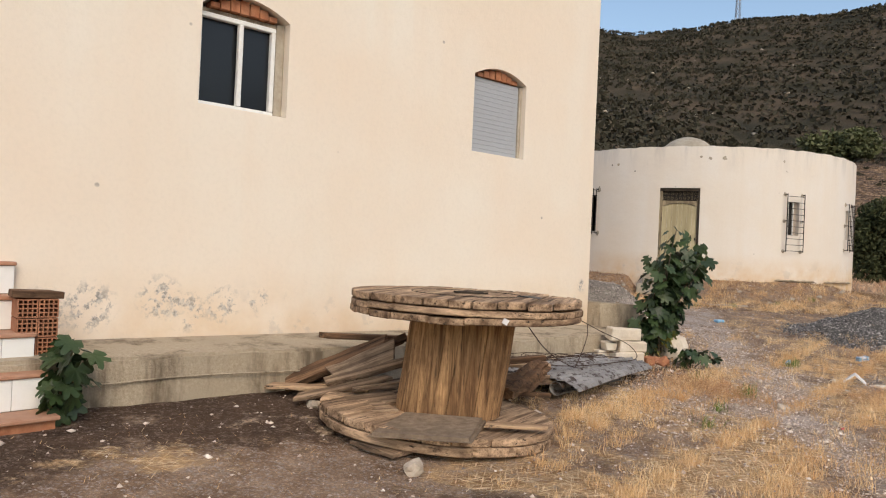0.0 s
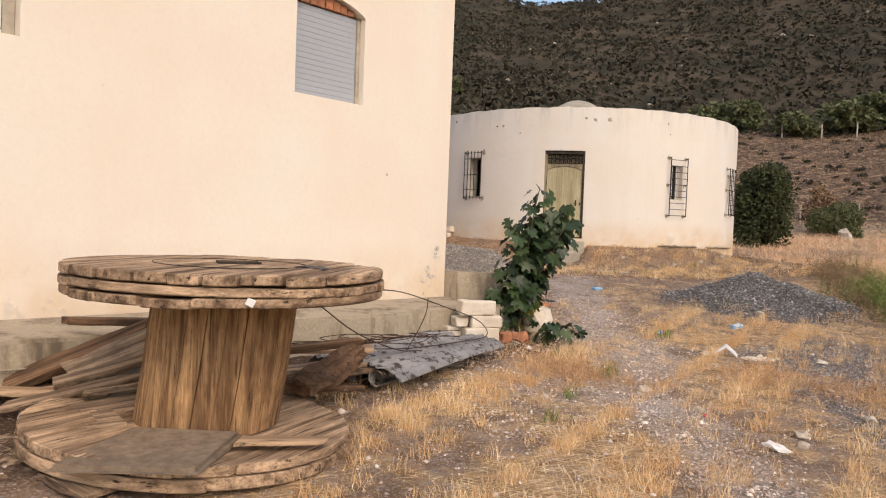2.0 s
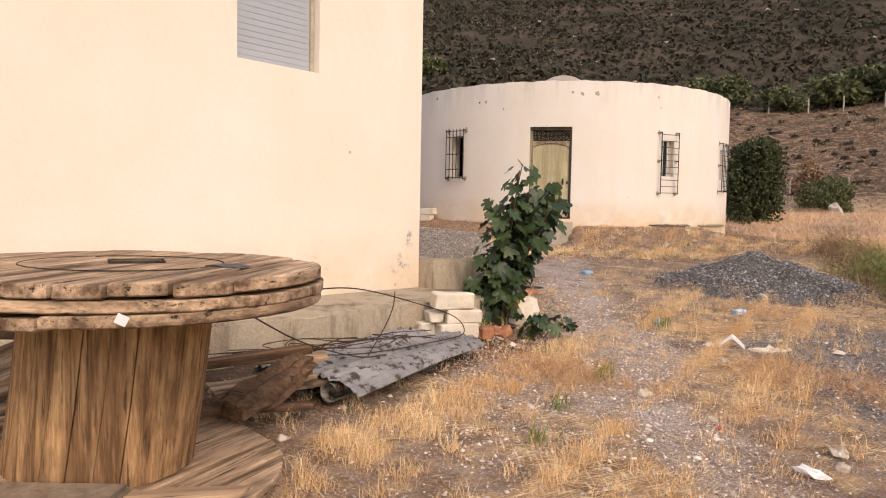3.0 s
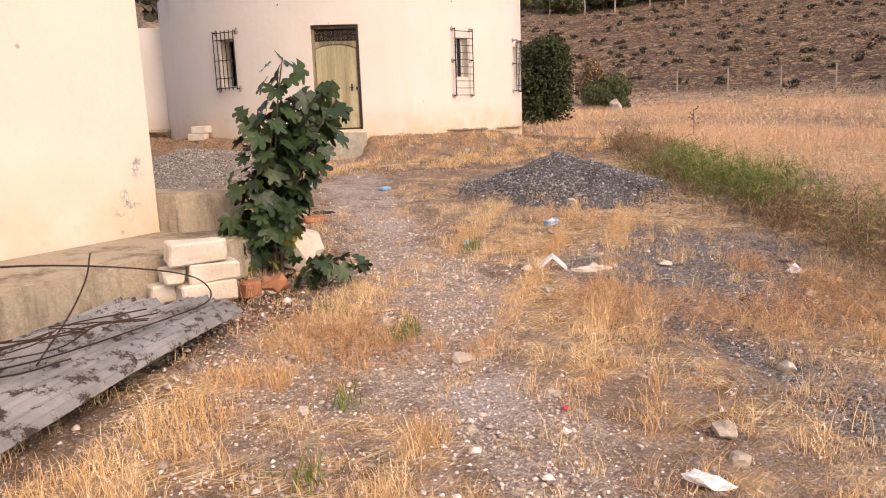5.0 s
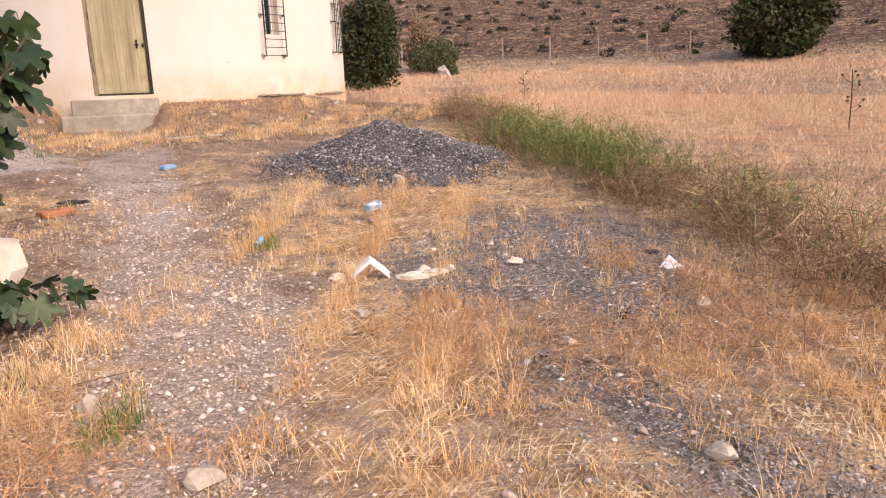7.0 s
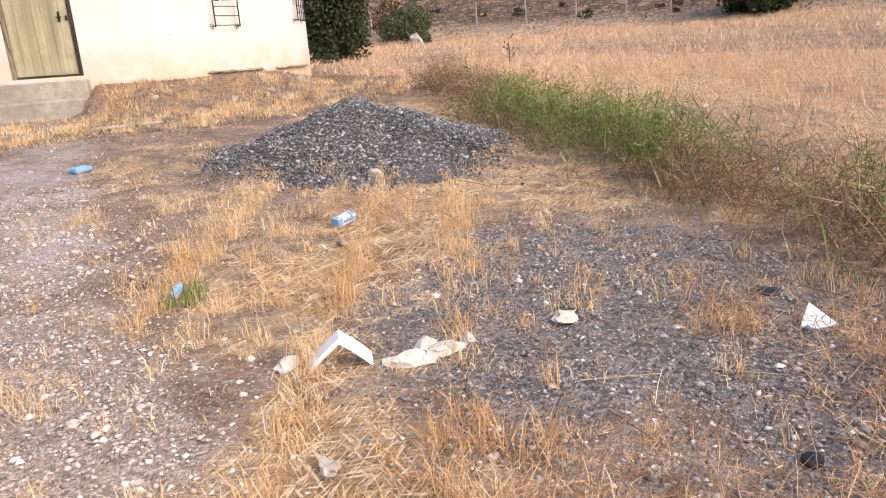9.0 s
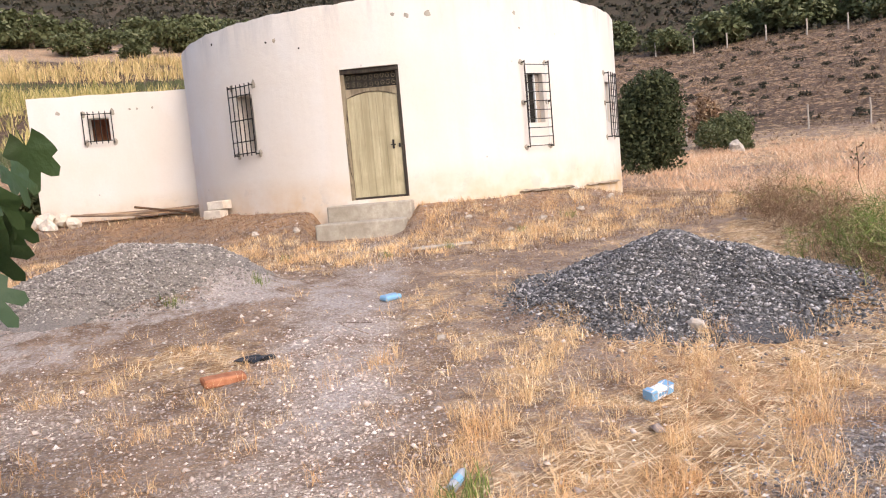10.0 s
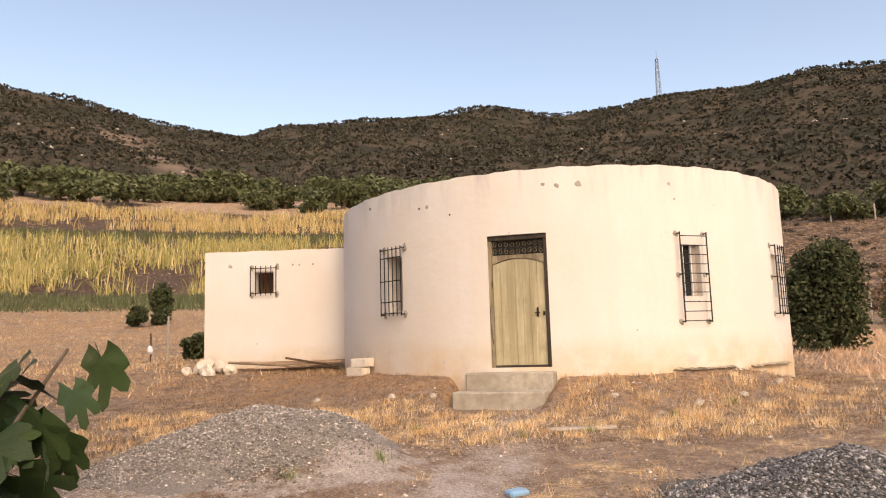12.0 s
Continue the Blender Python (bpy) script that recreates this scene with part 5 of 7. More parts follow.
plank("plank", (0.75, 24.1, zg(0.8, 24.1) + 0.34), (1.9, 24.4, zg(1.9, 24.4) + 0.10), 0.10, 0.05, "bark", "dark plank lying against the annex", 0, group="planks by the annex")
plank("plank", (5.6, 17.2, zg(5.6, 17.2) + 0.035), (6.5, 17.25, zg(6.5, 17.25) + 0.035), 0.20, 0.03, "post", "pale plank lying in the straw", 0)

# ---- the tiled stairs beside the house ----
stairs = thing("stairs", "tiled stairs with terracotta treads and white risers", "stairs", Matrix.Translation((-2.395, 4.645, 0)) @ Matrix(((-U.x, -N.x, 0, 0), (-U.y, -N.y, 0, 0), (0, 0, 1, 0), (0, 0, 0, 1))) @ pose(0, 0, 0, 0, 0, -6))
for i in range(5):
    z = 0.20 + 0.235 * i
    g0 = 0.26 * i
    part("core", boxm((0.02, g0 + 0.02, -0.1), (1.4, g0 + 0.28, z - 0.03)), "brick" if i == 0 else "step", stairs)
    part("tread", boxm((0.0, g0 - 0.015, z - 0.028), (1.42, g0 + 0.265, z), 0.006), "tread", stairs, "terracotta tread")
    if i:
        for k in range(7):
            part("tile", boxm((0.01 + 0.2 * k, g0 + 0.003, z - 0.233), (0.207 + 0.2 * k, g0 + 0.018, z - 0.03), 0.002), "tile", stairs)
stack = thing("hollow_bricks", "stack of red hollow clay bricks by the stairs", "bricks")
HM = HOUSE_M @ pose(-6.78, -0.55, 0.5)
for k in range(3):
    for j in range(2):
        bm = bmesh.new()
        x0, z0 = 0.13 * j - 0.13, 0.135 * k
        n = 4
        for a in range(n + 1):
            t = 0.12 * a / n
            box(bm, (x0 + t * 0.98, 0, z0), (x0 + t * 0.98 + 0.008, 0.25, z0 + 0.128))
            box(bm, (x0 + 0.001, 0.0015, z0 + t), (x0 + 0.125, 0.2485, z0 + t + 0.008))
        box(bm, (x0 + 0.002, 0.12, z0 + 0.002), (x0 + 0.12, 0.14, z0 + 0.12))
        bmesh.ops.transform(bm, matrix=HM, verts=bm.verts)
        part("brick", bm, "brick", stack)
plank("plank", HM @ Vector((-0.16, 0.1, 0.46)), HM @ Vector((0.13, 0.12, 0.45)), 0.2, 0.05, "bark", "dark timber offcut on the bricks", 0)

# ---- litter ----
def litter(name, x, y, size, mat, label, cat, turn=0, tilt=0, lift=0.0, bev=0.006):
    bm = bmesh.new()
    box(bm, (-size[0] / 2, -size[1] / 2, 0), (size[0] / 2, size[1] / 2, size[2]), bev, None, 0.004, rng)
    ob = part(name, bm, mat)
    ob.matrix_basis = pose(x, y, zg(x, y) + lift, tilt, 0, turn)
    return tagged(ob, label, cat)


cart = thing("carton", "crushed blue and white drink carton in the straw", "carton", pose(5.87, 10.95, zg(5.87, 10.95) + 0.02, 8, -6, 20) @ Matrix.Scale(0.75, 4))
part("body", boxm((-0.12, -0.04, 0), (0.12, 0.045, 0.075), 0.006, None, 0.006), "white_plastic", cart)
for x0, x1 in ((-0.121, -0.06), (0.045, 0.121)):
    part("print_band", boxm((x0, -0.0435, 0.004), (x1, 0.0485, 0.0785), 0.002), "blue_plastic", cart, "blue printed band")
for k in range(3):
    part("print_bar", boxm((-0.045 + 0.03 * k, -0.0475, 0.025), (-0.025 + 0.03 * k, -0.044, 0.05)), "blue_plastic", cart)
litter("wrapper", 4.83, 14.08, (0.20, 0.12, 0.05), "blue_plastic", "crumpled blue wrapper on the path", "wrapper", 30, 6, 0.0, 0.015)
cup = thing("bottle", "small crushed clear-blue plastic bottle in the straw", "bottle", pose(4.55, 10.33, zg(4.55, 10.33) + 0.04, 14, 70, 60) @ Matrix.Scale(0.75, 4))
bm = bmesh.new()
rod(bm, (0, 0, -0.08), (0, 0, 0.06), 0.033, 12, 0.03)
part("body", bm, "shutter", cup)
bm = bmesh.new()
rod(bm, (0, 0, 0.06), (0, 0, 0.09), 0.03, 12, 0.012)
part("neck", bm, "shutter", cup)
bm = bmesh.new()
rod(bm, (0, 0, -0.03), (0, 0, 0.02), 0.0345, 12, 0.034)
part("label_band", bm, "blue_plastic", cup)
# bent piece of white moulding and its shards
bm = bmesh.new()
rows = []
for i in range(13):
    a = math.pi * (0.12 + 0.76 * i / 12)
    p = Vector((-0.13 * math.cos(a), 0, 0.125 * (1 - abs(math.cos(a))) ** 0.8 + 0.005))
    rows.append([bm.verts.new(p + o) for o in (Vector((0, -0.04, 0)), Vector((0, 0.03, 0.01)), Vector((0, 0.03, -0.014)), Vector((0, -0.04, -0.024)))])
for p, q in zip(rows, rows[1:]):
    for k in range(4):
        bm.faces.new((p[k], q[k], q[(k + 1) % 4], p[(k + 1) % 4]))
bm.faces.new(rows[0])
bm.faces.new(rows[-1])
bmesh.ops.recalc_face_normals(bm, faces=bm.faces)
mo = part("moulding_piece", bm, "white_plastic")
mo.matrix_basis = pose(4.78, 9.02, zg(4.78, 9.02), 0, 0, -28)
tagged(mo, "bent white moulding piece standing in the straw", "moulding")
for i, (x, y, s_) in enumerate(((5.0, 8.86, 0.2), (5.16, 8.84, 0.18), (5.12, 8.93, 0.14), (4.62, 9.18, 0.16), (5.27, 8.85, 0.10))):
    ob = part("plaster_shard", lump((s_ * 0.9, s_ * 0.5, 0.045), x * 3 + i, 0.5), "stone_block")
    ob.matrix_basis = pose(x, y, zg(x, y) + 0.012, 6, 4, -20 + 23 * i)
    tagged(ob, "broken white plaster shard on the ground", "shard", "plaster shards")
bag = part("plastic_bag", lump((0.14, 0.06, 0.05), 6.6, 0.5), "white_plastic")
bag.matrix_basis = pose(3.46, 5.66, zg(3.46, 5.66) + 0.025, 0, 6, -35)
tagged(bag, "crumpled white plastic bag on the straw", "bag")
bag = part("plastic_bag", lump((0.24, 0.16, 0.04), 2.6, 0.6), "black_plastic")
bag.matrix_basis = pose(3.62, 12.68, zg(3.62, 12.68) + 0.015, 0, 0, 20)
tagged(bag, "flat black plastic scrap on the path", "bag")
bag = part("plastic_bag", lump((0.34, 0.2, 0.09), 5.1, 0.5), "white_plastic")
bag.matrix_basis = pose(1.0, 16.7, zg(1.0, 16.7) + 0.03, 0, 0, 20)
tagged(bag, "pale plastic scrap behind the gravel heap", "bag")
for x, y, s_ in ((5.42, 7.52, 0.075), (6.56, 8.3, 0.12)):
    ob = part("rubber_disc", lump((s_, s_ * 0.8, 0.03), x, 0.2), "black_plastic")
    ob.matrix_basis = pose(x, y, zg(x, y) + 0.012)
    tagged(ob, "flat black rubber scrap on the gravel", "scrap")
bm = bmesh.new()
tri = [(-0.07, 0.03), (0.08, 0.04), (0.01, -0.09), (-0.05, -0.03)]
lo_, hi_ = [bm.verts.new((x, y, 0.01 + 0.2 * x)) for x, y in tri], [bm.verts.new((x, y, 0.016 + 0.2 * x)) for x, y in tri]
for k in range(4):
    bm.faces.new((lo_[k], lo_[(k + 1) % 4], hi_[(k + 1) % 4], hi_[k]))
bm.faces.new(lo_[::-1])
bm.faces.new(hi_)
bmesh.ops.recalc_face_normals(bm, faces=bm.faces)
ob = part("plastic_scrap", bm, "white_plastic")
ob.matrix_basis = pose(6.36, 8.0, zg(6.36, 8.0) + 0.015, 12, -8, 15)
tagged(ob, "torn pale plastic scrap on the gravel", "scrap")
ob = part("plaster_shard", lump((0.13, 0.09, 0.035), 8.3, 0.5), "stone_block")
ob.matrix_basis = pose(5.72, 8.74, zg(5.72, 8.74) + 0.015, 5, 0, 30)
tagged(ob, "small pale plaster chip on the gravel", "shard", "plaster shards")
litter("plastic_scrap", 3.37, 6.44, (0.03, 0.025, 0.02), "pink_plastic", "small red plastic scrap on the pale patch", "scrap", 10, 10)

# ---- leaves and plants ----
def leaf_mesh(name, mat, seed, size=0.185):
    """A lobed fig leaf with a short stalk, folded along its midrib. Tip towards +x."""
    r_ = random.Random(seed)
    lobes = ((-140, 0.42), (-112, 0.42), (-76, 0.70), (-55, 0.50), (-37, 0.88), (-19, 0.56), (0, 1.0), (19, 0.56), (37, 0.88), (55, 0.50), (76, 0.70), (112, 0.42), (140, 0.42))
    bm = bmesh.new()
    def fold(x, y):
        return 0.20 * abs(y) - 0.22 * x * x / size - 0.10 * y * y / size + 0.006 * math.sin(x * 60 + seed)
    c = bm.verts.new((0, 0, 0))
    ring, mid = [], []
    for i, (a, l) in enumerate(lobes):
        a = radians(a + r_.uniform(-4, 4))
        l = l * size * r_.uniform(0.9, 1.08)
        for da, k in ((-0.17, 0.88), (0.0, 1.0), (0.17, 0.88)) if l > 0.62 * size else ((0, 1.0),):
            x, y = l * k * math.cos(a + da), l * k * math.sin(a + da)
            ring.append(bm.verts.new((x, y, fold(x, y))))
            mid.append(bm.verts.new((x * 0.5, y * 0.5, fold(x * 0.5, y * 0.5))))
    for i in range(len(ring) - 1):
        bm.faces.new((c, mid[i], mid[i + 1]))
        bm.faces.new((mid[i], ring[i], ring[i + 1], mid[i + 1]))
    # stalk
    st = [bm.verts.new(p) for p in ((0, -0.003, 0), (0, 0.003, 0), (-0.06, 0.002, -0.012), (-0.06, -0.002, -0.012))]
    bm.faces.new(st)
    for f in bm.faces:
        f.smooth = True
    me = bpy.data.meshes.new(name)
    bm.to_mesh(me)
    bm.free()
    me.materials.append(M[mat])
    return me


LEAVES = [leaf_mesh("leaf", "leaf", k) for k in (1, 2, 3, 4)]
OLD = [leaf_mesh("leaf", "leaf_old", k) for k in (7, 8)]


def put_leaf(parent, p, out, size, r_, old=False):
    me = r_.choice(OLD if old else LEAVES)
    yaw = math.degrees(math.atan2(out.y, out.x))
    at = Matrix.Translation(p) @ pose(0, 0, 0, 0, 0, yaw) @ pose(0, 0, 0, r_.uniform(-38, 38), r_.uniform(10, 85), r_.uniform(-30, 30)) @ Matrix.Scale(size, 4)
    part_of("leaf", me, None, parent, at=at)


fig = thing("fig_plant", "bushy green fig sapling with large lobed leaves", "fig plant", pose(2.53, 9.60, 0.0))
r_ = random.Random(5)
stems = [((0, 0), (0.24, -0.02, 1.80), 1.0), ((0.05, 0.05), (0.42, 0.05, 1.55), 1.0), ((-0.06, 0.03), (0.02, 0.10, 1.42), 0.9), ((0.02, -0.06), (0.10, -0.16, 1.30), 0.9),
         ((-0.05, -0.04), (-0.10, -0.06, 0.95), 0.8), ((0.07, -0.03), (0.45, -0.12, 1.22), 0.9), ((0.0, 0.08), (0.24, 0.18, 1.2), 0.9), ((-0.08, 0.0), (-0.18, 0.0, 0.62), 0.8), ((0.03, 0.0), (0.62, -0.05, 1.48), 0.9), ((0.04, 0.04), (0.60, 0.14, 1.62), 0.8)]
for (bx, by), (tx, ty, tz), k in stems:
    pts = []
    for i in range(9):
        t = i / 8
        b = t ** 1.4
        pts.append(Vector((bx + (tx - bx) * b + 0.02 * math.sin(5 * t + bx * 30), by + (ty - by) * b + 0.02 * math.cos(4 * t + by * 40), 0.05 + (tz - 0.05) * t ** 0.9)))
    part("stem", tube(pts, lambda t: 0.014 * (1 - 0.65 * t), 6), "stem", fig)
    nl = int(26 * k + tz * 11)
    for i in range(nl):
        t = 0.16 + 0.84 * (i + r_.random()) / nl
        j = min(int(t * 8), 7)
        p = pts[j].lerp(pts[j + 1], t * 8 - j)
        a = i * 2.4 + r_.uniform(-0.5, 0.5)
        o = Vector((math.cos(a), math.sin(a), 0))
        reach = 0.06 + 0.09 * r_.random()
        put_leaf(fig, p + o * reach, o, r_.uniform(0.52, 0.9) * (0.8 if t < 0.3 else 1.0), r_, t < 0.35 and r_.random() < 0.22)

small = thing("fig_seedling", "low dark green fig seedling by the boulder", "plant", pose(2.86, 9.05, zg(2.86, 9.05)))
for i in range(26):
    a = r_.uniform(0, 6.28)
    o = Vector((math.cos(a), math.sin(a), 0))
    d_ = r_.uniform(0.03, 0.24)
    put_leaf(small, Vector((o.x * d_ * 1.3, o.y * d_, 0.06 + r_.uniform(0, 0.16))), o, r_.uniform(0.45, 0.75), r_)
    if i % 5 == 0:
        part("stem", tube([(0, 0, -0.02), (o.x * d_ * 0.6, o.y * d_ * 0.5, 0.08), (o.x * d_ * 1.2, o.y * d_, 0.14)], 0.006, 5), "stem", small)
vine = thing("fig_shoots", "green fig shoots growing beside the stairs", "plant", pose(-2.50, 4.78, 0.1))
for k in range(4):
    tx, ty, tz = ((0.02, 0.12, 0.55), (0.16, 0.0, 0.48), (-0.12, 0.2, 0.5), (0.05, -0.05, 0.3))[k]
    pts = [Vector((tx * t, ty * t, tz * t ** 0.8 - 0.05)) for t in (0, 0.25, 0.5, 0.75, 1)]
    part("stem", tube(pts, 0.008, 5), "stem", vine)
    for i in range(11):
        t = 0.2 + 0.8 * i / 10
        a = i * 2.4 + k
        o = Vector((math.cos(a), math.sin(a), 0))
        put_leaf(vine, Vector((tx * t, ty * t, tz * t ** 0.8)) + o * 0.07, o, r_.uniform(0.55, 0.85), r_)


def blades(x, y, per, h, w, lean, spread_, seed, tip=0.25, simple=False, low=0.0):
    """Loose blades of grass in tufts: arrays for soup()."""
    g = np.random.default_rng(seed)
    n = len(x) * per
    bx = np.repeat(x, per) + g.normal(0, 1, n) * np.repeat(np.broadcast_to(spread_, len(x)), per)
    by = np.repeat(y, per) + g.normal(0, 1, n) * np.repeat(np.broadcast_to(spread_, len(x)), per)
    bz = ground_z(bx, by) - 0.01
    hh = np.repeat(np.broadcast_to(h, len(x)), per) * g.uniform(0.5, 1.25, n)
    ww = np.repeat(np.broadcast_to(w, len(x)), per) * g.uniform(0.6, 1.4, n)
    a = g.uniform(0, 2 * np.pi, n)
    l = (low + (1 - low) * np.abs(g.normal(0, 1, n))) * lean * hh
    dx, dy = np.cos(a) * l, np.sin(a) * l
    f = g.uniform(0, 2 * np.pi, n)
    sx, sy = np.cos(f) * ww / 2, np.sin(f) * ww / 2
    top = np.sqrt(np.clip(hh * hh - l * l, (hh * 0.10) ** 2, None))
    if simple:
        v = np.stack([np.stack([bx - sx * 1.3, by - sy * 1.3, bz], -1), np.stack([bx + sx * 1.3, by + sy * 1.3, bz], -1), np.stack([bx + dx, by + dy, bz + top], -1)], 1)
        return v.reshape(-1, 3), np.arange(n * 3).reshape(-1, 3)
    v = np.empty((n, 6, 3))
    v[:, 0] = np.stack([bx - sx, by - sy, bz], -1)
    v[:, 1] = np.stack([bx + sx, by + sy, bz], -1)
    mx, my, mz = bx + dx * 0.35, by + dy * 0.35, bz + top * 0.62
    v[:, 2] = np.stack([mx + sx * 0.8, my + sy * 0.8, mz], -1)
    v[:, 3] = np.stack([mx - sx * 0.8, my - sy * 0.8, mz], -1)
    v[:, 4] = np.stack([bx + dx + sx * tip, by + dy + sy * tip, bz + top], -1)
    v[:, 5] = np.stack([bx + dx - sx * tip, by + dy - sy * tip, bz + top], -1)
    k = np.arange(n)[:, None] * 6
    f_ = np.concatenate([k + np.array([[0, 1, 2, 3]]), k + np.array([[3, 2, 4, 5]])], 1).reshape(-1, 4)
    return v.reshape(-1, 3), f_


def stuff(name, me, label, cat):
    return tagged(new(name, me), label, cat, kind="stuff")


def clear(x, y):
    """Where no house, drum or plinth stands."""
    d = (x - CORNER.x) * N.x + (y - CORNER.y) * N.y
    s = (x - CORNER.x) * U.x + (y - CORNER.y) * U.y
    ok = (np.hypot(x - RC.x, y - RC.y) > RR + 0.03) & ~((d < 0.9) & (s < 0.9)) & (np.hypot(x + 0.03, y - 5.6) > 0.92)
    ok &= ~((np.abs(x - 5.3) < 0.95) & (y > 18.9) & (y < 20.5)) & ~((x > -1.5) & (x < 3) & (y > 24.6) & (y < 29))
    return ok


g = np.random.default_rng(7)


def sample(n, x0, x1, y0, y1, prob):
    x, y = g.uniform(x0, x1, n), g.uniform(y0, y1, n)
    keep = (g.random(n) < prob(x, y)) & clear(x, y)
    return x[keep], y[keep]


def patchy(x, y, s, seed):
    return np.clip(0.5 + 0.75 * wob(x, y, s, seed), 0, 1)


def p_straw(x, y):
    z = zones(x, y)
    return np.clip(z[:, 1] * 1.7 * (0.15 + patchy(x, y, 1.9, 1.0)) + 0.04, 0, 1) * (heaps(x, y) < 0.07)


def clumped(x, y):
    """Tufts gather in clumps a hand or two wide."""
    return sstep(0.40, 0.75, 0.5 + 0.5 * wob(x, y, 5.5, 4.0) + 0.25 * wob(x, y, 1.9, 2.0))


def stalks(x, y, h, w, lean, seed, twigs=5, twig=0.35, droop=0.35):
    """Bent stalks with side twigs: arrays for soup()."""
    q = np.random.default_rng(seed)
    n = len(x)
    a = q.uniform(0, 2 * np.pi, n)
    hh = np.broadcast_to(h, n) * q.uniform(0.6, 1.25, n)
    l = np.abs(q.normal(0, 1, n)) * lean + 0.1
    out = np.stack([np.cos(a), np.sin(a), np.zeros(n)], -1)
    side = np.stack([-np.sin(a), np.cos(a), np.zeros(n)], -1)
    p0 = np.stack([x, y, ground_z(x, y) - 0.01], -1)
    bend = q.normal(0, 0.22, n)

    def at(t):
        t = np.broadcast_to(t, n)[:, None]
        up = np.array([0, 0, 1.0]) * (t - droop * t * t * np.clip(l, 0, 1.6)[:, None])
        return p0 + hh[:, None] * (up + out * l[:, None] * t ** 1.6 + side * bend[:, None] * np.sin(3.0 * t))
    quads = []
    wv = side * np.broadcast_to(w, n)[:, None] * q.uniform(0.6, 1.3, (n, 1))
    ts = (0.0, 0.4, 0.75, 1.0)
    for t0, t1 in zip(ts, ts[1:]):
        b, c = at(t0), at(t1)
        k0, k1 = 0.5 * (1 - 0.7 * t0), 0.5 * (1 - 0.7 * t1)
        quads.append(np.stack([b - wv * k0, b + wv * k0, c + wv * k1, c - wv * k1], 1))
    for k in range(twigs):
        b = at(q.uniform(0.25, 0.95, n))
        d = q.normal(0, 1, (n, 3)) * np.array([1, 1, 0.5]) + np.array([0, 0, 0.55])
        c = b + d / np.linalg.norm(d, axis=1)[:, None] * hh[:, None] * twig * q.uniform(0.4, 1.2, (n, 1))
        tw = np.cross(d, q.normal(0, 1, (n, 3)))
        tw *= (np.broadcast_to(w, n) / np.linalg.norm(tw, axis=1))[:, None] * 0.42
        quads.append(np.stack([b - tw, b + tw, c + tw * 0.4, c - tw * 0.4], 1))
    v = np.concatenate(quads).reshape(-1, 3)
    return v, np.arange(len(v)).reshape(-1, 4)


# short straw litter, then taller tufts; the far yard has fewer and broader ones
sx_, sy_ = sample(52000, 1.0, 6.6, 3.6, 12.5, lambda x, y: np.clip(p_straw(x, y) + 0.06, 0, 1))
v, f = blades(sx_, sy_, 12, 0.05, 0.0030, 2.2, 0.09, 1, 0.4, True, 0.45)
stuff("straw_litter", soup("straw_litter", v, f, "straw"), "flattened dry yellow straw over the yard", "straw")
sx_, sy_ = sample(46000, -3.0, 9.5, 1.0, 19.5, lambda x, y: np.clip(p_straw(x, y) + 0.05, 0, 1) * ~((x > 1.0) & (x < 6.6) & (y > 3.6) & (y < 12.5)))
v, f = blades(sx_, sy_, 9, 0.06, 0.0045, 2.0, 0.09, 21, 0.4, True, 0.35)
stuff("straw_litter", soup("straw_litter", v, f, "straw"), "flattened dry straw round the yard's edge", "straw")
tx_, ty_ = sample(30000, 0.6, 7.0, 3.2, 12.5, lambda x, y: p_straw(x, y) * clumped(x, y))
v, f = blades(tx_, ty_, 20, 0.035 + 0.12 * g.random(len(tx_)) ** 1.6, 0.0028, 0.75, 0.030, 2, 0.3, False, 0.25)
stuff("straw_tufts", soup("straw_tufts", v, f, "straw"), "dry golden grass tufts in the yard", "grass")
tx_, ty_ = sample(16000, -1.5, 9.5, 1.5, 19.5, lambda x, y: p_straw(x, y) * clumped(x, y) * (x > 0.2) * ~((x > 0.6) & (x < 7.0) & (y > 3.2) & (y < 12.5)))
v, f = blades(tx_, ty_, 14, 0.04 + 0.13 * g.random(len(tx_)) ** 1.6, 0.0048, 0.8, 0.04, 22, 0.3, True, 0.25)
stuff("straw_tufts", soup("straw_tufts", v, f, "straw"), "dry golden grass tufts along the path", "grass")
# loose long stems and rusty dead plants between the tufts
lx_, ly_ = sample(5200, 0.8, 7.5, 3.4, 13, lambda x, y: 0.25 + 0.5 * p_straw(x, y))
v, f = stalks(lx_, ly_, 0.055 + 0.06 * g.random(len(lx_)), 0.0032, 1.6, 23, 3, 0.5, 0.55)
stuff("dead_stems", soup("dead_stems", v, f, "rust_weed"), "dead brown stems lying in the straw", "stems")
rust_at = ((5.5, 7.05, 0.28, 420), (6.05, 7.5, 0.16, 140), (4.55, 7.75, 0.22, 260), (4.9, 7.0, 0.25, 140), (6.15, 8.2, 0.12, 90), (6.3, 7.75, 0.15, 60), (2.55, 7.9, 0.25, 300), (2.8, 7.6, 0.2, 200), (6.2, 10.9, 0.3, 200))
rx_ = np.concatenate([g.normal(a_, r0, k) for a_, b_, r0, k in rust_at])
ry_ = np.concatenate([g.normal(b_, r0, k) for a_, b_, r0, k in rust_at])
v, f = stalks(rx_, ry_, 0.10 + 0.10 * g.random(len(rx_)), 0.0032, 0.9, 24, 7, 0.45)
stuff("rusty_weeds", soup("rusty_weeds", v, f, "rust_weed"), "rust-brown dead weeds on the gravel", "weeds")
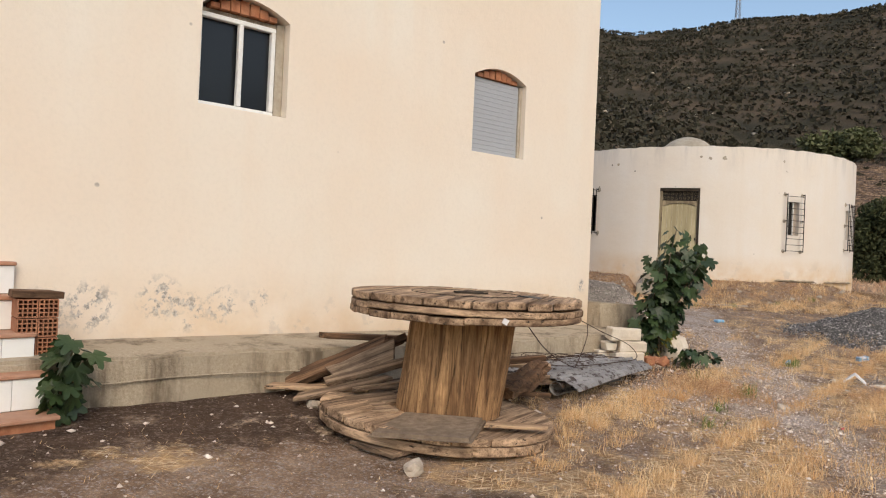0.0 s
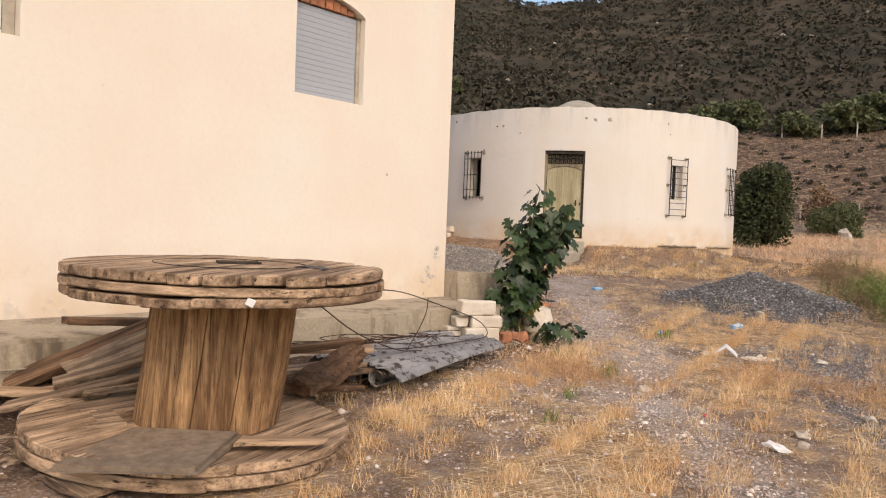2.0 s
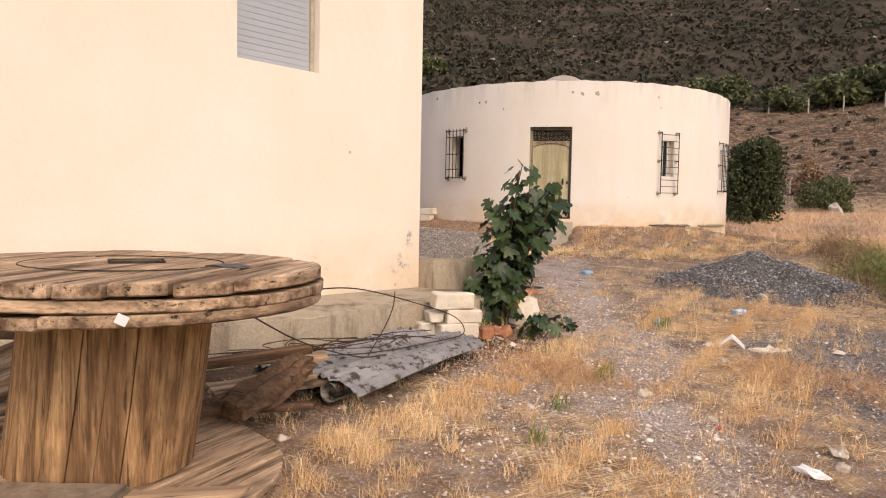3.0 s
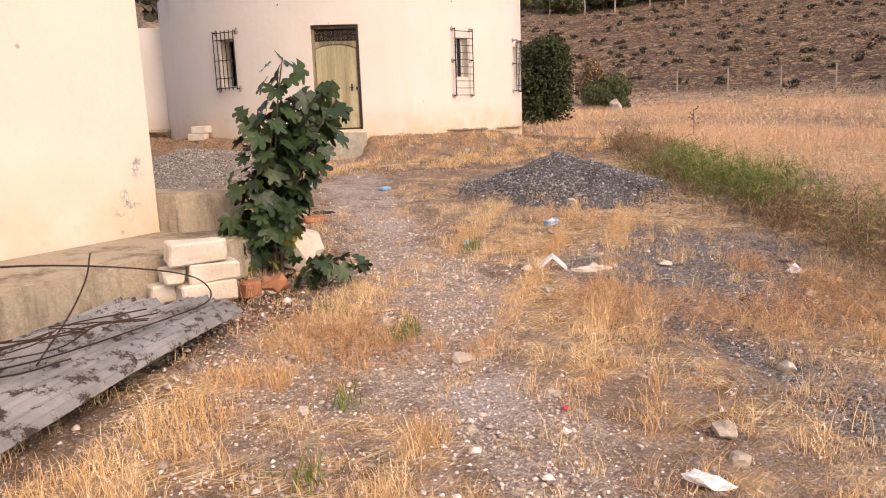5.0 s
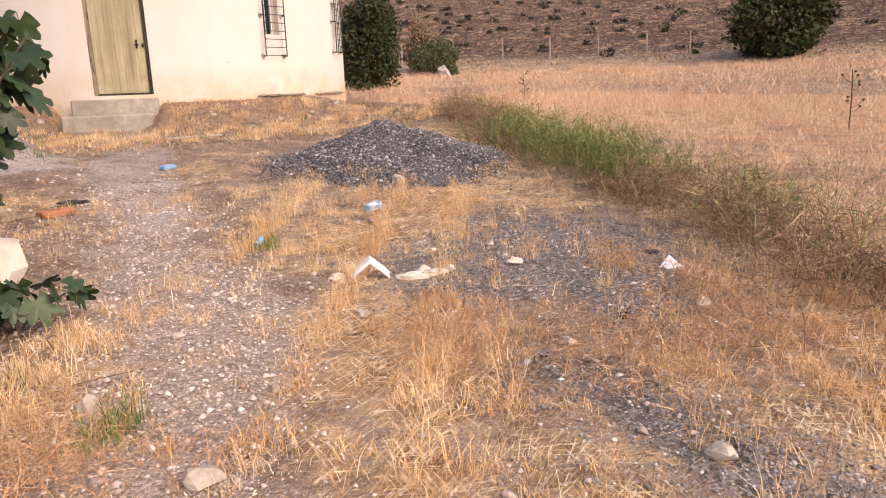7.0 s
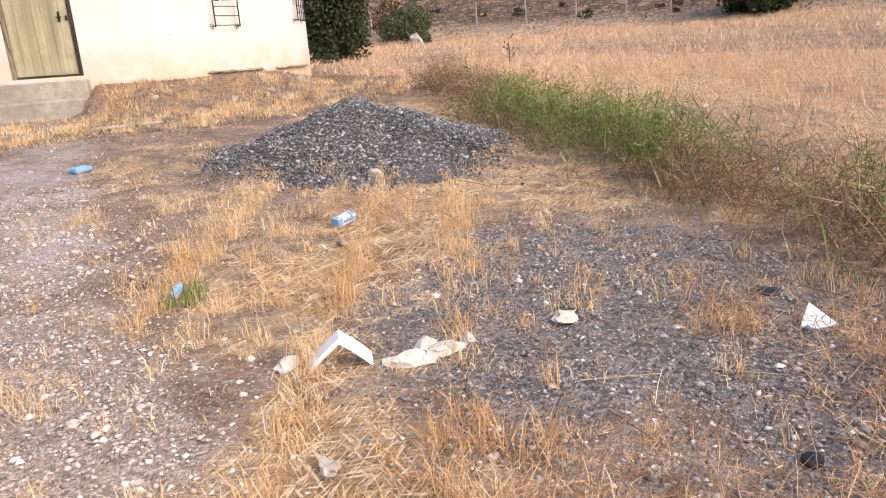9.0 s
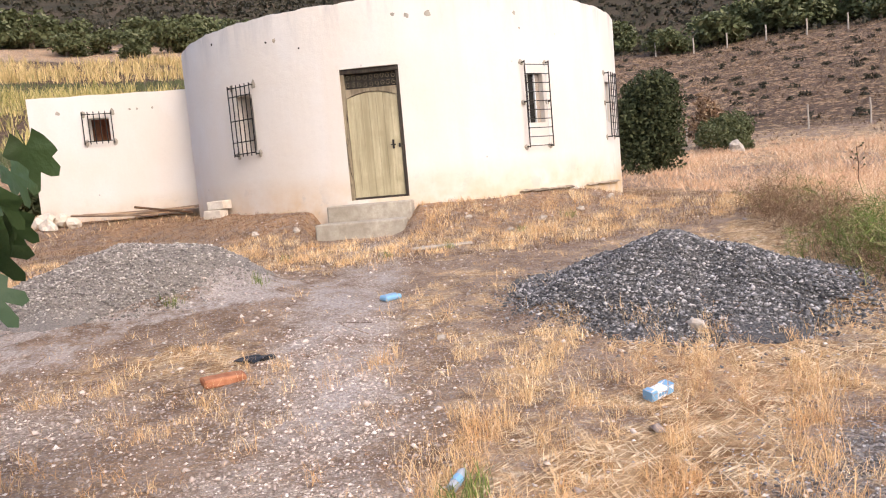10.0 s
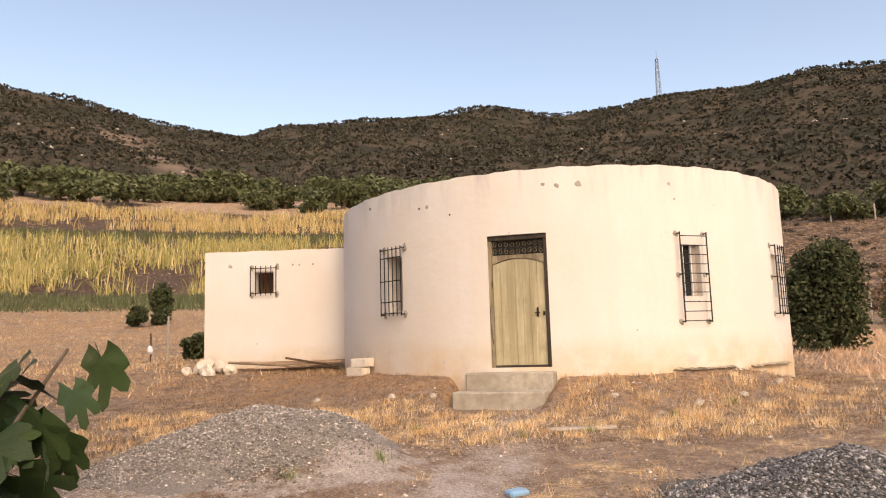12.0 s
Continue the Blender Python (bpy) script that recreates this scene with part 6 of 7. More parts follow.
# grass by the round house, on the bank
bx_, by_ = sample(15000, -1.5, 12.5, 16.2, 24.5, lambda x, y: 0.2 + 0.6 * patchy(x, y, 1.4, 6.0))
v, f = blades(bx_, by_, 9, 0.09, 0.007, 1.1, 0.08, 3, 0.3, True, 0.3)
stuff("bank_grass", soup("bank_grass", v, f, "brush"), "sparse brown dry weeds on the bank", "grass")
bx_, by_ = sample(5000, -1.0, 12.0, 16.4, 19.8, lambda x, y: clumped(x * 0.6, y * 0.6))
v, f = blades(bx_, by_, 12, 0.12, 0.008, 0.8, 0.06, 25, 0.3, True, 0.25)
stuff("bank_straw", soup("bank_straw", v, f, "straw"), "golden dry grass below the bank", "grass")


def edge_x(y):
    return 0.12 * np.sin(y * 2.3) + 0.10 * np.sin(y * 5.1 + 1) + np.interp(y, (3, 5, 7.2, 8, 8.6, 9.3, 10.3, 11.5, 12.5, 14, 17, 21), (5.1, 5.7, 6.5, 7.0, 7.3, 7.7, 8.05, 8.25, 8.45, 9.2, 10.8, 12.2))


# tall dry meadow, thinner with distance
def p_meadow(x, y):
    return sstep(0.5, 1.5, x - edge_x(y))


mx_, my_ = sample(9500, 6.5, 20, 4, 24, lambda x, y: p_meadow(x, y) * (0.25 + 0.75 * patchy(x, y, 1.1, 3.0)))
v, f = blades(mx_, my_, 14, 0.16 + 0.30 * patchy(mx_, my_, 0.8, 5.0) * g.random(len(mx_)), 0.006, 1.1, 0.09, 4, 0.25, True, 0.25)
stuff("meadow_grass", soup("meadow_grass", v, f, "meadow"), "tall dry reddish-gold meadow grass", "grass")
mx_, my_ = sample(9000, 7.0, 17, 5, 20, lambda x, y: p_meadow(x, y) * clumped(x * 0.5, y * 0.5))
v, f = stalks(mx_, my_, 0.30 + 0.18 * g.random(len(mx_)), 0.0045, 0.8, 26, 6, 0.3, 0.4)
stuff("meadow_stalks", soup("meadow_stalks", v, f, "meadow"), "bent pale seed stalks in the meadow", "grass")
mx_, my_ = sample(17000, 12, 52, 8, 52, lambda x, y: (np.hypot(x - 4, y - 7.5) < 47) & (np.hypot(x - 4, y - 7.5) > 14) & (x - edge_x(y) > 0.5))
rm = np.hypot(mx_ - 4, my_ - 7.5)
v, f = blades(mx_, my_, 8, 0.12 + 0.32 * patchy(mx_, my_, 0.5, 1.0), 0.005 + rm * 0.0005, 1.2, 0.22, 5, 0.3, True, 0.35)
stuff("far_meadow_grass", soup("far_meadow_grass", v, f, "meadow"), "dry meadow grass running to the fence", "grass")
# brown brush along the edge, green clumps in it
ex_, ey_ = sample(100000, 5.6, 12.5, 4.0, 17, lambda x, y: np.exp(-((x - edge_x(y) - 0.42) / 0.36) ** 2) * (0.10 + 0.9 * patchy(x, y, 2.0, 8.0)) * (1 - 0.7 * sstep(9.6, 10.4, y) * sstep(14, 13, y)))
v, f = stalks(ex_, ey_, (0.26 + 0.26 * g.random(len(ex_))) * (0.7 + 0.5 * patchy(ex_, ey_, 1.5, 2.0)), 0.0045, 0.75, 6, 6, 0.4, 0.5)
stuff("brush", soup("brush", v, f, "brush"), "tangled dry brown brush at the meadow edge", "brush")


def p_green(x, y):
    d = x - edge_x(y)
    return np.exp(-((d - 0.75) / 0.45) ** 2) * (1.0 * sstep(9.5, 10.2, y) * sstep(14.2, 13.0, y) + 0.6 * np.exp(-((y - 8.35) / 0.28) ** 2) + 0.06)


gx_, gy_ = sample(60000, 6.0, 13, 4, 18, lambda x, y: p_green(x, y) * (0.25 + 0.75 * patchy(x, y, 1.7, 7.0)))
v, f = stalks(gx_, gy_, 0.34 + 0.24 * g.random(len(gx_)), 0.0065, 0.45, 8, 8, 0.30, 0.3)
stuff("green_grass", soup("green_grass", v, f, "greengrass"), "clump of green weeds at the meadow edge", "grass")
wx_ = np.array([-2.15, -2.42, 3.06, 3.1, 2.98, 2.2, 2.5, -1.75, 2.75, 4.5, 4.62, 3.9, 1.45, 5.2, 6.1, 7.5, 2.8, 3.6, 8.6])
wy_ = np.array([5.72, 5.46, 7.75, 7.8, 7.7, 6.3, 6.9, 6.1, 8.35, 10.2, 10.25, 17.5, 17.0, 16.8, 17.0, 18.0, 14.4, 15.0, 18.6])
v, f = blades(wx_, wy_, 55, 0.12, 0.006, 0.8, 0.05, 9)
stuff("weeds", soup("weeds", v, f, "greengrass"), "small green weeds among the straw", "weeds")


def thistle(x, y, h, seed):
    r_ = random.Random(seed)
    t = thing("thistle", "tall dry thistle standing in the meadow", "thistle", pose(x, y, zg(x, y)), "thistles in the meadow")
    part("stem", tube([(0, 0, -0.05), (0.02, 0.01, h * 0.5), (-0.01, 0.02, h)], lambda k: 0.014 * (1 - 0.5 * k), 6), "bark", t)
    for k in range(9):
        z = h * r_.uniform(0.3, 0.98)
        a = r_.uniform(0, 6.283)
        l = h * r_.uniform(0.08, 0.2)
        tip = (l * math.cos(a), l * math.sin(a), z + l * 0.7)
        part("branch", tube([(0, 0, z), (tip[0] * 0.6, tip[1] * 0.6, z + l * 0.2), tip], 0.005, 5), "bark", t)
        head = part("head", lump((0.045, 0.045, 0.04), seed + k, 0.5, 1), "bush", t, "dark seed head")
        head.matrix_basis = pose(*tip)


for x_, y_, h_, k_ in ((14.5, 11.0, 0.95, 1), (15.0, 19.4, 0.7, 2)):
    thistle(x_, y_, h_, k_)


# ---- loose stones and gravel ----
def pebbles(x, y, size, seed, z=None, flat=0.65):
    """Many small angular stones (six corners, eight faces each)."""
    q = np.random.default_rng(seed)
    n = len(x)
    base = np.array([[1, 0, 0], [0, 1, 0], [-1, 0, 0], [0, -1, 0], [0, 0, 1], [0, 0, -1]], float)
    tri = np.array([[0, 1, 4], [1, 2, 4], [2, 3, 4], [3, 0, 4], [1, 0, 5], [2, 1, 5], [3, 2, 5], [0, 3, 5]])
    v = base[None] * q.uniform(0.6, 1.3, (n, 6, 1)) + q.normal(0, 0.18, (n, 6, 3))
    a = q.uniform(0, 2 * np.pi, n)
    c, s = np.cos(a)[:, None], np.sin(a)[:, None]
    v = np.stack([v[..., 0] * c - v[..., 1] * s, v[..., 0] * s + v[..., 1] * c, v[..., 2] * flat], -1) * (np.broadcast_to(size, n) / 2)[:, None, None]
    zz_ = ground_z(x, y) if z is None else z
    v = v + np.stack([x, y, zz_ + np.broadcast_to(size, n) * 0.12], -1)[:, None, :]
    return v.reshape(-1, 3), (np.arange(n)[:, None, None] * 6 + tri[None]).reshape(-1, 3)


def p_grit(x, y):
    z = zones(x, y)
    return np.clip(z[:, 0] * 0.55 + 0.10 - 0.25 * z[:, 1], 0.03, 1) * (1 - 0.8 * z[:, 5])


px_, py_ = sample(150000, 1.0, 5.6, 3.0, 13.5, p_grit)
v, f = pebbles(px_, py_, np.clip(g.lognormal(-4.35, 0.45, len(px_)), 0.007, 0.05), 1)
stuff("gravel", soup("gravel", v, f, "stones"), "loose pinkish-grey gravel along the path", "gravel")
px_, py_ = sample(60000, -3.5, 9, 1.0, 19, lambda x, y: (0.3 * zones(x, y)[:, 0] + 0.12) * ~((x > 1.0) & (x < 5.6) & (y > 3.0) & (y < 13.5)))
v, f = pebbles(px_, py_, np.clip(g.lognormal(-4.1, 0.45, len(px_)), 0.009, 0.06), 11)
stuff("gravel", soup("gravel", v, f, "stones"), "loose grey and pale gravel over the yard", "gravel")
px_, py_ = sample(80000, 3.9, 8.0, 5.0, 11.5, lambda x, y: zones(x, y)[:, 5] * 0.8)
v, f = pebbles(px_, py_, np.clip(g.lognormal(-4.5, 0.42, len(px_)), 0.006, 0.04), 12)
stuff("grey_chippings", soup("grey_chippings", v, f, "slate_chips"), "dark grey stone chippings beside the meadow", "gravel")
px_, py_ = sample(30000, -3, 10.5, 1.5, 20.5, lambda x, y: 0.04 + 0.7 * np.exp(-(((x - 2.2) / 0.7) ** 2 + ((y - 7.3) / 1.4) ** 2)) + 0.16 * zones(x, y)[:, 0] + 0.28 * (np.abs(np.hypot(x - RC.x, y - RC.y) - RR - 0.7) < 0.75))
v, f = pebbles(px_, py_, np.clip(g.lognormal(-3.55, 0.42, len(px_)), 0.018, 0.10), 2, None, 0.5)
stuff("scattered_stones", soup("scattered_stones", v, f, "stones"), "scattered pale stones and rubble bits", "stones")


def heap_thing(name, label, cx, cy, rad, mat, gmat, count, size, seed):
    n, m = 46, 96
    v = []
    for i in range(n):
        for j in range(m):
            a = 2 * math.pi * j / m
            rr = rad * i / (n - 1) * (1 + 0.10 * math.sin(3 * a + 1) + 0.05 * math.sin(8 * a + 2))
            v.append((cx + rr * math.cos(a), cy + rr * math.sin(a)))
    v = np.array(v)
    z = ground_z(v[:, 0], v[:, 1]) + 0.012 - 0.05 * sstep(0.86, 1.0, np.repeat(np.arange(n) / (n - 1), m))
    z = z + 0.012 * wob(v[:, 0], v[:, 1], 9.0, 4.0) + 0.018 * (1 + wob(v[:, 0], v[:, 1], 3.4, 1.0)) * sstep(1.0, 0.7, np.repeat(np.arange(n) / (n - 1), m))
    f = []
    for i in range(n - 1):
        for j in range(m):
            f.append((i * m + j, (i + 1) * m + j, (i + 1) * m + (j + 1) % m, i * m + (j + 1) % m))
    top = thing(name, label, "gravel heap", kind="stuff")
    part_of("bed", soup("bed", np.column_stack([v, z]), np.array(f), mat, True), None, top)
    q = np.random.default_rng(seed)
    a, rr = q.uniform(0, 2 * np.pi, count), rad * q.power(1.7, count)
    rr = rr * q.uniform(0.8, 1.1, count) * np.where(q.random(count) < 0.10, q.uniform(1.0, 1.5, count), 1.0)
    x, y = cx + rr * np.cos(a), cy + rr * np.sin(a)
    pv, pf = pebbles(x, y, np.clip(q.lognormal(math.log(size), 0.35, count), size * 0.5, size * 2.6), seed, ground_z(x, y) + 0.014 + 0.012 * wob(x, y, 9.0, 4.0) + 0.018 * (1 + wob(x, y, 3.4, 1.0)) * sstep(1.0, 0.7, rr / rad) - 0.02 * sstep(0.9, 1.0, rr / rad))
    part_of("loose_gravel", soup("loose_gravel", pv, pf, gmat), None, top)


heap_thing("gravel_heap", "heap of dark grey crushed stone in the yard", 7.3, 13.1, 1.6, "heap_dark", "gravel_dark", 34000, 0.022, 5)
heap_thing("sand_heap", "heap of grey sandy gravel by the landing", 2.0, 15.75, 1.7, "heap_pale", "gravel_pale", 22000, 0.022, 6)

# ---- bushes, trees, maize, posts and hills ----
def foliage(blobs, per, size, seed, shell=0.55):
    """A crown: small leaf clumps scattered through overlapping blobs (x, y, z, rx, ry, rz)."""
    q = np.random.default_rng(seed)
    vs = []
    for x, y, z, rx, ry, rz in blobs:
        d = q.normal(0, 1, (per, 3))
        d /= np.linalg.norm(d, axis=1)[:, None]
        rad = shell + (1.2 - shell) * q.random(per) ** 0.75
        c = np.array([x, y, z]) + d * rad[:, None] * np.array([rx, ry, rz])
        a = q.normal(0, 1, (per, 3))
        a /= np.linalg.norm(a, axis=1)[:, None]
        b = np.cross(a, q.normal(0, 1, (per, 3)))
        b /= np.linalg.norm(b, axis=1)[:, None]
        s = size * q.uniform(0.5, 1.3, (per, 1))
        vs.append(np.stack([c - a * s, c + b * s * 0.55, c + a * s, c - b * s * 0.55], 1))
    v = np.concatenate(vs).reshape(-1, 3)
    return v, np.arange(len(v)).reshape(-1, 4)


def bush(name, label, x, y, wx, wy, h, seed, mat="bush", size=0.10, per=420, n=16, cat="bush", group=""):
    r_ = random.Random(seed)
    z0 = zg(x, y)
    t = thing(name, label, cat, pose(x, y, z0), group)
    blobs = []
    for i in range(n):
        a, rr = r_.uniform(0, 6.283), math.sqrt(r_.random()) * 0.62
        zz_ = r_.uniform(0.10, 0.80)
        k = r_.uniform(0.26, 0.42)
        taper = 1.0 - 0.45 * max(0, zz_ - 0.5)
        blobs.append((math.cos(a) * rr * wx / 2 * taper, math.sin(a) * rr * wy / 2 * taper, zz_ * h, k * wx * 0.5 + 0.1, k * wy * 0.5 + 0.1, k * h * 0.55))
    v, f = foliage(blobs, per, size, seed)
    v[:, 2] = np.maximum(v[:, 2], 0.0)
    part_of("crown", soup("crown", v, f, mat), None, t)
    part("trunk", tube([(0, 0, -0.1), (0.05, 0.02, h * 0.3), (0.02, -0.03, h * 0.6)], lambda t: 0.05 * h / 2 * (1 - 0.6 * t), 6), "stem", t)
    return t


def far(az, r):
    a = radians(az)
    return HUB[0] + r * math.sin(a), HUB[1] + r * math.cos(a)


x, y = far(28.6, 27.0)
bush("bush", "tall dense dark green bush behind the round house", x, y, 3.0, 2.6, 3.75, 1, n=38, per=640, size=0.08)
x, y = far(34.2, 44)
bush("bush", "round green bush at the meadow's end", x, y, 3.4, 2.6, 2.3, 2, "olive", 0.10, 450, 18)
x, y = far(33.0, 47)
bush("bush", "sparse brownish bush at the meadow's end", x, y, 2.6, 2.2, 3.4, 3, "brush", 0.12, 160, 12)
x, y = far(60.6, 48)
bush("bush", "broad dark green bush beyond the meadow", x, y, 8.6, 5.0, 4.4, 4, n=30, per=620, size=0.16)
x, y = far(-20.5, 38)
bush("bush", "upright dark shrub before the maize", x, y, 1.1, 1.0, 2.0, 5, n=10, per=300)
x, y = far(-22.2, 37)
bush("bush", "small dark shrub before the maize", x, y, 0.9, 0.9, 1.1, 6, n=8, per=260)
x, y = far(-17.5, 24)
bush("bush", "low dark shrub beside the annex", x, y, 1.1, 1.0, 0.9, 7, n=8, per=260)
stone(*far(35.0, 42.5), 1.2, 0.8, 0.8, 5.5, "rock", "grey field rock under a bush")


def olive_mesh(seed):
    r_ = random.Random(seed)
    blobs = []
    for i in range(15):
        a, rr = r_.uniform(0, 6.283), math.sqrt(r_.random()) * 1.25
        k = r_.uniform(0.45, 0.8)
        blobs.append((math.cos(a) * rr, math.sin(a) * rr, r_.uniform(0.6, 2.3) - 0.15 * rr, k * 1.15, k * 1.15, k * 0.85))
    v, f = foliage(blobs, 130, 0.20, seed)
    return soup("crown", v, f, "olive")


OLIVES = [olive_mesh(k) for k in (1, 2, 3)]
bm = tube([(0, 0, -0.4), (0.05, 0, 0.6), (-0.08, 0.05, 1.3), (0.1, 0.1, 2.2)], lambda t: 0.22 * (1 - 0.7 * t), 7)
for e in ((0.7, 0.3, 2.0), (-0.6, 0.4, 1.9), (0.1, -0.7, 2.1)):
    b2 = tube([(0, 0, 0.7), (e[0] * 0.5, e[1] * 0.5, 1.3), e], lambda t: 0.10 * (1 - 0.6 * t), 5)
    me_ = bpy.data.meshes.new("limb")
    b2.to_mesh(me_)
    b2.free()
    bm.from_mesh(me_)
TRUNK = bpy.data.meshes.new("trunk")
bm.to_mesh(TRUNK)
bm.free()
TRUNK.materials.append(M["stem"])
r_ = random.Random(12)
spots = [(-34 + 2.05 * i + r_.uniform(-0.5, 0.5), 104 + r_.uniform(-4, 9), r_.uniform(0.75, 1.25)) for i in range(19)]
spots += [(-33 + 2.9 * i + r_.uniform(-1, 1), 118 + r_.uniform(-2, 4), r_.uniform(0.8, 1.2)) for i in range(13)]
spots += [(30.4, 114, 1.1), (33.8, 118, 1.5), (36.4, 124, 1.4), (38.2, 122, 1.5), (40.5, 126, 1.4), (42.5, 124, 1.3), (44.2, 118, 0.8), (47, 126, 1.4), (50, 128, 1.4), (53, 126, 1.2), (27.2, 126, 1.3), (25.0, 128, 1.5)]
for az_, r0, k in spots:
    x, y = far(az_, r0)
    t = thing("olive_tree", "grey-green olive tree on the slope", "tree", pose(x, y, zg(x, y), 0, 0, r_.uniform(0, 360)), "olive trees on the slopes")
    t.scale = (k * 1.75, k * 1.75, k * 1.5)
    part_of("trunk", TRUNK, None, t)
    part_of("crown", r_.choice(OLIVES), None, t)

# maize in two bands
def maize(n, a0, a1, r0, r1, h, seed):
    q = np.random.default_rng(seed)
    az_, rr = q.uniform(a0, a1, n), q.uniform(r0, r1, n)
    x, y = HUB[0] + rr * np.sin(np.radians(az_)), HUB[1] + rr * np.cos(np.radians(az_))
    keep = patchy(x, y, 0.12, 2.0) + q.random(n) > 1.0
    return blades(x[keep], y[keep], 7, h, 0.075, 0.62, 0.20, seed, 0.3)


v1, f1 = maize(5600, -48, -4, 53.5, 75, 1.2, 1)
v2, f2 = maize(3700, -48, -4, 82, 97, 1.1, 2)
stuff("maize", soup("maize", v1, f1, "corn_green"), "field of yellowing green maize on the slope", "maize")
stuff("maize", soup("maize", v2, f2, "corn"), "field of dry yellow maize on the slope", "maize")
q = np.random.default_rng(31)
az_, rr = q.uniform(-50, -3, 4200), np.where(q.random(4200) < 0.5, q.uniform(44, 53, 4200), q.uniform(75, 81, 4200))
x, y = HUB[0] + rr * np.sin(np.radians(az_)), HUB[1] + rr * np.cos(np.radians(az_))
v, f = blades(x, y, 7, 0.5, 0.06, 0.6, 0.3, 12, 0.3, True)
stuff("field_weeds", soup("field_weeds", v, f, "olive"), "green weeds along the foot of the maize", "weeds")
# dry weeds on the slopes
az_, rr = q.uniform(22, 68, 11000), 47 + 80 * q.random(11000) ** 0.8
x, y = HUB[0] + rr * np.sin(np.radians(az_)), HUB[1] + rr * np.cos(np.radians(az_))
v, f = blades(x, y, 6, 0.14 + 0.16 * q.random(11000), 0.03 + rr * 0.0007, 1.2, 0.5, 13, 0.3, True, 0.4)
stuff("slope_weeds", soup("slope_weeds", v, f, "slope_grass"), "dry brown weeds on the slope", "weeds")
az_, rr = q.uniform(-50, 6, 9000), 16 + 32 * q.random(9000)
x, y = HUB[0] + rr * np.sin(np.radians(az_)), HUB[1] + rr * np.cos(np.radians(az_))
ok = clear(x, y) & (y > 20)
v, f = blades(x[ok], y[ok], 8, 0.13, 0.016, 1.2, 0.25, 14, 0.3, True, 0.3)
stuff("dry_weeds", soup("dry_weeds", v, f, "straw"), "dry weeds on the red soil beyond the annex", "weeds")


def post(x, y, h, r0=0.05):
    bm = tube([(0, 0, -0.2), (0.02, 0, h * 0.5), (0.0, 0.02, h)], r0, 6)
    ob = part("fence_post", bm, "post")
    ob.matrix_basis = pose(x, y, zg(x, y), 0, 0, 0)
    tagged(ob, "pale thin wooden fence post", "post", "fence posts on the slope")


for a_ in (31.5, 35.6, 39.7, 43.5, 47.3, 51.0, 54.2, 58.2, 62):
    post(*far(a_, 51), 1.55, 0.055)
for a_ in (29.6, 32.3, 34.6, 37.2, 39.8, 42.3, 44.6, 47.3, 50, 53):
    post(*far(a_, 112), 2.2, 0.11)
post(*far(-19.8, 23.5), 1.35, 0.03)
bg = part("hung_bag", lump((0.16, 0.14, 0.26), 3.3, 0.2), "white_plastic")
x, y = far(-21.0, 23.4)
bg.matrix_basis = pose(x, y, zg(x, y) + 0.36)
tagged(bg, "white bag hanging on a dry stake", "bag")
st = tagged(part("stake", tube([(x, y + 0.02, zg(x, y) - 0.1), (x + 0.03, y, zg(x, y) + 0.4), (x, y + 0.02, zg(x, y) + 0.85)], 0.03, 6), "bark"), "dry dark stake in the red soil", "stake")

# low shrubs on the dry slope
q2 = np.random.default_rng(41)
az_, rr = q2.uniform(24, 68, 330), 50 + 72 * q2.random(330) ** 0.8
bl = []
for a_, r0 in zip(az_, rr):
    px, py = far(a_, r0)
    k = q2.uniform(0.2, 0.65)
    bl.append((px, py, zg(px, py) + k * 0.25, k * 1.0, k * 1.0, k * 0.6))
v, f = foliage(bl, 46, 0.15, 42, 0.2)
stuff("slope_shrubs", soup("slope_shrubs", v, f, "scrub"), "low dark shrubs dotted over the dry slope", "shrubs")
# twigs
q2 = random.Random(17)
bm = bmesh.new()
for i in range(90):
    px, py = q2.choice(((6.3, 8.0), (6.8, 9.0), (5.6, 7.0), (3.4, 8.6), (2.6, 12.4), (2.2, 13.2), (4.4, 12.6), (7.2, 10.6)))
    px, py = px + q2.gauss(0, 0.55), py + q2.gauss(0, 0.55)
    a_ = q2.uniform(0, 6.28)
    L = q2.uniform(0.08, 0.34)
    b_ = (px + L * math.cos(a_), py + L * math.sin(a_))
    rod(bm, (px, py, zg(px, py) + 0.008), (*b_, zg(*b_) + q2.uniform(0.005, 0.05)), 0.0028, 4, 0.0015)
me = bpy.data.meshes.new("twigs")
bm.to_mesh(me)
bm.free()
me.materials.append(M["brush"])
stuff("twigs", me, "thin dry twigs lying on the ground", "twigs")

# mast on the ridge
mx, my = far(18.5, 372)
mz = zg(mx, my) + 0.5
mast = thing("radio_mast", "thin lattice radio mast on the ridge", "mast", pose(mx, my, mz))
H = 20.0
legs = [(1.1, 1.1), (-1.1, 1.1), (-1.1, -1.1), (1.1, -1.1)]
for lx, ly in legs:
    bm = bmesh.new()
    rod(bm, (lx, ly, 0), (lx * 0.5, ly * 0.5, H), 0.13, 5)
    part("leg", bm, "mast", mast)
for i in range(8):
    z0, z1 = H * i / 8, H * (i + 1) / 8
    bm = bmesh.new()
    for k in range(4):
        a, b = legs[k], legs[(k + 1) % 4]
        s0, s1 = 1 - 0.5 * z0 / H, 1 - 0.5 * z1 / H
        rod(bm, (a[0] * s0, a[1] * s0, z0), (b[0] * s1, b[1] * s1, z1), 0.09, 4)
        rod(bm, (a[0] * s1, a[1] * s1, z1), (b[0] * s1, b[1] * s1, z1), 0.09, 4)
    part("bracing", bm, "mast", mast)
bm = bmesh.new()
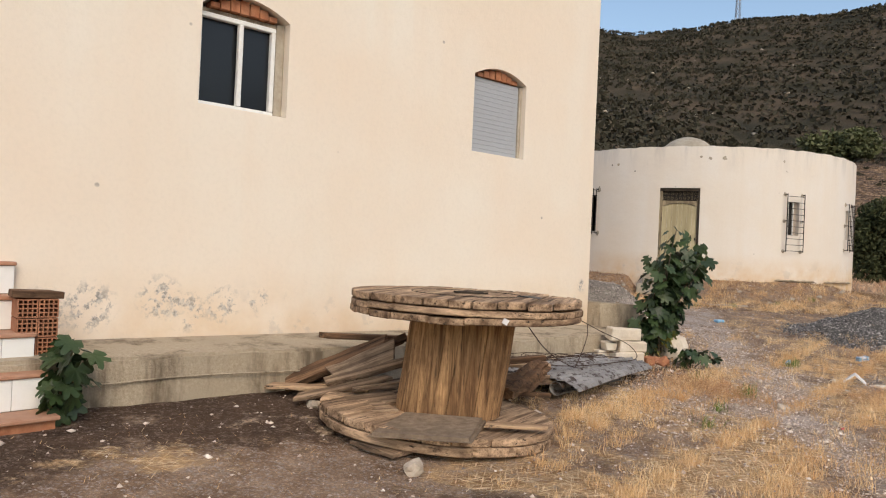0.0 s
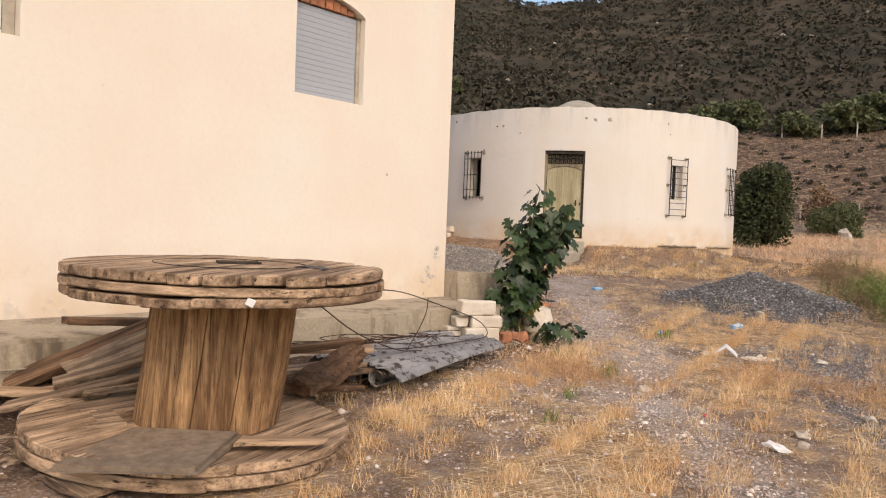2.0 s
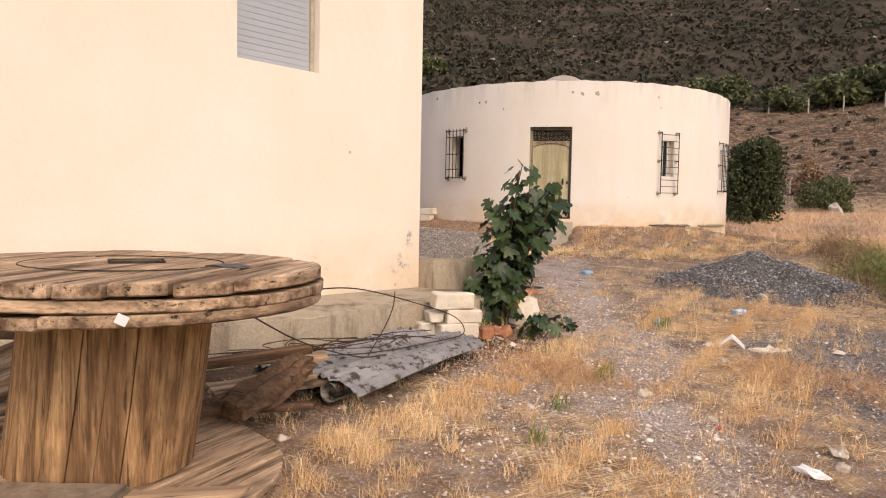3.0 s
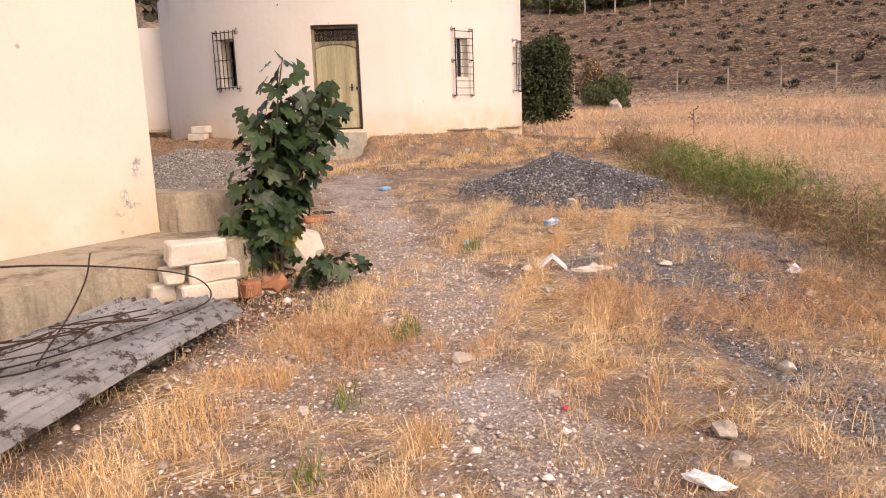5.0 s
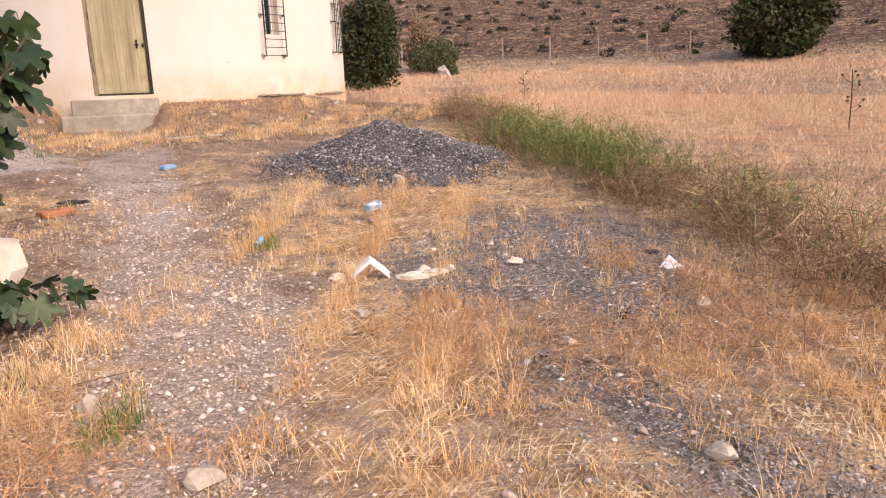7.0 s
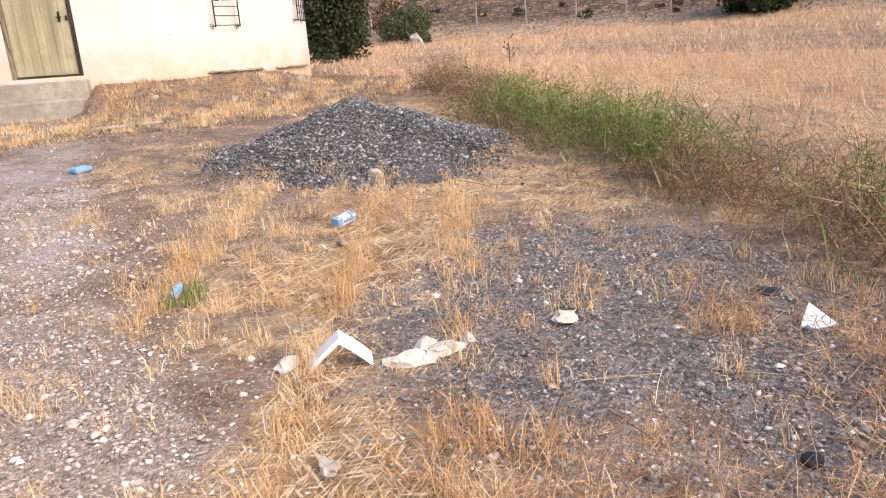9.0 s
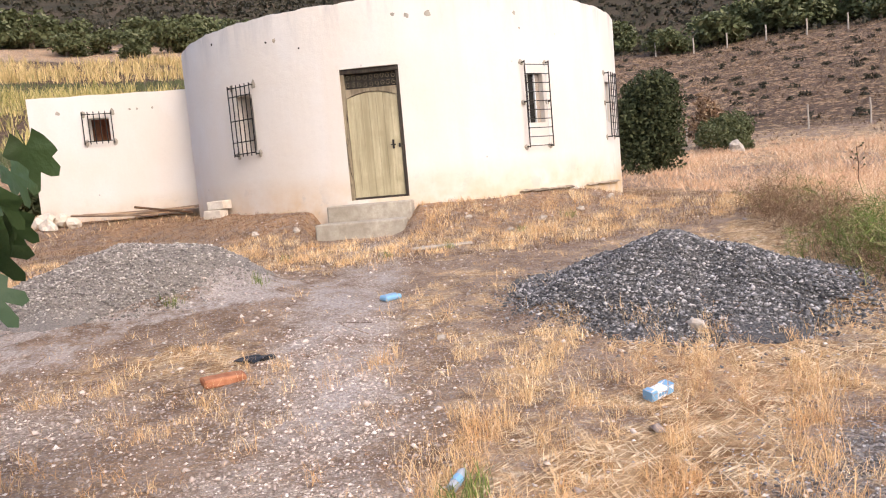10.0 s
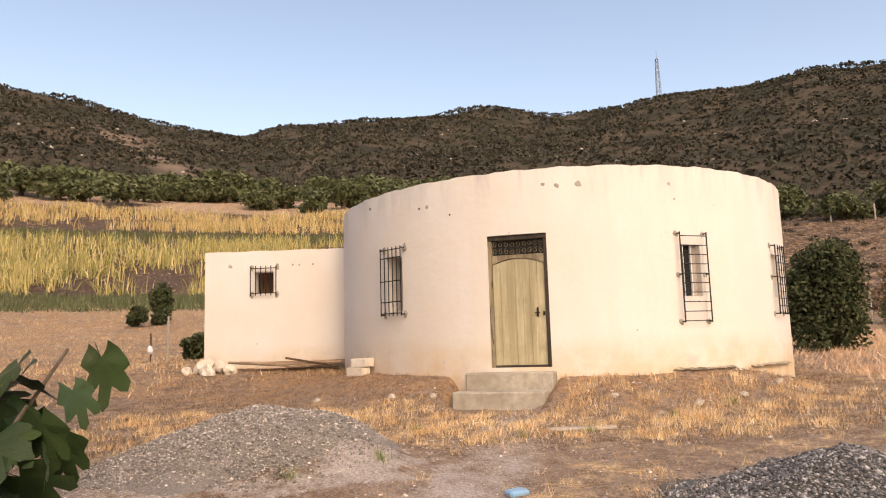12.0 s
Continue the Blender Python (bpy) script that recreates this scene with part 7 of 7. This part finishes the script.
rod(bm, (0, 0, H), (0, 0, H + 4), 0.15, 5)
part("antenna", bm, "mast", mast)

# scrub woods on the hills
q = np.random.default_rng(77)
n = 36000
az_ = q.uniform(-48, 58, n)
rr = np.sqrt(q.uniform(116 ** 2, 415 ** 2, n))
extra = q.random(n) < 0.05
az_ = np.where(extra, q.uniform(-2, 22, n), az_)
rr = np.where(extra, q.uniform(74, 118, n), rr)
x, y = HUB[0] + rr * np.sin(np.radians(az_)), HUB[1] + rr * np.cos(np.radians(az_))
bare = (wob(x, y, 0.035, 5.0) + 0.5 * wob(x, y, 0.11, 2.0)) > 0.62
keep = (~bare | (q.random(n) < 0.3)) & (zones(x, y)[:, 3] * q.random(n) < 0.16)
x, y, rr = x[keep], y[keep], rr[keep]
n = len(x)
sz = q.uniform(0.7, 1.7, n) * np.interp(rr, (116, 200, 400), (0.85, 0.9, 1.0)) * 0.8
per = 5
d = q.normal(0, 1, (n, per, 3))
d /= np.linalg.norm(d, axis=2)[..., None]
d[..., 2] = np.abs(d[..., 2]) * 0.95 + 0.05
c = np.stack([x, y, ground_z(x, y, False)], -1)[:, None, :] + d * sz[:, None, None] * np.array([1.0, 1.0, 0.85]) * q.uniform(0.55, 1.0, (n, per, 1))
a = q.normal(0, 1, (n, per, 3))
a /= np.linalg.norm(a, axis=2)[..., None]
b = np.cross(a, q.normal(0, 1, (n, per, 3)))
b /= np.linalg.norm(b, axis=2)[..., None]
s = (sz * 0.62)[:, None, None] * q.uniform(0.6, 1.25, (n, per, 1))
v = np.stack([c - a * s, c + b * s * 0.75, c + a * s, c - b * s * 0.75], 2).reshape(-1, 3)
stuff("hill_woods", soup("hill_woods", v, np.arange(len(v)).reshape(-1, 4), "scrub"), "dark scrub woods covering the hills", "woods")
rx_, ry_ = [], []
for i in range(110):
    a_, r0 = q.uniform(-36, 40), q.uniform(130, 330)
    px, py = far(a_, r0)
    rx_.append(px)
    ry_.append(py)
v, f = pebbles(np.array(rx_), np.array(ry_), q.uniform(0.6, 2.2, 110), 8)
stuff("hill_rocks", soup("hill_rocks", v, f, "rock"), "pale rock outcrops on the hills", "rocks")
